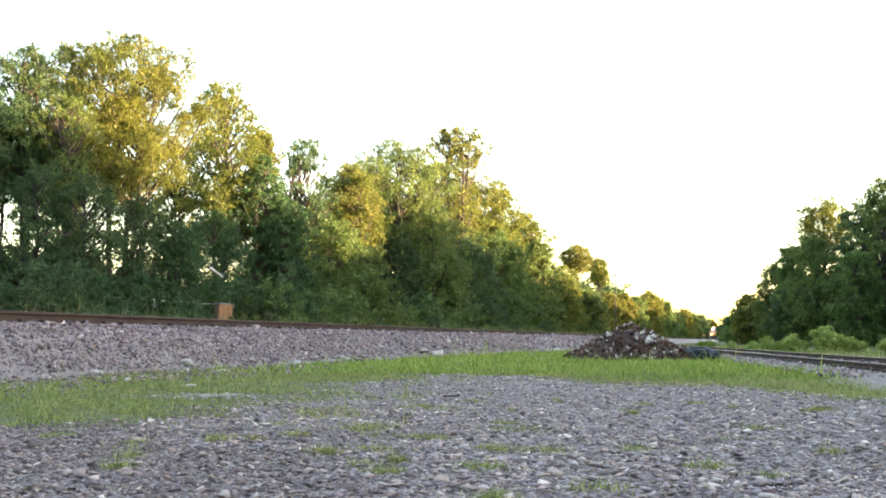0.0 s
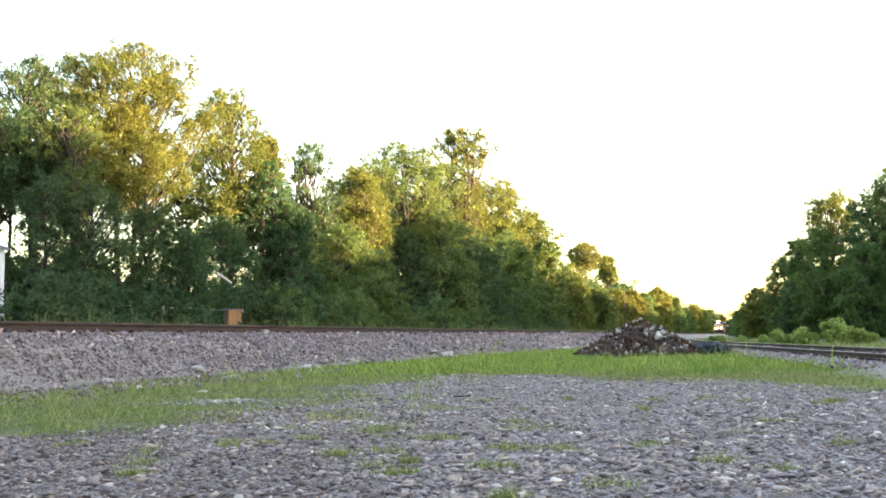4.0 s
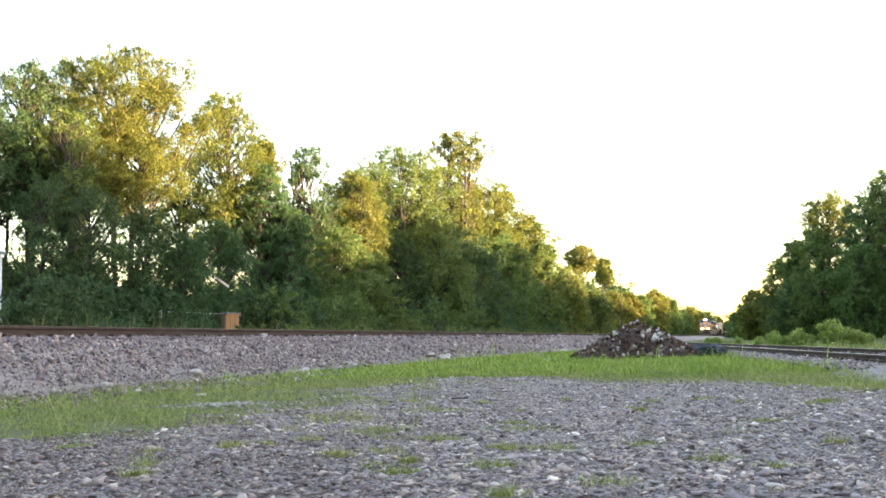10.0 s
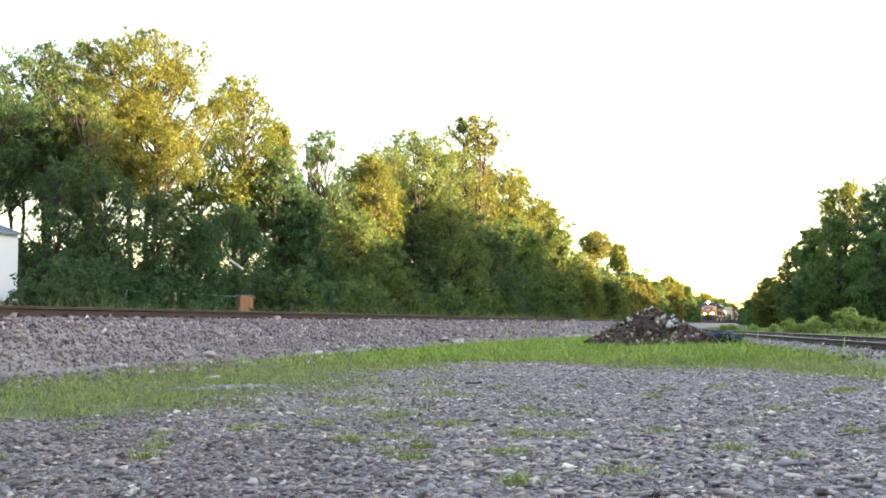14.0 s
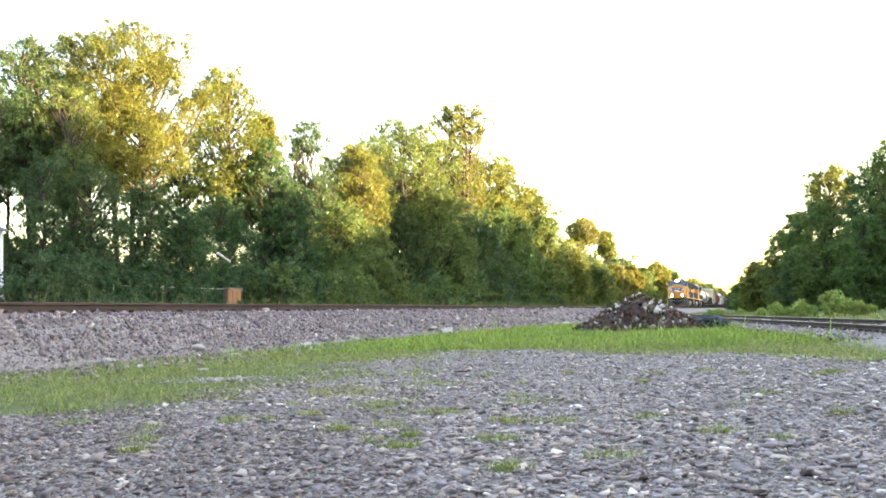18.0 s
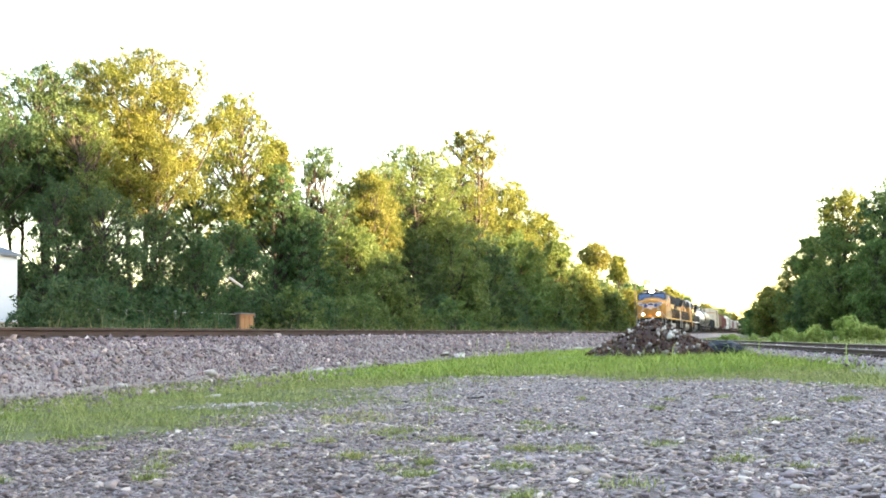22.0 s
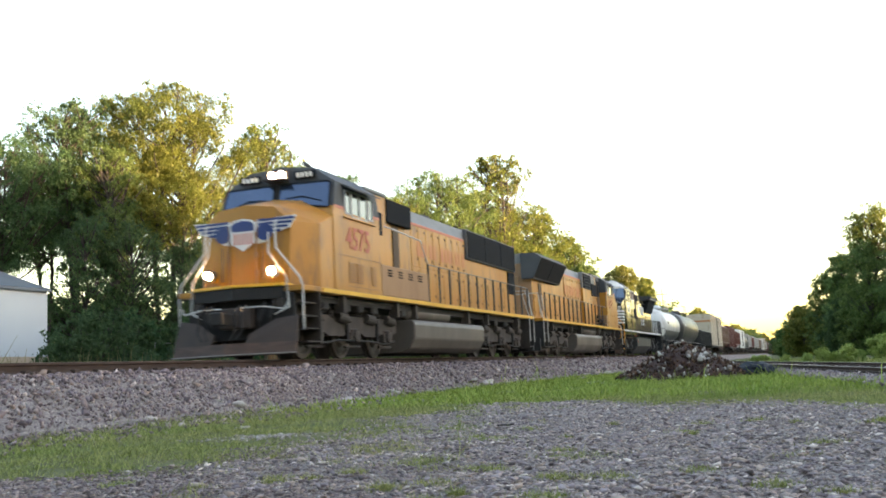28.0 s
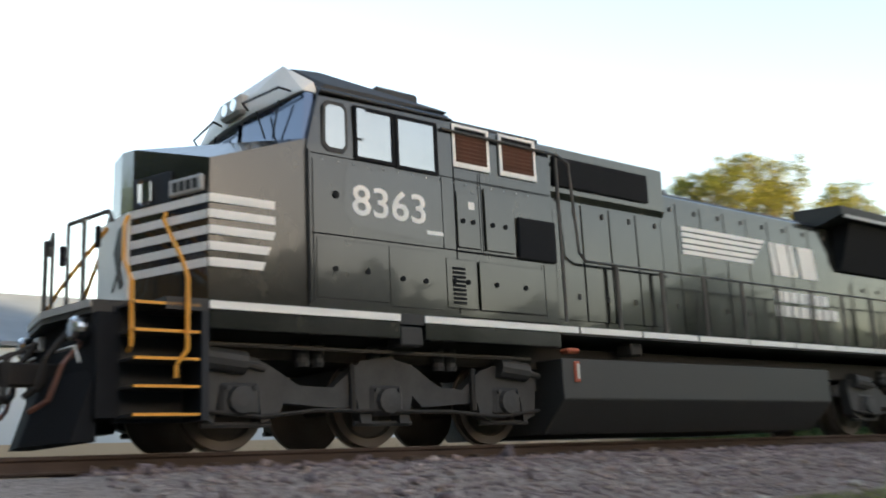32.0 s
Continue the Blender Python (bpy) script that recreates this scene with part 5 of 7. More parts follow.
def yellow_locomotive(label, number, flared, turn):
    t = empty("locomotive", label, "locomotive")
    L = 22.05
    # frame and walkway
    part("underframe", boxes((-1.0, 1.0, 1.2, L - 1.2, 1.05, 1.42), (-1.3, 1.3, 2.0, 20.0, 1.25, 1.42)), M["under"], t, "black steel underframe")
    part("walkway", boxes((-1.52, 1.52, 0.95, L - 0.75, 1.44, 1.56), bevel=0.01), M["yellow"], t, "worn yellow walkway edge")
    for s in (-1, 1):
        xi, xo = sorted((1.52 * s, 1.535 * s))
        part("sill_stripe", boxes((xi, xo, 1.95, L - 0.8, 1.45, 1.54)), M["yellow_edge"], t, "bright yellow stripe along the sill")
    # nose
    nose = mirror([(0.0, 1.18, 1.56), (1.05, 1.25, 1.56), (1.5, 1.92, 1.56), (1.5, 2.65, 1.56), (0.0, 1.27, 3.44), (0.7, 1.3, 3.36), (1.1, 1.33, 3.0), (1.5, 1.95, 2.98), (1.5, 2.65, 3.25), (0.7, 2.65, 3.68), (0.0, 2.65, 3.76)])
    n = part("nose", hull(nose), M["yellow"], t, "broad yellow safety-cab nose")
    bm = boxes((-0.36, -0.345, 1.17, 1.2, 1.6, 3.0), (0.30, 0.315, 1.17, 1.2, 1.6, 3.0), (-0.36, 0.315, 1.17, 1.2, 2.99, 3.005))
    for z in (1.9, 2.3, 2.75):
        box(bm, 0.29, 0.36, 1.15, 1.19, z - 0.06, z + 0.06)
    part("nose_door_edge", bm, M["dusty"], n)
    # emblem on the nose: a shield between two wings, as plain shapes
    sh = [(-0.30, 2.98), (-0.2, 3.06), (0, 3.09), (0.2, 3.06), (0.30, 2.98), (0.26, 2.6), (0.0, 2.44), (-0.26, 2.6)]
    e = part("emblem", prism([(1.12 * a, 2.77 + 1.1 * (b - 2.77)) for a, b in sh], "y", 1.165, 1.19), M["white"], n, "winged shield emblem in blue, white and red")
    part("emblem_field", prism([(-0.28, 2.84), (-0.28, 2.98), (-0.2, 3.05), (0, 3.08), (0.2, 3.05), (0.28, 2.98), (0.28, 2.84)], "y", 1.158, 1.18), M["navy"], e, "blue upper field")
    for k in range(5):
        part("emblem_bar", boxes((-0.22 + 0.10 * k, -0.17 + 0.10 * k, 1.158, 1.18, 2.55, 2.80)), M["red_paint"], e, "thin red bar")
    for s in (-1, 1):
        wing = part("wing", prism([(s * 0.34, 2.55), (s * 0.34, 3.08), (s * 1.28, 3.12), (s * 1.12, 2.86), (s * 0.62, 2.74), (s * 0.52, 2.58)], "y", 1.2, 1.232), M["white"], n, "white-edged wing of the emblem")
        wing.matrix_basis = pose(0, 0, 0) @ Matrix.Translation((s * 0.34, 1.2, 0)) @ pose(0, 0, 0, 0, 0, s * 3.5) @ Matrix.Translation((-s * 0.34, -1.2, 0))
        for k, w in enumerate((0.86, 0.80, 0.70, 0.52)):
            a, b = sorted((s * 0.37, s * (0.37 + w)))
            part("feather", boxes((a, b, 1.192, 1.222, 3.035 - 0.085 * k, 3.093 - 0.085 * k)), M["navy"], wing, "blue feather bar")
        part("feather", lathe([(1.18, 0.19), (1.215, 0.19)], "y", (s * 0.52, 0, 2.80), None, 14), M["navy"], wing, "blue shoulder of the wing")
    # cab
    cab = part("cab", hull(mirror([(1.52, 2.62, 1.56), (1.52, 2.62, 3.27), (1.5, 2.7, 3.5), (1.52, 5.42, 1.56), (1.5, 5.42, 3.5)])), M["yellow"], t, "yellow crew cab")
    part("cab_roof", hull(mirror([(1.505, 2.71, 3.5), (1.44, 2.96, 4.12), (0.85, 3.02, 4.52), (0.0, 3.04, 4.6), (1.505, 5.43, 3.5), (1.44, 5.43, 4.12), (0.85, 5.43, 4.52), (0.0, 5.43, 4.6)])), M["grey_roof"], t, "grey cab roof with sloping edges")
    for s in (-1, 1):
        xi, xo = sorted((1.505 * s, 1.515 * s))
        for y0, y1 in ((2.72, 3.28), (5.02, 5.42)) if s > 0 else ((2.72, 3.36), (5.14, 5.42)):
            part("cab_stripe", boxes((xi, xo, y0, y1, 3.47, 3.53)), M["red_paint"], cab, "thin red dividing stripe")
        # windshield panes follow the slope of the cab front
        face = [(0.07, 2.735, 3.68), (1.40, 2.67, 3.47), (1.37, 2.885, 4.08), (1.30, 2.89, 4.13), (0.07, 2.87, 4.14)]
        w = part("windshield", hull([(x * s, y + d, z) for x, y, z in face for d in (0, 0.1)]), M["windshield"], t, "dark blue windshield pane")
        edge = [(x * s, y - 0.005, z) for x, y, z in face]
        part("windshield_frame", tube(edge + edge[:1], 0.022), M["grille"], w, "black rubber window frame")
        part("wiper", tube([(0.25 * s, 2.76, 3.78), (0.7 * s, 2.74, 3.80), (1.2 * s, 2.72, 3.64)], 0.014), M["grille"], w)
        windows(t, s, ((3.35, 3.62, 3.42, 3.92), (3.72, 4.12, 3.36, 3.92), (4.2, 4.62, 3.36, 3.92), (4.74, 4.95, 3.42, 3.9)) if s > 0 else ((3.42, 3.6, 3.4, 3.9), (3.85, 4.62, 3.38, 3.92), (4.76, 5.08, 3.36, 4.0)), M["window"] if turn else M["dark_pane"], M["light_grey"], 1.495)
        xi, xo = sorted((1.48 * s, 1.82 * s))
        part("sun_visor", prism([(1.46 * s, 4.06), (1.46 * s, 4.1), (1.74 * s, 3.97), (1.74 * s, 3.93)] if s > 0 else [(1.46 * s, 4.06), (1.46 * s, 4.1), (1.70 * s, 3.88), (1.68 * s, 3.86)], "y", 3.3 if s > 0 else 3.5, 5.0 if s > 0 else 4.78), M["grey_roof"], t, "grey visor above the side windows")
        xi, xo = sorted((1.5 * s, 1.56 * s))
        part("window_ledge", boxes((xi, xo, 3.2, 5.1, 3.27, 3.32), bevel=0.01), M["yellow"], t)
        lettering("road_number", number, 0.76 if s > 0 else 0.78, M["number_red"] if s > 0 else M["pink_red"], cab, 1.525 * s, 3.30 if s > 0 else 5.02, 2.56 if s > 0 else 2.6, s, 0.94 if s > 0 else 0.86, "faded red painted road number")
        # louvres under the cab window
        for (a, b) in ((3.40, 3.78), (3.88, 4.26), (4.75, 5.05)) if s > 0 else ():
            bm = bmesh.new()
            for k in range(9):
                xi, xo = sorted((1.52 * s, 1.54 * s))
                box(bm, xi, xo, a, b, 1.76 + 0.055 * k, 1.785 + 0.055 * k)
            part("louvre", bm, M["dusty"], cab, "dirty louvred vent")
        xi, xo = sorted((1.52 * s, 1.528 * s))
        part("side_seam", boxes((xi, xo, 2.75, 5.42, 2.37, 2.39), (xi, xo, 3.3, 5.2, 1.66, 1.675)), M["dusty"], cab)
    # roof lights and boards
    hb = part("headlight_housing", boxes((-0.3, 0.3, 2.83, 3.1, 4.22, 4.52), bevel=0.03), M["grey_roof"], t)
    # ledge added to keep the strong headlight glow off the nose
    part("lamp_hood", boxes((-0.29, 0.29, 2.58, 2.84, 4.24, 4.262)), M["grey_roof"], hb, "small ledge added under the headlight to block its downward light")
    for x in (-0.12, 0.12):
        part("headlight", lathe([(2.80, 0.075), (2.84, 0.09)], "y", (x, 0, 4.37), None, 16), M["lamp"] if not turn else M["dim_lamp"], hb, "glowing round headlight")
    for s in (-1, 1):
        nb = part("number_board", boxes((0.72 * s - 0.28, 0.72 * s + 0.28, 2.84, 2.9, 4.23, 4.42), bevel=0.015), M["grille"], t, "dark number board")
        for k in range(4):
            part("number_bar", boxes((0.72 * s - 0.2 + 0.11 * k, 0.72 * s - 0.13 + 0.11 * k, 2.832, 2.85, 4.27, 4.38)), M["white"], nb, "pale bar")
        dl = part("ditch_light_housing", lathe([(0.98, 0.14), (1.15, 0.13), (1.2, 0.08)], "y", (0.78 * s, 0, 1.9), None, 16), M["grey_roof"], t)
        part("ditch_light", lathe([(0.965, 0.075), (0.985, 0.088)], "y", (0.78 * s, 0, 1.9), None, 16), M["lamp"] if not turn else M["dim_lamp"], dl, "glowing ditch light")
    part("air_horn", tube([(0.3, 4.0, 4.62), (0.3, 4.0, 4.75), (0.3, 3.7, 4.8)], 0.05), M["grey_roof"], t)
    part("roof_unit", boxes((-0.6, 0.6, 3.9, 5.0, 4.5, 4.68), bevel=0.05), M["grey_roof"], t, "grey rooftop air conditioner")
    # body behind the cab
    part("cab_rear_recess", boxes((-1.1, 1.1, 5.4, 6.9, 1.56, 4.3)), M["yellow"], t)
    part("recess_roof", boxes((-1.14, 1.14, 5.42, 6.9, 4.3, 4.42), bevel=0.03), M["hood_grey"], t)
    part("hood_end", boxes((-0.97, 0.97, 20.6, 20.66, 1.56, 3.95), bevel=0.01), M["dusty"], t, "dirty brown hood end")
    part("end_door", boxes((-0.4, 0.4, 20.66, 20.7, 1.7, 3.4), bevel=0.02), M["dusty"], t)
    part("equipment_hood", hull(mirror([(1.0, 6.8, 1.56), (1.0, 9.0, 1.56), (1.0, 6.8, 4.1), (0.8, 6.8, 4.42), (1.0, 9.0, 4.1), (0.8, 9.0, 4.42)])), M["yellow"], t, "yellow equipment hood")
    part("engine_hood", hull(mirror([(0.95, 9.0, 1.56), (0.95, 20.6, 1.56), (0.95, 9.0, 3.95), (0.95, 20.6, 3.95)])), M["yellow"], t, "long yellow engine hood")
    part("hood_top", hull(mirror([(0.96, 6.82, 3.95), (0.96, 20.62, 3.95), (0.7, 6.82, 4.38), (0.7, 20.62, 4.38)])), M["hood_grey"], t, "grey hood top")
    for y, w in ((9.8, 0.5), (11.6, 0.65), (13.0, 0.4), (15.5, 0.75), (17.3, 0.75), (19.0, 0.75)):
        part("roof_fan", lathe([(4.36, w), (4.47, w), (4.48, w * 0.9)], "z", (0, y, 0), None, 20), M["grey_roof"], t, "grey round roof fan")
    for s in (-1, 1):
        def out(x, d, y0, y1, z0, z1, bevel=0.0):
            a, b = sorted((x * s, (x + d) * s))
            return boxes((a, b, y0, y1, z0, z1), bevel=bevel)
        part("red_stripe", out(0.955, 0.012, 9.0, 14.2, 3.88, 3.95), M["red_paint"], t, "thin red stripe under the hood top")
        if s > 0:
            part("dark_grille", out(1.0, 0.14, 6.9, 8.75, 3.66, 4.30, 0.02), M["grille"], t, "black air intake grille")
            part("side_grille", out(1.1, 0.12, 5.55, 6.35, 3.22, 3.82, 0.02), M["grille"], t, "small black grille behind the cab")
        else:
            part("equipment_side", out(0.9, 0.2, 6.4, 10.1, 1.56, 3.5, 0.01), M["yellow"], t, "yellow side of the equipment hood")
            part("equipment_upper", out(0.9, 0.2, 6.4, 10.1, 3.5, 4.34, 0.01), M["hood_grey"], t, "grey upper side of the equipment hood")
            part("dark_grille", out(1.1, 0.06, 8.05, 10.0, 3.48, 4.27, 0.02), M["grille"], t, "black air intake grille")
            part("side_grille", out(1.1, 0.05, 6.42, 7.85, 3.2, 3.86, 0.02), M["grille"], t, "small black grille behind the cab")
            for z in (3.5, 3.66, 3.82, 3.98, 4.14):
                part("grille_bar", out(1.16, 0.008, 8.1, 9.95, z, z + 0.02), M["grey_roof"], t)
            for y, z in ((7.55, 2.95), (8.3, 2.3), (9.2, 2.3), (7.2, 4.05), (7.6, 4.08), (6.8, 4.02), (9.5, 1.9), (8.6, 2.9)):
                part("hatch_latch", out(1.1, 0.015, y, y + 0.1, z, z + 0.08), M["light_grey"], t)
            for y0, y1, z0, z1 in ((6.6, 7.5, 1.7, 3.0), (8.3, 9.1, 1.7, 2.7), (9.2, 10.0, 1.7, 2.7)):
                part("access_door", out(1.1, 0.018, y0, y1, z0, z1, 0.006), M["yellow"], t)
        if s > 0:
            part("cabinet", out(1.0, 0.5, 5.5, 9.0, 1.56, 2.36, 0.02), M["dusty"], t, "dust-brown low cabinet on the walkway")
            for i in range(4):
                part("cabinet_vent", boxes(*((1.5, 1.515, 5.9 + 0.75 * i, 6.2 + 0.75 * i, 2.08 + 0.07 * k, 2.11 + 0.07 * k) for k in range(3))), M["grille"], t)
        if s < 0:
            # the recess shadow is painted: the door takes the darkened brown
            part("recess_door", out(1.1, 0.03, 5.48, 6.3, 2.0, 4.1, 0.01), M["doorway"], t, "brown door behind the cab with the recess shadow put into its colour")
            part("recess_upper", out(1.1, 0.012, 5.42, 6.4, 3.52, 4.3), M["grey_roof"], t, "grey upper side behind the cab")
            part("door_window", out(1.13, 0.015, 5.6, 6.25, 3.25, 4.1, 0.02), M["grille"], t, "dark door window")
            for k in range(3):
                part("recess_step", out(1.1, 0.40 - 0.12 * k, 5.9, 6.8, 1.70 + 0.22 * k, 1.74 + 0.22 * k), M["truck"], t, "dark step behind the cab")
                part("step_riser", out(1.1, 0.30 - 0.12 * k, 5.9, 6.8, 1.56 + 0.22 * k, 1.70 + 0.22 * k), M["grille"], t)
            part("grab_rail", tube([(1.48 * s, 9.05, 2.64), (1.48 * s, 5.75, 2.64), (1.5 * s, 5.5, 3.3)], 0.018), M["rail_grey"], t, "grey handrail bent up at the cab")
            for y in (6.95, 8.0):
                part("railing_post", rod((1.48 * s, y, 1.56), (1.48 * s, y, 2.64), 0.027, None, 6), M["dark_pipe"], t)
            part("step_side", out(1.1, 0.42, 5.55, 5.88, 1.56, 2.2, 0.01), M["dusty"], t)
            for y, z in ((3.1, 2.15), (3.9, 2.15), (4.5, 2.2), (5.2, 2.15), (3.2, 1.8), (5.1, 1.75)):
                part("bolt_cover", out(1.52, 0.012, y, y + 0.07, z, z + 0.1), M["dusty"], t)
            part("side_ledge", out(1.52, 0.03, 2.75, 5.42, 2.36, 2.40), M["yellow"], t)
            part("roof_rail", tube([(1.3 * s, 3.0, 4.3), (1.3 * s, 5.4, 4.32)], 0.025), M["grey_roof"], t)
        if s > 0:
            part("cab_side_door", out(1.1, 0.03, 5.5, 6.1, 2.36, 3.2), M["yellow"], t)
        if s > 0:
            part("dark_doorway", out(1.0, 0.03, 7.55, 8.0, 2.36, 3.62), M["doorway"], t, "brown doorway with its shadow put into the colour")
        hood_doors(t, s, 0.955, 9.1, 20.4, 16, 1.66, 2.62, M["yellow"])
        hood_doors(t, s, 0.955, 9.1, 14.2, 8, 2.66, 3.84, M["yellow"])
        # maker's name as a row of plain red blocks
        for i, w in enumerate((0.28, 0.28, 0.10, 0.30, 0.28, 0, 0.26, 0.28, 0.28, 0.10, 0.24, 0.10, 0.28)):
            if w:
                part("name_block", out(0.98, 0.006, 9.55 + 0.36 * i, 9.55 + 0.36 * i + w, 2.98, 3.42), M["faded_red"], t, "faded red block of painted lettering")
        if flared and s < 0:
            for y, z, a in ((10.25, 2.92, 0.42), (11.35, 3.0, 0.36), (12.05, 2.86, 0.5), (13.15, 2.98, 0.4), (13.75, 2.84, 0.3)):
                part("peeled_patch", prism([(y, z), (y + 0.05, z - 0.03), (y + 0.085, z + 0.06), (y + 0.07, z + a), (y + 0.03, z + a + 0.05), (y - 0.012, z + 0.7 * a)], "x", *sorted((0.975 * s, 0.988 * s))), M["peeled"], t, "pale strip of peeled paint")
        if flared:
            part("radiator", hull([(x * s, y, z) for y in (15.9, 20.9) for x, z in ((0.95, 3.26), (1.12, 3.26), (1.52, 4.12), (1.25, 4.33), (0.6, 4.36), (0.6, 3.26))]), M["grey_roof"], t, "flared radiator housing")
            for y0, y1 in ((16.0, 18.45), (18.5, 20.85)):
                g = part("radiator_screen", hull([(x * s, y, z) for y in (y0, y1) for x, z in ((1.1, 3.3), (1.15, 3.3), (1.535, 4.08), (1.48, 4.08))]), M["grille"], t, "black slanted radiator screen")
            part("rear_doorway", out(0.955, 0.03, 18.92, 19.48, 1.95, 3.15), M["doorway"], t, "dark doorway in the hood side")
        else:
            part("radiator", out(0.9, 0.14, 14.3, 20.6, 3.3, 4.32, 0.02), M["grey_roof"], t)
            for k in range(3):
                part("radiator_screen", out(1.04, 0.03, 14.4 + 2.05 * k, 16.4 + 2.05 * k, 3.36, 4.26), M["grille"], t, "black radiator screen")
            part("side_grille", out(0.955, 0.06, 19.6, 20.5, 2.4, 3.25, 0.01), M["grille"], t)
        ys = [9.05 + 0.96 * i for i in range(13)]
        railing(t, 1.48 * s, ys, 1.56, 1.08, M["rail_grey"], M["dark_pipe"])
        if s > 0:
            part("handrail", tube([(1.48 * s, 9.05, 2.64), (1.4 * s, 8.75, 3.3), (1.3 * s, 7.2, 3.42), (1.25 * s, 6.4, 3.46)], 0.018), M["pipe"], t)
        # fuel tank and air reservoir
        part("air_reservoir", rod((1.12 * s, 7.9, 1.22), (1.12 * s, 11.4, 1.22), 0.19, None, 16), M["tank_grey"], t, "grey-brown air reservoir", True)
        for y in (3.2, 6.6, 8.0, 12.8, 15.0, 19.0):
            part("bracket", boxes((*sorted((1.2 * s, 1.45 * s)), y, y + 0.16, 1.05, 1.44)), M["truck"], t)
        for i in range(9):
            yy = (2.4, 3.6, 4.4, 5.3, 7.3, 14.9, 16.4, 17.7, 19.6)[i]
            part("hanging_gear", boxes((*sorted((0.95 * s, 1.3 * s)), yy, yy + 0.35, 1.08, 1.34), bevel=0.04), M["under"], t)
        part("pipe_run", tube([(1.3 * s, 2.2, 1.36), (1.3 * s, 7.4, 1.36)], 0.03), M["dark_pipe"], t)
    tank = [(-1.05, 0.12), (1.05, 0.12), (1.32, 0.24), (1.48, 0.5), (1.5, 0.9), (1.42, 1.02), (-1.42, 1.02), (-1.5, 0.9), (-1.48, 0.5), (-1.32, 0.24)]
    part("fuel_tank", prism(tank, "y", 7.75, 14.35, None, 0.03), M["tank_grey"], t, "long dusty grey-brown fuel tank")
    # ends
    part("pilot", boxes((-1.3, 1.3, 1.0, 1.08, 0.45, 1.42), bevel=0.01), M["under"], t, "black end sheet")
    part("draft_pocket", boxes((-0.38, 0.38, 0.72, 1.0, 0.68, 1.14), bevel=0.03), M["plow"], t, "coupler pocket")
    for s in (-1, 1):
        part("uncoupling_lever", tube([(0.25 * s, 0.6, 1.12), (0.75 * s, 0.62, 1.12), (1.22 * s, 0.7, 1.05), (1.3 * s, 0.72, 1.2)], 0.018), M["pipe"], t)
        part("hose_bundle", tube([(0.62 * s, 0.98, 1.3), (0.66 * s, 0.8, 1.1), (0.6 * s, 0.72, 0.85), (0.52 * s, 0.8, 0.72)], 0.04), M["under"], t)
        part("hose_bundle", tube([(0.85 * s, 0.98, 1.3), (0.9 * s, 0.78, 1.15), (0.86 * s, 0.72, 0.92), (0.8 * s, 0.85, 0.8)], 0.035), M["under"], t)
        part("socket_box", boxes((1.0 * s - 0.1, 1.0 * s + 0.1, 0.9, 1.0, 1.1, 1.3), bevel=0.02), M["truck"], t)
        part("front_stair_rail", tube([(0.86 * s, 1.16, 3.02), (0.86 * s, 1.05, 2.95), (0.88 * s, 1.02, 2.4), (1.46 * s, 0.98, 1.72), (1.52 * s, 0.98, 1.5), (1.52 * s, 0.98, 0.6)], 0.024), M["pipe"], t, "pale bent stair rail")
    part("plow_edge", tube([(-1.5, 0.6, 0.12), (0, 0.2, 0.12), (1.5, 0.6, 0.12)], 0.02), M["rail_grey"], t, "scraped bare lower edge")
    plow = part("snow_plow", hull(mirror([(0.0, 0.22, 0.1), (1.48, 0.62, 0.1), (1.48, 0.70, 0.36), (0.0, 0.34, 0.36), (1.48, 0.8, 0.1), (0, 0.5, 0.1)])), M["plow_rust"], t, "rust-brown plow blade with a worn lower edge")
    for s in (-1, 1):
        part("plow_wing", hull([(x * s, y, z) for x, y, z in ((0.42, 0.44, 0.36), (1.48, 0.70, 0.36), (1.44, 0.88, 0.92), (0.95, 0.82, 0.86), (0.42, 0.60, 0.55), (0.42, 0.52, 0.36), (1.48, 0.76, 0.36), (1.44, 0.93, 0.92), (0.42, 0.66, 0.55))]), M["plow"], plow, "dark upper wing of the plow")
    part("anticlimber", hull(mirror([(1.12, 0.86, 1.56), (0.0, 0.62, 1.56), (1.12, 0.86, 1.62), (0.0, 0.62, 1.62), (1.12, 1.3, 1.56), (1.12, 1.3, 1.62)])), M["yellow_edge"], t, "yellow edge of the front platform")
    part("anticlimber_base", hull(mirror([(1.08, 0.9, 1.3), (0.0, 0.66, 1.3), (1.1, 0.9, 1.55), (0.0, 0.66, 1.55), (1.08, 1.2, 1.3), (1.1, 1.2, 1.55)])), M["under"], t)
    part("rear_sheet", boxes((-1.5, 1.5, L - 0.95, L - 0.8, 0.4, 1.42), (-1.4, 1.4, L - 0.7, L - 0.5, 0.2, 0.7)), M["under"], t)
    coupler(t, 0.12, -1)
    coupler(t, L - 0.12, 1)
    corner_steps(t, 1.15, -1, M["pipe"], M["truck"], M["truck"], False)
    corner_steps(t, L - 0.85, 1, M["pipe"], M["truck"], M["truck"])
    for s in (-1, 1):
        part("nose_rail", tube([(0.72 * s, 1.0, 2.75), (0.75 * s, 0.92, 2.3), (1.15 * s, 0.95, 1.75), (1.2 * s, 0.95, 1.1), (0.9 * s, 0.85, 0.95)], 0.022), M["pipe"], t, "pale bent grab rail")
        part("rear_rail", tube([(0.35 * s, L - 0.85, 1.56), (0.35 * s, L - 0.85, 2.6), (1.35 * s, L - 0.85, 2.6), (1.45 * s, L - 0.85, 1.56)], 0.02), M["pipe"], t)
        part("nose_grab", tube([(0.5 * s, 1.15, 2.5), (0.5 * s, 1.1, 1.75)], 0.015), M["dark_pipe"], t)
    engine_truck(t, 4.40, M["truck"], turn, "low")
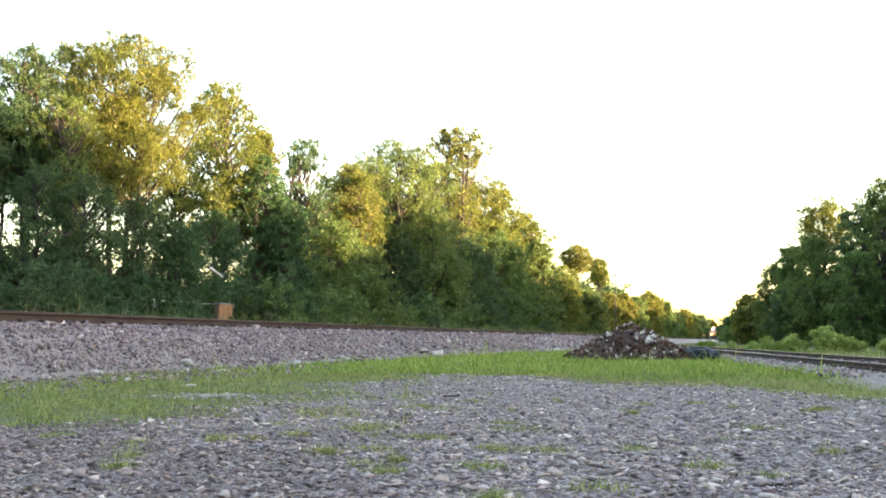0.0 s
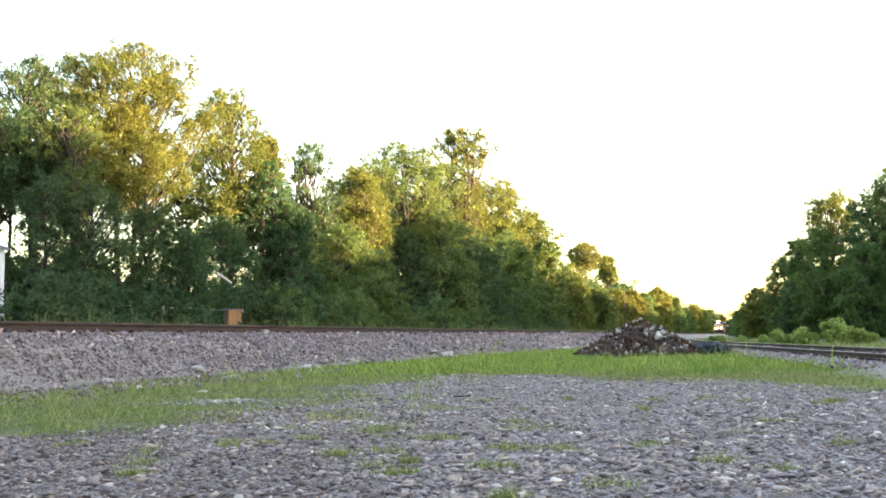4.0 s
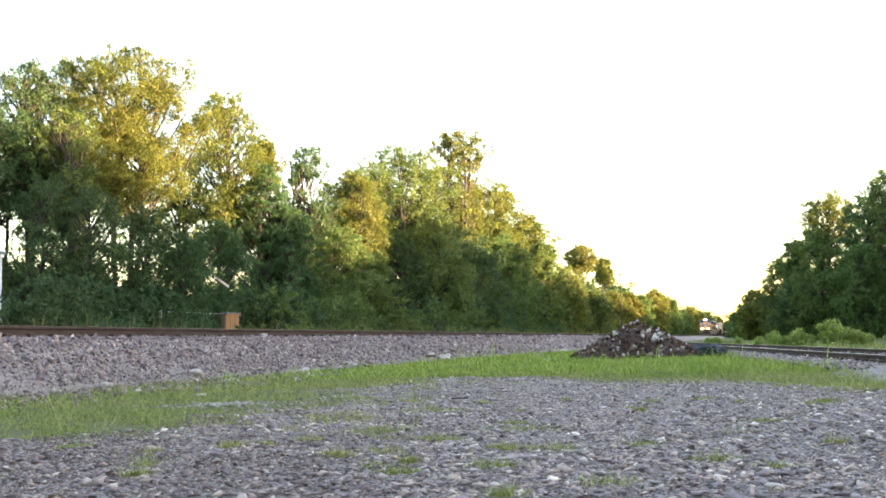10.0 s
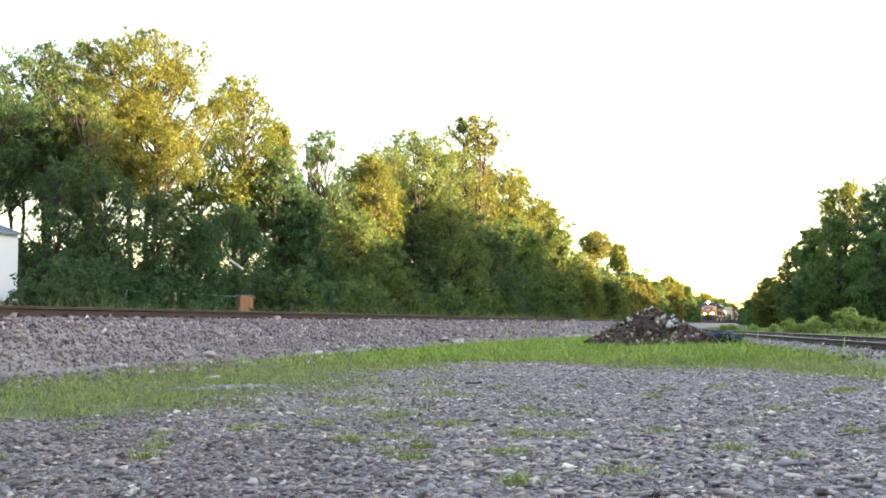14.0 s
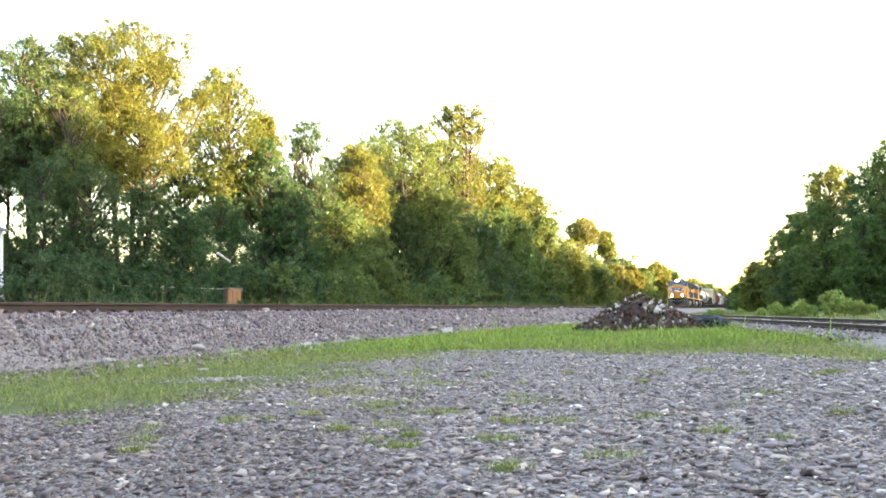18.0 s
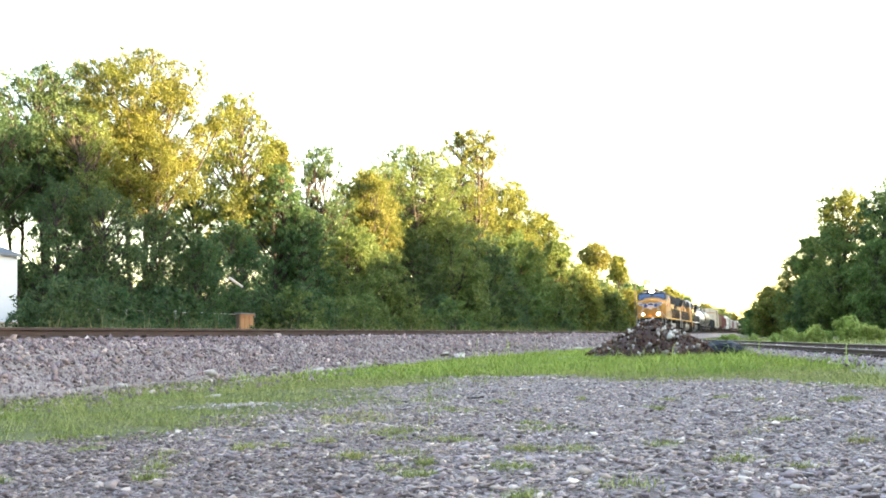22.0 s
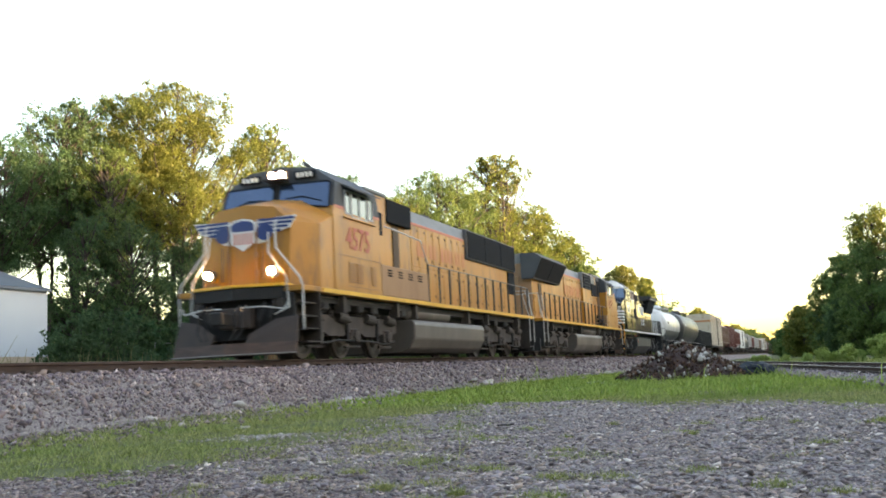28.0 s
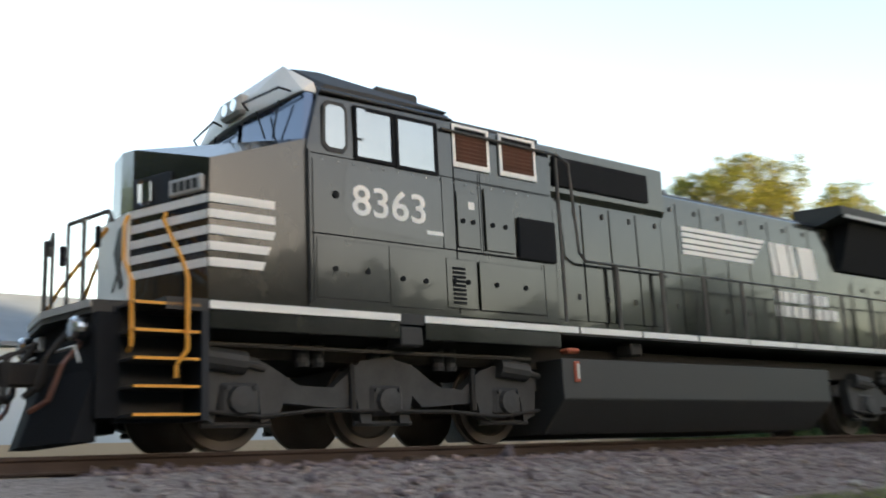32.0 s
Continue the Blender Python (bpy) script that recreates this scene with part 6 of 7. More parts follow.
    engine_truck(t, 17.66, M["truck"], turn, "low")
    return t


M["plow_rust"] = material("plow_rust", (0.12, 0.075, 0.055), (0.06, 0.045, 0.04), 0.75, scale=2.5, fine=22, spec=0.2, stretch=(1, 1, 3))
lead = yellow_locomotive("weathered yellow diesel locomotive with grey roof and glowing headlights", "4575", False, 0)
TRAIN.append((lead, 0.0, 0))
second = yellow_locomotive("weathered yellow diesel locomotive coupled tail first with flared radiators", "4727", True, 180)
TRAIN.append((second, 22.04 + 22.05, 180))


def black_locomotive():
    t = empty("locomotive", "glossy black diesel locomotive with white stripes and orange handrails", "locomotive")
    L = 21.5
    part("underframe", boxes((-1.0, 1.0, 1.2, L - 1.2, 1.0, 1.3)), M["under"], t, "black steel underframe")
    part("walkway", boxes((-1.5, 1.5, 1.3, L - 1.0, 1.42, 1.55)), M["matt_black"], t)
    for s in (-1, 1):
        for y0, y1 in ((1.78, 4.25), (4.62, 6.95)):
            xi, xo = sorted((1.36 * s, 1.52 * s))
            part("side_skirt", boxes((xi, xo, y0, y1, 1.24, 1.44), bevel=0.01), M["black"], t, "black skirt under the cab")
        for y0, y1 in ((1.78, 4.25), (4.62, 7.3), *((7.35 + 1.32 * k, 8.62 + 1.32 * k) for k in range(10))):
            xi, xo = sorted((1.5 * s, 1.524 * s))
            part("sill_stripe", boxes((xi, xo, y0, min(y1, L - 1.0), 1.45, 1.535)), M["white"], t, "white stripe along the sill")
    # nose and cab
    nose = part("nose", hull(mirror([(0.0, 1.38, 1.55), (0.3, 1.40, 1.55), (1.42, 1.80, 1.55), (0.0, 1.40, 3.50), (0.3, 1.42, 3.46), (1.42, 1.82, 3.13), (1.47, 3.05, 1.55), (1.47, 3.05, 3.55), (0.5, 3.05, 3.70), (0.0, 3.05, 3.72)])), M["black"], t, "black angular nose")
    for s in (-1, 1):
        for k in range(5):
            z = 1.92 + 0.177 * k
            m = part("nose_stripe", boxes((-0.5, 0.5, -0.006, 0.006, 0, 0.095)), M["white"], nose, "white nose stripe")
            m.matrix_basis = Matrix.Translation((0.86 * s, 1.604, z)) @ pose(0, 0, 0, 0, 0, 19.65 * s) @ Matrix.Diagonal((1.17, 1, 1, 1)) @ Matrix.Translation((0, -0.006, 0))
            end = 2.70 - 0.065 * (4 - k)
            xi, xo = sorted((1.43 * s, 1.452 * s))
            part("side_stripe", prism([(1.80, z), (end, z), (end + 0.04, z + 0.095), (1.80, z + 0.095)], "x", xi, xo), M["white"], nose, "white stripe along the nose side")
    part("nose_panel", boxes((-0.62, 0.30, 1.365, 1.40, 1.7, 2.72), bevel=0.01), M["white"], nose, "white panel with a dark shape on the nose")
    part("nose_mark", prism([(-0.12, 1.85), (0.02, 2.05), (-0.08, 2.3), (0.05, 2.55), (0.18, 2.6), (0.2, 2.4), (0.1, 2.1), (0.2, 1.9), (0.12, 1.85), (0.02, 2.0)], "y", 1.35, 1.37), M["matt_black"], nose, "dark plain mark")
    part("nose_door", boxes((-0.3, 0.3, -0.012, 0.012, 2.72, 3.08), bevel=0.01), M["blue_black"], nose).matrix_basis = pose(0.62, 1.512, 0, 0, 0, 19.65)
    nw = part("nose_window", boxes((-0.11, 0.11, -0.015, 0.015, -0.16, 0.16), bevel=0.05), M["window"], nose, "small rounded nose window")
    nw.matrix_basis = pose(0.55, 1.478, 2.9, 0, 0, 19.65)
    for s in (-1, 1):
        nb = part("number_board", boxes((-0.26, 0.26, -0.03, 0.02, -0.1, 0.1), bevel=0.02), M["light_grey"], nose, "pale number board with dark bars")
        nb.matrix_basis = pose(1.12 * s, 1.69, 2.86, 0, 0, 19.65 * s)
        for k in range(4):
            part("number_bar", boxes((-0.18 + 0.1 * k, -0.11 + 0.1 * k, -0.036, -0.02, -0.055, 0.055)), M["matt_black"], nb)
    cab = part("cab", hull(mirror([(1.5, 3.0, 1.55), (1.5, 3.0, 3.45), (1.48, 3.18, 4.10), (1.44, 3.2, 4.24), (1.5, 5.2, 1.55), (1.5, 5.2, 4.14), (1.44, 5.2, 4.24)])), M["black"], t, "glossy black crew cab")
    roof = part("cab_roof", hull(mirror([(1.44, 3.2, 4.16), (1.40, 3.1, 4.16), (1.45, 3.3, 4.28), (0.85, 3.2, 4.66), (0.5, 3.0, 4.36), (1.45, 5.2, 4.28), (0.8, 5.2, 4.52), (0.85, 3.6, 4.70)])), M["matt_black"], t, "black cab roof")
    part("brow", hull(mirror([(1.43, 3.0, 4.15), (1.43, 3.15, 4.28), (0.85, 3.08, 4.67), (0.45, 2.90, 4.40), (0.4, 2.88, 4.15), (1.43, 3.2, 4.15), (0.8, 3.25, 4.55)])), M["white"], t, "white brow above the windshield")
    for s in (-1, 1):
        w = part("windshield", hull([(x * s, y, z) for x, y, z in ((0.06, 2.90, 3.66), (1.44, 2.97, 3.53), (1.42, 3.03, 4.14), (0.06, 2.95, 4.16), (0.06, 3.1, 3.66), (1.44, 3.12, 3.53), (1.42, 3.15, 4.14), (0.06, 3.2, 4.16))]), M["windshield"], t, "dark blue windshield pane")
        part("wiper", tube([(0.55 * s, 2.87, 4.12), (0.75 * s, 2.87, 3.72)], 0.012), M["grille"], w)
        part("wiper", tube([(1.05 * s, 2.9, 4.12), (0.9 * s, 2.89, 3.68)], 0.012), M["grille"], w)
        part("brow_rail", tube([(0.35 * s, 2.86, 4.2), (0.4 * s, 2.76, 4.26), (1.15 * s, 2.84, 4.24), (1.25 * s, 2.95, 4.18)], 0.015), M["matt_black"], t)
        part("roof_grab", tube([(0.2 * s, 2.4, 3.52), (0.2 * s, 2.4, 3.62), (0.9 * s, 2.35, 3.50), (0.9 * s, 2.35, 3.40)], 0.014), M["matt_black"], t)
        q = part("quarter_window_frame", hull([(x * s, y, z) for x in (1.49, 1.515) for y, z in ((3.20, 3.50), (3.28, 3.42), (3.50, 3.42), (3.56, 3.50), (3.56, 3.98), (3.50, 4.05), (3.28, 4.05), (3.22, 3.98))]), M["matt_black"], t)
        part("pane", hull([(x * s, y, z) for x in (1.5, 1.522) for y, z in ((3.245, 3.52), (3.30, 3.47), (3.48, 3.47), (3.52, 3.52), (3.52, 3.95), (3.47, 4.0), (3.30, 4.0), (3.255, 3.95))]), M["window"], q, "rounded quarter window")
        windows(t, s, ((3.70, 4.22, 3.42, 4.02), (4.32, 4.90, 3.40, 4.02)), M["window"], M["grille"], 1.495)
        part("wind_deflector", boxes((*sorted((1.53 * s, 1.55 * s)), 3.68, 3.80, 3.64, 4.02)), M["window"], t)
        lettering("road_number", "8363", 0.52, M["white"], cab, 1.506 * s, 3.60 if s > 0 else 4.88, 2.70, s, 1.1, "white painted road number")
        part("repaint_patch", prism([(3.48, 2.72), (3.62, 2.56), (4.3, 2.5), (5.02, 2.46), (5.08, 2.9), (4.98, 3.28), (4.4, 3.33), (3.9, 3.26), (3.56, 3.3), (3.5, 3.05)], "x", *sorted((1.498 * s, 1.5035 * s))), M["fresh_black"], cab, "darker fresh paint behind the number")
        part("model_mark", boxes((*sorted((1.5 * s, 1.51 * s)), 4.72, 4.98, 2.57, 2.62)), M["white"], cab, "small white line of print")
        part("cab_seam", boxes((*sorted((1.5 * s, 1.508 * s)), 3.05, 6.9, 2.405, 2.42), (*sorted((1.5 * s, 1.508 * s)), 3.0, 3.02, 1.6, 3.4)), M["grille"], cab)
        for y0, y1, z0, z1 in ((5.19, 5.205, 1.6, 4.1), (5.64, 5.65, 2.42, 3.5), (3.05, 6.95, 3.365, 3.375), (6.72, 6.73, 1.62, 2.36), (4.98, 4.99, 2.42, 3.35), (3.06, 3.07, 1.62, 3.3)):
            part("panel_seam", boxes((*sorted((1.5 * s, 1.507 * s)), y0, y1, z0, z1)), M["grille"], cab)
        for k in range(16):
            part("rivet", boxes((*sorted((1.5 * s, 1.509 * s)), 3.2 + 0.22 * k, 3.215 + 0.22 * k, 3.30, 3.315)), M["light_grey"], cab)
        part("drip_edge", boxes((*sorted((1.44 * s, 1.53 * s)), 3.2, 5.2, 4.14, 4.17), bevel=0.006), M["matt_black"], cab)
        part("round_vent", lathe([(1.5 * s, 0.05), (1.515 * s, 0.045)], "x", (0, 3.38, 2.9), None, 12), M["grille"], cab)
        # equipment block behind the cab, full width
        a, b = sorted((1.48 * s, 1.51 * s))
        for y0, y1, z0, z1 in ((3.1, 4.1, 1.66, 2.36), (4.12, 4.9, 1.62, 2.36), (5.0, 5.5, 1.66, 2.3), (5.55, 6.7, 1.66, 2.3), (5.22, 5.6, 2.46, 3.2), (5.7, 6.2, 2.46, 3.3)):
            d = part("access_door", boxes((a, b, y0, y1, z0, z1), bevel=0.008), M["black"], t, "black access door")
            for y in (y0 + 0.25 * (y1 - y0), y0 + 0.7 * (y1 - y0)):
                part("latch", rod((1.51 * s, y, z0 + 0.35), (1.525 * s, y, z0 + 0.35), 0.035, None, 8), M["grille"], d)
        bm = bmesh.new()
        for k in range(9):
            box(bm, *sorted((1.51 * s, 1.525 * s)), 5.1, 5.3, 1.72 + 0.055 * k, 1.75 + 0.055 * k)
        part("vent", bm, M["grille"], t)
        part("side_screen", boxes((*sorted((1.48 * s, 1.53 * s)), 6.28, 6.98, 2.40, 2.98), bevel=0.015), M["grille"], t, "black square screen")
        part("white_mark", boxes((*sorted((1.5 * s, 1.512 * s)), 5.42, 5.52, 2.98, 3.08)), M["white"], t)
        for y0, y1 in ((5.2, 5.84), (6.02, 6.70)):
            f = part("louvre_frame", boxes((a, b, y0, y1, 3.53, 3.6), (a, b, y0, y0 + 0.05, 3.6, 4.1), (a, b, y1 - 0.05, y1, 3.6, 4.1), (a, b, y0, y1, 4.08, 4.12)), M["white"], t, "pale louvre frame")
            part("louvre_back", boxes((*sorted((1.44 * s, 1.484 * s)), y0, y1, 3.55, 4.1)), M["grille"], f)
            for k in range(7):
                sl = part("slat", boxes((-0.012, 0.012, y0 + 0.05, y1 - 0.05, -0.03, 0.03)), M["slat_brown"], f, "brown louvre slat" if k == 0 else "")
                sl.matrix_basis = pose(1.495 * s, 0, 3.62 + 0.055 * k, 0, 35 * s)
    part("equipment_block", boxes((-1.48, 1.48, 5.2, 7.0, 1.55, 4.12), bevel=0.02), M["black"], t, "black equipment block behind the cab")
    part("block_top", boxes((-1.4, 1.4, 5.2, 6.9, 4.12, 4.22), bevel=0.03), M["matt_black"], t)
    part("lower_hood", boxes((-1.33, 1.33, 7.0, 9.6, 1.55, 3.44), bevel=0.02), M["black"], t, "black hood under the intake screen")
    part("screen_hood", hull(mirror([(1.33, 7.0, 3.40), (1.33, 9.6, 3.40), (1.36, 7.0, 3.50), (1.36, 9.6, 3.50), (1.38, 7.0, 4.16), (1.38, 9.6, 4.16), (1.1, 7.0, 4.24), (1.1, 9.6, 4.24)])), M["black"], t, "raised hood behind the cab")
    part("engine_hood", boxes((-0.98, 0.98, 9.6, 18.7, 1.55, 3.95), bevel=0.04), M["black"], t, "long glossy black engine hood")
    part("hood_top", hull(mirror([(0.97, 9.6, 3.9), (0.97, 18.7, 3.9), (0.75, 9.6, 4.06), (0.75, 18.7, 4.06)])), M["matt_black"], t)
    for s in (-1, 1):
        part("big_screen", boxes((*sorted((1.36 * s, 1.41 * s)), 7.15, 9.2, 3.58, 4.02), bevel=0.01), M["grille"], t, "wide black intake screen")
        hood_doors(t, s, 0.98, 9.7, 14.9, 8, 1.66, 3.82, M["black"])
        hood_doors(t, s, 0.98, 15.6, 18.4, 5, 1.66, 2.9, M["black"])
        hood_doors(t, s, 1.33, 7.1, 9.5, 4, 1.66, 3.36, M["black"])
        # plain shapes in place of the company mark and name
        for k in range(5):
            part("mark_bar", prism([(10.45, 2.98 + 0.1 * k), (12.35 + 0.1 * k, 2.98 + 0.1 * k), (12.42 + 0.1 * k, 3.05 + 0.1 * k), (10.45, 3.05 + 0.1 * k)], "x", *sorted((1.005 * s, 1.018 * s))), M["white"], t, "white bar of the painted mark")
        for k, w in enumerate((0.14, 0.36, 0.14, 0.5)):
            y = 13.0 + (0, 0.2, 0.62, 0.9)[k]
            part("mark_block", prism([(y, 2.84), (y + w, 2.84), (y + w - 0.08, 3.44), (y - 0.08, 3.44)], "x", *sorted((1.005 * s, 1.018 * s))), M["white"], t, "white block of the painted mark")
        for row, widths in ((2.36, (0.2, 0.2, 0.2, 0.18, 0.22, 0.16, 0.2)), (2.10, (0.2, 0.2, 0.2, 0.2, 0.2, 0.18, 0.2, 0.2))):
            y = 12.95
            for w in widths:
                part("name_block", boxes((*sorted((1.005 * s, 1.016 * s)), y, y + w, row, row + 0.2)), M["white"], t, "white block of painted lettering")
                y += w + 0.06
        # radiator wings
        part("radiator_wing", hull([(x * s, y, z) for y in (14.7, 18.9) for x, z in ((0.5, 3.98), (1.5, 4.08), (1.5, 4.24), (0.5, 4.34), (1.05, 3.95))]), M["matt_black"], t, "overhanging black radiator wing")
        part("wing_edge", boxes((*sorted((1.48 * s, 1.52 * s)), 14.8, 18.8, 4.02, 4.08)), M["light_grey"], t)
        part("radiator_screen", hull([(x * s, y, z) for y in (15.2, 18.6) for x, z in ((0.98, 3.1), (1.06, 3.1), (1.38, 4.0), (0.98, 4.0))]), M["grille"], t, "black slanted radiator screen")
        ys = [7.35] + [8.25 + 1.02 * k for k in range(11)]
        railing(t, 1.46 * s, ys[1:], 1.55, 0.95, M["dark_pipe"], M["dark_pipe"])
        part("handrail", tube([(1.53 * s, 5.0, 4.0), (1.53 * s, 7.1, 3.98), (1.5 * s, 7.35, 3.9), (1.5 * s, 7.45, 2.6), (1.47 * s, 7.6, 2.5), (1.46 * s, 8.25, 2.5)], 0.022), M["dark_pipe"], t, "black bent handrail")
        part("hand_pole", tube([(1.5 * s, 7.1, 1.6), (1.5 * s, 7.1, 4.0)], 0.025), M["dark_pipe"], t)
        part("pipe_run", tube([(1.25 * s, 1.9, 1.12), (1.25 * s, 6.6, 1.1)], 0.025), M["dark_pipe"], t)
        part("fuel_gauge", boxes((*sorted((1.5 * s, 1.525 * s)), 7.16, 7.27, 0.78, 1.06), bevel=0.01), M["number_red"], t, "red sight-glass bracket")
        part("sight_glass", boxes((*sorted((1.52 * s, 1.535 * s)), 7.2, 7.25, 0.82, 1.03)), M["pipe"], t)
        part("red_valve", boxes((*sorted((1.3 * s, 1.48 * s)), 7.1, 7.36, 1.18, 1.25), bevel=0.03), M["number_red"], t)
        part("hanging_box", boxes((*sorted((1.2 * s, 1.5 * s)), 4.26, 4.6, 1.16, 1.4), bevel=0.02), M["matt_black"], t)
        part("battery_box", boxes((*sorted((1.1 * s, 1.4 * s)), 8.5, 8.75, 1.2, 1.38), bevel=0.02), M["under"], t)
    part("fuel_tank", prism([(-1.05, 0.1), (1.05, 0.1), (1.5, 0.55), (1.5, 1.1), (-1.5, 1.1), (-1.5, 0.55)], "y", 6.95, 13.55, None, 0.015), M["tank_dark"], t, "long dark grey faceted fuel tank")
    for y in (9.5, 10.9):
        part("exhaust", lathe([(4.05, 0.3), (4.3, 0.26), (4.31, 0.15)], "z", (0.1, y, 0), None, 14), M["matt_black"], t)
    for y, x in ((3.95, 0.5), (4.5, 0.5)):
        part("antenna", lathe([(4.6, 0.05), (4.78, 0.05), (4.8, 0.02)], "z", (x, y, 0), None, 8), M["matt_black"], t)
    part("roof_hatch", boxes((0.2, 1.1, 4.3, 5.0, 4.45, 4.6), bevel=0.04), M["matt_black"], t)
    hl = part("headlight_housing", boxes((-0.27, 0.27, 2.78, 3.1, 4.2, 4.46), bevel=0.04), M["light_grey"], t, "twin headlight housing")
    for x in (-0.12, 0.12):
        part("headlight", lathe([(2.77, 0.08), (2.81, 0.10)], "y", (x, 0, 4.33), None, 14), M["chrome"], hl, "unlit chrome headlight")
    for s in (-1, 1):
        dl = part("ditch_light", lathe([(0.56, 0.09), (0.60, 0.13), (0.78, 0.11)], "y", (0.86 * s, 0, 1.27), None, 16), M["chrome"], t, "unlit chrome ditch light")
    # platform, ladders and ends
    part("front_platform", hull(mirror([(1.0, 0.72, 1.42), (0.0, 0.55, 1.42), (1.0, 0.72, 1.56), (0.0, 0.55, 1.56), (1.05, 1.6, 1.42), (1.05, 1.6, 1.56)])), M["matt_black"], t)
    part("platform_edge", hull(mirror([(1.0, 0.70, 1.48), (0.0, 0.53, 1.48), (1.0, 0.70, 1.56), (0.0, 0.53, 1.56), (1.0, 0.73, 1.48), (1.0, 0.73, 1.56)])), M["light_grey"], t)
    part("pilot", boxes((-1.1, 1.1, 0.75, 1.0, 0.35, 1.42)), M["grille"], t)
    for s in (-1, 1):
        part("jumper_socket", boxes((0.55 * s - 0.09, 0.55 * s + 0.09, 0.66, 0.76, 1.2, 1.36), bevel=0.02), M["light_grey"], t)
        part("jumper_cable", tube([(0.5 * s, 0.66, 1.28), (0.48 * s, 0.45, 1.0), (0.42 * s, 0.4, 0.7), (0.3 * s, 0.3, 0.62)], 0.035), M["under"], t)
        part("brake_hose", tube([(0.75 * s, 0.72, 1.15), (0.78 * s, 0.52, 0.9), (0.7 * s, 0.42, 0.55), (0.5 * s, 0.3, 0.45)], 0.028), M["slat_brown"], t)
        part("uncoupling_lever", tube([(0.2 * s, 0.55, 1.08), (0.9 * s, 0.6, 1.08), (1.05 * s, 0.6, 0.9)], 0.016), M["pipe"], t)
    part("snow_plow", hull(mirror([(0.0, 0.35, 0.12), (1.0, 0.55, 0.12), (1.0, 0.78, 0.85), (0.0, 0.6, 0.85), (1.0, 0.8, 0.12), (0, 0.85, 0.85)])), M["grille"], t, "dark steel plow")
    part("rear_sheet", boxes((-1.45, 1.45, L - 1.05, L - 0.95, 0.4, 1.42)), M["matt_black"], t)
    coupler(t, 0.1, -1)
    coupler(t, L - 0.1, 1)
    for s in (-1, 1):
        part("ladder_side", boxes((*sorted((1.0 * s, 1.04 * s)), 0.95, 1.75, 0.3, 1.5), (*sorted((1.04 * s, 1.5 * s)), 1.70, 1.78, 0.3, 1.55)), M["blue_black"], t)
        for k in range(5):
            st = part("step", boxes((*sorted((1.04 * s, 1.48 * s)), 0.98, 1.68, 0.34 + 0.28 * k, 0.37 + 0.28 * k)), M["matt_black"], t)
            part("step_edge", boxes((*sorted((1.48 * s, 1.5 * s)), 0.98, 1.68, 0.34 + 0.28 * k, 0.37 + 0.28 * k)), M["orange"], st, "orange step edge")
        part("orange_rail", tube([(0.30 * s, 1.36, 2.66), (0.36 * s, 1.3, 2.55), (1.0 * s, 1.05, 2.0), (1.40 * s, 0.98, 1.7), (1.42 * s, 0.98, 1.05), (1.3 * s, 1.0, 1.0)], 0.024), M["orange"], t, "orange bent handrail")
        part("orange_rail", tube([(0.86 * s, 1.57, 2.6), (0.92 * s, 1.52, 2.5), (1.45 * s, 1.5, 1.95), (1.54 * s, 1.52, 1.75), (1.54 * s, 1.52, 1.0), (1.50 * s, 1.42, 0.85), (1.50 * s, 1.42, 0.72)], 0.024), M["orange"], t, "orange bent handrail")
        part("front_rail", tube([(0.25 * s, 0.72, 1.56), (0.25 * s, 0.72, 2.5), (0.95 * s, 0.9, 2.52), (1.0 * s, 0.92, 2.4)], 0.025), M["dark_pipe"], t, "black platform railing")
        part("front_post", tube([(0.62 * s, 0.76, 1.56), (0.62 * s, 0.76, 2.5)], 0.03), M["dark_pipe"], t)
        part("mirror", boxes((*sorted((0.52 * s, 0.6 * s)), 0.9, 0.96, 2.2, 2.45), bevel=0.02), M["grille"], t)
        for k in range(6):
            part("rear_post", tube([(1.45 * s - 0.0 * k, 18.9 + 0.32 * k, 1.55), (1.45 * s, 18.9 + 0.32 * k, 2.55)], 0.018), M["dark_pipe"], t)
        part("rear_handrail", tube([(1.45 * s, 18.9, 2.55), (1.45 * s, 20.5, 2.55), (0.3 * s, 20.5, 2.55)], 0.018), M["light_grey"], t)
    corner_steps(t, L - 1.0, 1, M["dark_pipe"], M["matt_black"], M["matt_black"])
    engine_truck(t, 4.25, M["under2"], 0, "high")
    engine_truck(t, L - 4.25, M["under2"], 0, "high")
    return t


M["fresh_black"] = material("fresh_black", (0.006, 0.007, 0.008), (0.010, 0.011, 0.011), 0.17, scale=1.5, fine=16, spec=0.5, coat=0.7)
M["under2"] = material("dark_truck", (0.048, 0.047, 0.046), (0.028, 0.027, 0.027), 0.65, 0.1, scale=3, fine=30, bump=0.05)
TRAIN.append((black_locomotive(), 44.08, 0))


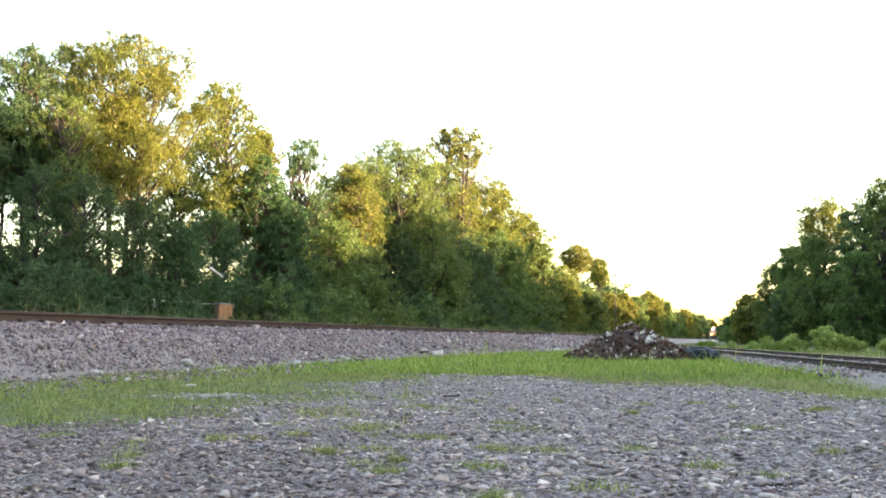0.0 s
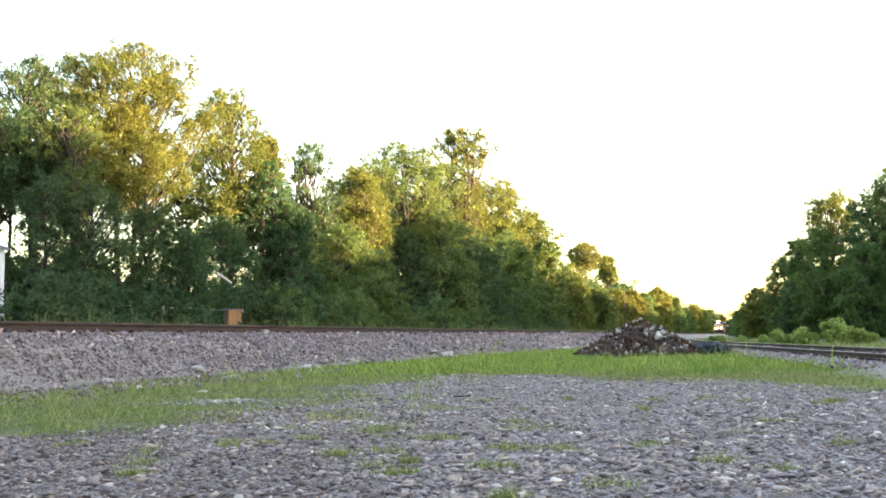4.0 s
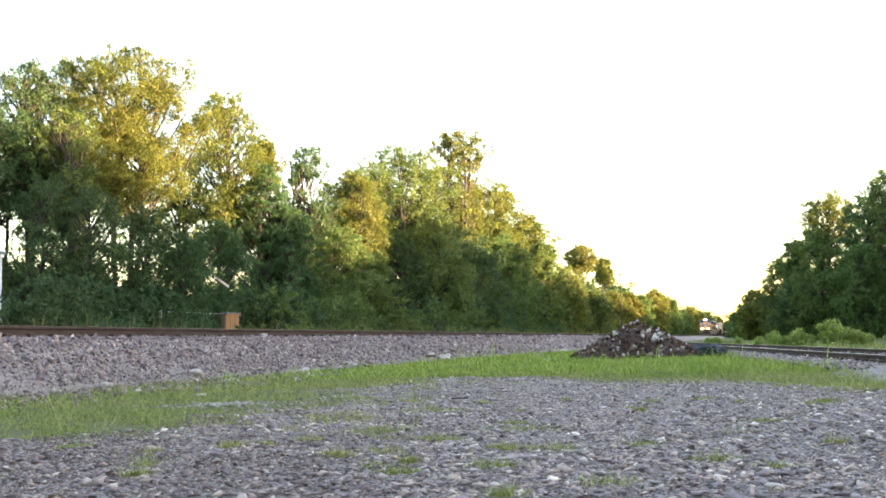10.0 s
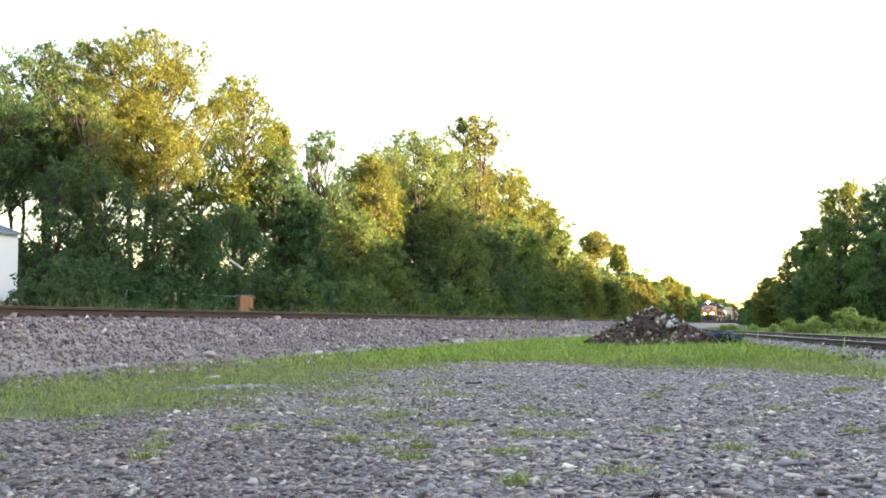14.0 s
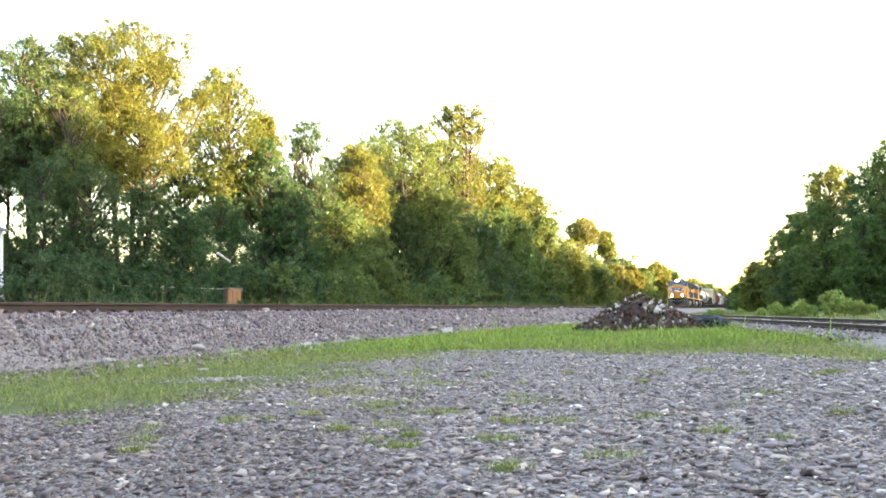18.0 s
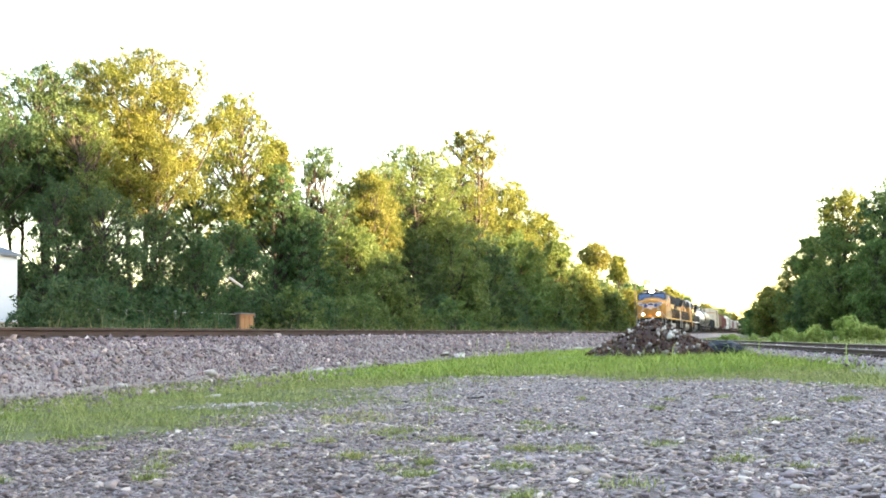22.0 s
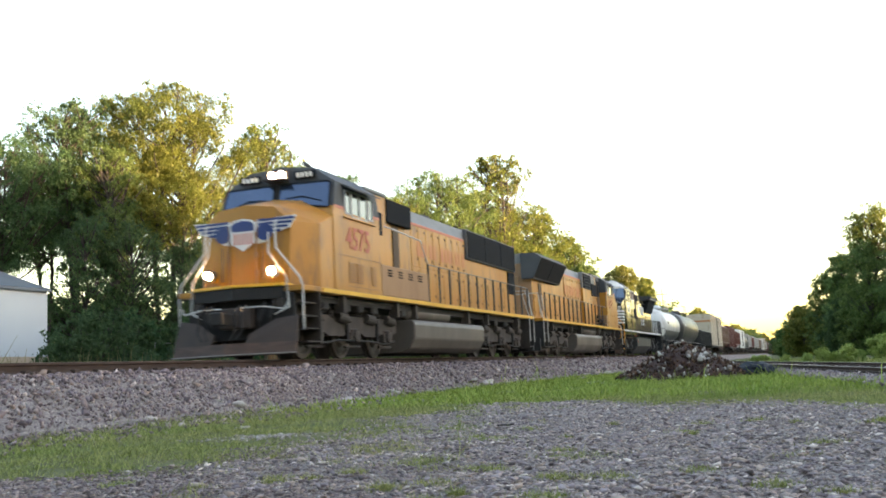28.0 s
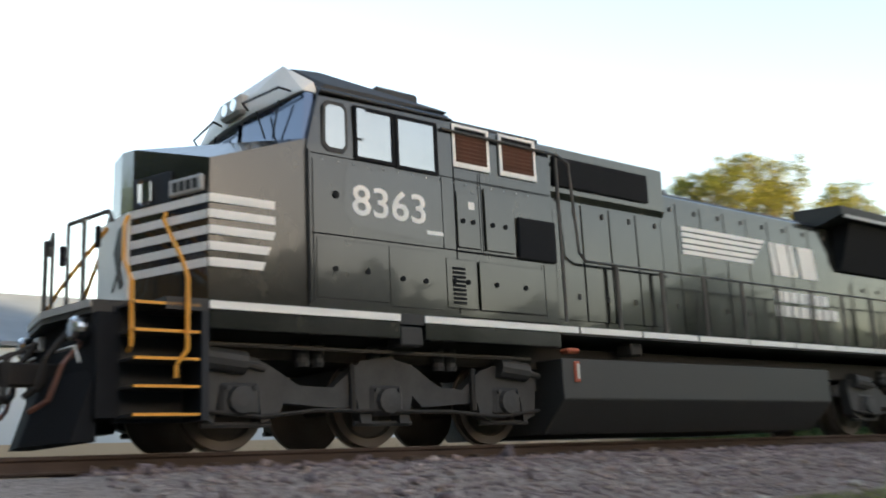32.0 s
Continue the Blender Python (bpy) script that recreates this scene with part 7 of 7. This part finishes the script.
def car_truck(thing, centre, turn=0):
    """A four-wheel freight truck."""
    bm = bmesh.new()
    for s in (-1, 1):
        prism([(-1.15, 0.35), (-1.2, 0.62), (-0.9, 0.68), (-0.35, 0.86), (0.35, 0.86), (0.9, 0.68), (1.2, 0.62), (1.15, 0.35), (0.75, 0.42), (0.45, 0.25), (-0.45, 0.25), (-0.75, 0.42)], "x", *sorted((0.95 * s, 1.12 * s)), bm)
    box(bm, -0.95, 0.95, -0.25, 0.25, 0.45, 0.85)
    t = part("truck", bm, M["truck"], thing, "rusty four-wheel freight truck")
    t.matrix_basis = pose(0, centre, 0)
    for s in (-1, 1):
        for y in (-0.86, 0.86):
            part("bearing_cap", lathe([(1.1 * s, 0.13), (1.2 * s, 0.11)], "x", (0, y, 0.46), None, 10), M["truck"], t)
        part("spring", lathe([(0.3, 0.16), (0.36, 0.2), (0.42, 0.16), (0.48, 0.2), (0.54, 0.16), (0.6, 0.2), (0.64, 0.16)], "z", (1.05 * s, 0, 0), None, 10), M["under"], t)
    for y in (-0.86, 0.86):
        wheelset(t, y, turn, 0.46)
    return t


def car_ends(thing, L):
    coupler(thing, 0.08, -1)
    coupler(thing, L - 0.08, 1)


def tank_car(label, L, r, zc, mat, belly=None, rail_mat=None):
    t = empty("tank_car", label, "tank car")
    prof = [(0.95, 0.15), (1.0, r * 0.55), (1.15, r * 0.82), (1.4, r * 0.97), (1.6, r), (L - 1.6, r), (L - 1.4, r * 0.97), (L - 1.15, r * 0.82), (L - 1.0, r * 0.55), (L - 0.95, 0.15)]
    part("tank", lathe(prof, "y", (0, 0, zc), None, 36), mat, t, "", True)
    if belly:
        bm = bmesh.new()
        n = 14
        rows = []
        for y in (1.62, L - 1.62):
            rows.append([bm.verts.new(((r + 0.006) * math.cos(a), y, zc + (r + 0.006) * math.sin(a))) for a in np.linspace(-math.pi + 0.32, -0.32, n)])
        for i in range(n - 1):
            bm.faces.new((rows[0][i], rows[0][i + 1], rows[1][i + 1], rows[1][i]))
        part("belly_band", bm, belly, t, "black lower band", True)
    for k in range(4):
        y = 1.6 + (L - 3.2) * (k + 0.5) / 4
        part("seam", lathe([(y - 0.02, r + 0.004), (y + 0.02, r + 0.004)], "y", (0, 0, zc), None, 36), mat, t)
    c = L / 2
    part("dome", lathe([(zc + r - 0.1, 0.5), (zc + r + 0.25, 0.5), (zc + r + 0.42, 0.35), (zc + r + 0.45, 0.1)], "z", (0, c - 0.3, 0), None, 20), mat, t, "valve dome on top", True)
    zt = zc + r + 0.15
    rm = rail_mat or M["pipe"]
    part("platform", boxes((-0.9, 0.9, c - 1.4, c + 1.4, zt - 0.06, zt - 0.02)), rm, t)
    for x in (-0.88, 0.88):
        for y in (c - 1.35, c, c + 1.35):
            part("platform_post", rod((x, y, zt - 0.6), (x, y, zt + 0.7), 0.022, None, 6), rm, t)
        part("platform_rail", tube([(x, c - 1.35, zt + 0.7), (x, c + 1.35, zt + 0.7)], 0.025), rm, t)
    for y in (c - 1.35, c + 1.35):
        part("platform_rail", tube([(-0.88, y, zt + 0.7), (0.88, y, zt + 0.7)], 0.025), rm, t)
    part("centre_sill", boxes((-0.25, 0.25, 0.3, L - 0.3, 0.85, 1.12)), M["under"], t)
    for y in (1.9, L - 1.9):
        part("bolster", boxes((-1.35, 1.35, y - 0.2, y + 0.2, 0.92, 1.2), (-0.9, 0.9, y - 0.25, y + 0.25, 1.1, zc - r * 0.75)), M["under"], t)
        part("end_platform", boxes((-1.4, 1.4, min(y, 0.5 if y < 3 else y), max(y, L - 0.5 if y > 3 else y), 1.08, 1.14)), M["under"], t)
    for s in (-1, 1):
        part("side_rail", tube([(1.42 * s, 0.6, 1.15), (1.42 * s, L - 0.6, 1.15)], 0.022), M["pipe"], t)
        for y in (0.55, L - 0.55):
            part("end_rail", tube([(1.4 * s, y, 1.1), (1.4 * s, y, 2.1), (0.3 * s, y, 2.1)], 0.02), M["dark_pipe"], t)
            part("side_ladder", boxes((*sorted((1.36 * s, 1.42 * s)), y - 0.2, y + 0.2, 0.45, 0.48), (*sorted((1.36 * s, 1.42 * s)), y - 0.22, y - 0.19, 0.45, 1.1), (*sorted((1.36 * s, 1.42 * s)), y + 0.19, y + 0.22, 0.45, 1.1)), M["dark_pipe"], t)
        part("brake_gear", boxes((*sorted((0.4 * s, 0.9 * s)), c - 0.8, c + 0.4, 0.65, 0.9), bevel=0.05), M["under"], t)
        for k, w in enumerate((0.16, 0.1, 0.2)):
            part("marking", boxes((*sorted(((r - 0.012) * s, (r + 0.008) * s)), 2.6 + 0.35 * k, 2.6 + 0.35 * k + w, zc + 0.1, zc + 0.28)), M["matt_black"] if belly else M["light_grey"], t, "small painted marking")
    car_truck(t, 1.9)
    car_truck(t, L - 1.9)
    car_ends(t, L)
    return t


def box_car(label, L, top, mat, end_mat=None, ribs=12, door=True, stripe=None, floor=1.0):
    t = empty("box_car", label, "box car")
    part("body", boxes((-1.5, 1.5, 0.5, L - 0.5, floor, top - 0.12), bevel=0.03), mat, t)
    part("roof", prism([(-1.52, top - 0.12), (1.52, top - 0.12), (1.4, top - 0.02), (0, top + 0.06), (-1.4, top - 0.02)], "y", 0.48, L - 0.48), mat, t, "shallow ridged roof")
    part("underframe", boxes((-0.3, 0.3, 0.2, L - 0.2, 0.8, 1.02), (-1.3, 1.3, 2.0, L - 2.0, 0.9, 1.02)), M["under"], t)
    for s in (-1, 1):
        first = None
        for k in range(ribs):
            y = 0.7 + (L - 1.4) * k / (ribs - 1)
            if door and abs(y - L / 2) < 1.7:
                continue
            if first is None:
                first = part("rib", boxes((*sorted((1.49 * s, 1.55 * s)), -0.05, 0.05, floor + 0.05, top - 0.15)), mat, t)
                first.matrix_basis = pose(0, y, 0)
            else:
                like(first, pose(0, y, 0))
        if door:
            d = part("sliding_door", boxes((*sorted((1.5 * s, 1.58 * s)), L / 2 - 1.6, L / 2 + 1.6, floor + 0.1, top - 0.25), bevel=0.01), end_mat or mat, t, "large sliding door")
            for k in range(4):
                part("door_bar", boxes((*sorted((1.57 * s, 1.61 * s)), L / 2 - 1.2 + 0.8 * k, L / 2 - 1.14 + 0.8 * k, floor + 0.2, top - 0.3)), M["under"], d)
        part("side_sill", boxes((*sorted((1.45 * s, 1.53 * s)), 1.0, L - 1.0, floor - 0.12, floor + 0.06)), M["under"], t)
        for y in (0.6, L - 0.6):
            bm = bmesh.new()
            for k in range(7):
                rod((1.56 * s, y - 0.2, 0.6 + 0.36 * k), (1.56 * s, y + 0.2, 0.6 + 0.36 * k), 0.014, bm, 5)
            part("side_ladder", bm, M["dark_pipe"], t)
    for y, d in ((0.5, -1), (L - 0.5, 1)):
        e = part("end_wall", boxes((-1.45, 1.45, *sorted((y, y + 0.05 * d)), floor, top - 0.2)), end_mat or mat, t)
        for k in range(6):
            z = floor + 0.3 + k * (top - floor - 0.7) / 5
            part("end_rib", boxes((-1.35, 1.35, *sorted((y, y + 0.1 * d)), z, z + 0.09), bevel=0.02), end_mat or mat, e)
        if stripe:
            part("end_stripe", boxes((-1.46, 1.46, *sorted((y, y + 0.115 * d)), top - 1.0, top - 0.8)), stripe, e, "faded red stripe")
            part("dark_lower_end", boxes((-1.46, 1.46, *sorted((y, y + 0.115 * d)), floor, floor + 1.55)), M["under"], e, "dark lower end panel")
    car_truck(t, 2.2)
    car_truck(t, L - 2.2)
    car_ends(t, L)
    return t


def hopper_car(label, L, top, mat, bays=3):
    t = empty("hopper_car", label, "hopper car")
    part("body", hull(mirror([(1.48, 1.6, 1.9), (1.48, L - 1.6, 1.9), (1.55, 1.0, 2.6), (1.55, L - 1.0, 2.6), (1.5, 0.7, top - 0.5), (1.5, L - 0.7, top - 0.5), (0.8, 0.7, top), (0.8, L - 0.7, top)])), mat, t)
    w = (L - 4.2) / bays
    for k in range(bays):
        y = 2.1 + w * k
        part("hopper_bay", hull(mirror([(1.48, y, 1.9), (1.48, y + w, 1.9), (0.5, y + w * 0.38, 0.6), (0.5, y + w * 0.62, 0.6), (0.5, y + w * 0.38, 0.55)])), mat, t, "sloping discharge bay")
    for s in (-1, 1):
        first = None
        for k in range(11):
            y = 1.2 + (L - 2.4) * k / 10
            if first is None:
                first = part("rib", boxes((*sorted((1.5 * s, 1.6 * s)), -0.05, 0.05, 1.7, top - 0.5)), mat, t)
                first.matrix_basis = pose(0, y, 0)
            else:
                like(first, pose(0, y, 0))
        part("side_sill", boxes((*sorted((1.4 * s, 1.52 * s)), 0.5, L - 0.5, 1.55, 1.75)), mat, t)
        for y in (0.6, L - 0.6):
            part("end_post", boxes((*sorted((1.3 * s, 1.4 * s)), y - 0.05, y + 0.05, 1.0, top - 0.6)), M["under"], t)
            part("end_brace", rod((1.2 * s, y, 1.2), (1.2 * s, y + (1.2 if y < 3 else -1.2), 2.9), 0.04, None, 6), M["under"], t)
    part("roof_walk", boxes((-0.35, 0.35, 0.8, L - 0.8, top + 0.08, top + 0.12), (-0.05, 0.05, 0.8, L - 0.8, top - 0.05, top + 0.1)), M["pipe"], t)
    part("end_deck", boxes((-1.4, 1.4, 0.45, 1.9, 1.0, 1.12), (-1.4, 1.4, L - 1.9, L - 0.45, 1.0, 1.12), (-0.3, 0.3, 0.3, L - 0.3, 0.85, 1.0)), M["under"], t)
    car_truck(t, 1.9)
    car_truck(t, L - 1.9)
    car_ends(t, L)
    return t


def gondola(label, L, top, mat):
    t = empty("gondola_car", label, "gondola car")
    part("floor", boxes((-1.45, 1.45, 0.5, L - 0.5, 1.0, 1.12), (-0.3, 0.3, 0.2, L - 0.2, 0.8, 1.0)), mat, t)
    for s in (-1, 1):
        part("side_wall", boxes((*sorted((1.40 * s, 1.46 * s)), 0.5, L - 0.5, 0.95, top)), mat, t)
        part("top_chord", boxes((*sorted((1.38 * s, 1.54 * s)), 0.5, L - 0.5, top - 0.1, top + 0.02), bevel=0.01), mat, t)
        first = None
        for k in range(13):
            q = pose(0, 0.7 + (L - 1.4) * k / 12, 0)
            if first is None:
                first = part("rib", boxes((*sorted((1.45 * s, 1.54 * s)), -0.07, 0.07, 0.95, top - 0.08)), mat, t)
                first.matrix_basis = q
            else:
                like(first, q)
    for y in (0.5, L - 0.56):
        part("end_wall", boxes((-1.4, 1.4, y, y + 0.06, 1.0, top)), mat, t)
    car_truck(t, 2.1)
    car_truck(t, L - 2.1)
    car_ends(t, L)
    return t


place = 44.08 + 21.55
for car, L in (
        (tank_car("short white tank car with a black belly and top platform", 13.6, 1.42, 2.45, M["tank_white"], M["tank_black"]), 13.6),
        (tank_car("long dirty black tank car with a top platform", 18.2, 1.50, 2.55, M["tank_black"], None, M["dark_pipe"]), 18.2),
        (gondola("low black ribbed gondola car", 16.3, 2.6, M["matt_black"]), 16.3),
        (box_car("tall cream box car with rusty stains and a red end stripe", 20.0, 5.05, M["cream"], None, 16, True, M["faded_red"]), 20.0),
        (hopper_car("brown covered hopper car with ribbed sides", 16.6, 4.4, M["brown"]), 16.6),
        (box_car("dark maroon box car with ribbed sides", 17.4, 4.4, M["maroon"], None, 14, False), 17.4),
        (hopper_car("maroon ribbed hopper car", 16.6, 4.3, M["maroon"], 4), 16.6),
        (box_car("white box car streaked with dirt", 17.6, 4.6, M["white"], None, 10, True), 17.6),
        (tank_car("black tank car far down the train", 17.8, 1.48, 2.5, M["tank_black"], None, M["dark_pipe"]), 17.8),
        (hopper_car("pale grey covered hopper car", 17.4, 4.5, M["hopper_grey"]), 17.4)):
    TRAIN.append((car, place, 0))
    place += L + 0.05
later = [o[0] for o in TRAIN[3:]]
for i in (6, 9, 9, 4, 9, 7, 3, 9, 5, 9, 8, 4, 9, 9):
    src = later[i]
    TRAIN.append((copy_thing(src, Matrix.Identity(4)), place, 0))
    place += 17.7

# ---- building and rubble ----
def building():
    b = empty("storage_building", "low white metal building with a tan base and grey roof", "building", m=pose(-24, 28.53, 0))
    L, D, H = 46.0, 12.0, 3.81
    part("wall", boxes((-D, 0, -L, 0, 1.6, H)), M["white_wall"], b, "white metal wall")
    part("base_wall", boxes((-D + 0.02, 0.03, -L, 0.02, -0.1, 1.6)), M["tan_wall"], b, "tan lower wall band")
    part("roof", prism([(0.12, H - 0.02), (0.12, H + 0.08), (-D / 2, H + 2.3), (-D - 0.12, H + 0.08), (-D - 0.12, H - 0.02), (-D / 2, H + 2.15)], "y", -L - 0.1, 0.06), M["roof"], b, "grey metal gable roof")
    part("gable", prism([(-0.02, H), (-D + 0.02, H), (-D / 2, H + 2.15)], "y", -0.2, -0.01), M["white_wall"], b)
    return b


building()


def rubble():
    t = empty("rubble_pile", "heap of broken pale stones and brown earth", "rubble pile", m=pose(-2.55, 25.9, 0))
    r = np.random.default_rng(8)

    def top(x, y):
        return max(0.0, 0.94 * (1 - (abs(x + 0.1) / 1.78) ** 1.05) * (1 - (abs(y) / 1.5) ** 1.5)) if abs(x) < 1.75 and abs(y) < 1.5 else 0.0
    bm = bmesh.new()
    n = 15
    vs = [[bm.verts.new((x, y, top(x, y) - 0.1 + 0.04 * wobble(x, y, 3, 1))) for x in np.linspace(-1.8, 1.8, n)] for y in np.linspace(-1.5, 1.5, n)]
    for i in range(n - 1):
        for j in range(n - 1):
            bm.faces.new((vs[i][j], vs[i][j + 1], vs[i + 1][j + 1], vs[i + 1][j]))
    part("earth", bm, M["brown_stone"], t, "dark brown earth in the heap", True)
    meshes = []
    for k in range(9):
        v, f = pebble(r, 0.75)
        meshes.append(raw_mesh("stone", v, f, (M["pale_stone"], M["grey_stone"], M["brown_stone"])[k % 3]))
    for i in range(290):
        a, k = r.uniform(0, 6.28), math.sqrt(r.random())
        x, y = 1.75 * k * math.cos(a), 1.6 * k * math.sin(a)
        if y > 0.7 and i % 2:
            y = -y
        s = min(0.115, r.lognormal(-3.05, 0.42))
        kind = 0 if r.random() < 0.34 else 1 if r.random() < 0.42 else 2
        o = new("stone", meshes[3 * int(r.integers(0, 3)) + kind])
        o.parent = t
        o.matrix_basis = pose(x, y, top(x, y) + s * 0.15, *r.uniform(0, 360, 3)) @ Matrix.Diagonal((s, s, s, 1))
    n = 1500
    a, k = r.uniform(0, 6.28, n), np.sqrt(r.random(n))
    x, y = 1.8 * k * np.cos(a), 1.55 * k * np.sin(a)
    P = np.array([(u, v, top(u, v) + 0.0) for u, v in zip(x, y)])
    o = scatter_stones("small_rubble", P, r.lognormal(-3.45, 0.4, n), M["rubble_mix"], 12)
    o.parent = t
    tagged(o, "small brown and grey broken stones", kind="stuff")
    return t


M["rubble_mix"] = material("rubble_mix", (0.15, 0.082, 0.056), (0.06, 0.034, 0.026), 0.9, scale=3, fine=50, island=0.75, spec=0.15)
rubble()


def shed():
    t = empty("wooden_shed", "small shed with an orange-brown wooden door among the trees", "shed", m=pose(-19.9, 36.9, 0))
    part("wall", boxes((-0.15, 0, -0.57, 0.57, 0, 1.86)), M["shed_wall"], t)
    for k in range(3):
        part("door_board", boxes((0, 0.05, -0.55 + 0.37 * k, -0.2 + 0.37 * k, 0.9, 1.78), bevel=0.01), M["shed_door"], t, "orange-brown door board")
    part("door_beam", boxes((0.05, 0.08, -0.57, 0.57, 1.78, 1.86)), M["shed_door"], t)
    part("roof_edge", rod((0.4, -2.0, 3.2), (0.4, -1.0, 2.9), 0.045, None, 6), M["pipe"], t, "pale slanting roof edge")
    part("roof", boxes((-0.2, 0.1, -0.6, 0.6, 1.88, 1.91)), M["roof"], t)
    return t


def pole():
    t = empty("utility_pole", "tall grey wooden utility pole above the far trees", "utility pole", m=pose(-22.5, 192, 0))
    part("shaft", rod((0, 0, 0), (0, 0, 13.6), 0.11, None, 10, 0.08), M["bark"], t)
    part("crossarm", boxes((-1.1, 1.1, -0.06, 0.06, 12.4, 12.55)), M["bark"], t)
    return t


def fence():
    t = empty("wire_fence", "thin grey wire fence beside the white building", "fence", m=pose(-21.5, 29.5, 0))
    for k in range(8):
        part("fence_post", rod((0, 1.6 * k, 0), (0, 1.6 * k, 2.0), 0.03, None, 6), M["light_grey"], t)
    for z in (0.3, 1.1, 1.95):
        part("fence_wire", rod((0, 0, z), (0, 11.2, z), 0.012, None, 5), M["light_grey"], t)
    return t


M["shed_wall"] = material("shed_wall", (0.12, 0.085, 0.055), (0.08, 0.06, 0.042), 0.8, scale=1, fine=20)
M["shed_door"] = material("shed_door", (0.27, 0.135, 0.05), (0.19, 0.09, 0.035), 0.7, scale=2, fine=25, stretch=(1, 3, 0.3))
shed()
pole()
fence()


def rubbish_bag():
    bm = bmesh.new()
    bmesh.ops.create_icosphere(bm, subdivisions=3, radius=1.0)
    for v in bm.verts:
        k = 1 + 0.28 * noise.noise(v.co * 2.1) + 0.12 * noise.noise(v.co * 6.0)
        v.co = Vector((v.co.x * 0.5, v.co.y * 0.3, max(-0.4, v.co.z) * 0.24)) * k
    o = new("plastic_bag", mesh_of("plastic_bag", bm))
    o.data.materials.append(M["blue_black"])
    o.matrix_basis = pose(-1.0, 25.75, 0.10)
    tagged(o, "crumpled dark plastic bag lying beside the rubble", "bag")


rubbish_bag()


# ---- movement ----
HEAD_28, SPEED = 18.50, 14.984
SLACK = {1: [(0.0, 0.0), (30.9, 0.0), (31.5, 0.05), (32.0, 0.25)],
         2: [(0.0, -0.3), (30.9, -0.3), (31.5, -0.05), (31.7, 0.0), (31.9, 0.15), (32.0, 0.25)]}  # play in the engines' couplings


def motions():
    for i, (thing, back, turn) in enumerate(TRAIN):
        ts = [(0.0, 0.0), (16.0, 0.0), (32.0, 0.0)]
        walk(thing, [(t, pose(TRACK_X, HEAD_28 - SPEED * (t - 28.0) + back + d, RAIL_Z, 0, 0, turn)) for t, d in SLACK.get(i, ts)])
    for wheel, y, r, turn in WHEELS[:26]:
        step = math.degrees(SPEED / FPS / r) * (-1 if turn else 1)
        rows = [(0.0, pose(0, y, r))] + [(24.0 + k / FPS, pose(0, y, r, (step * k) % 360.0)) for k in range(8 * FPS + 1)]
        walk(wheel, rows)


motions()
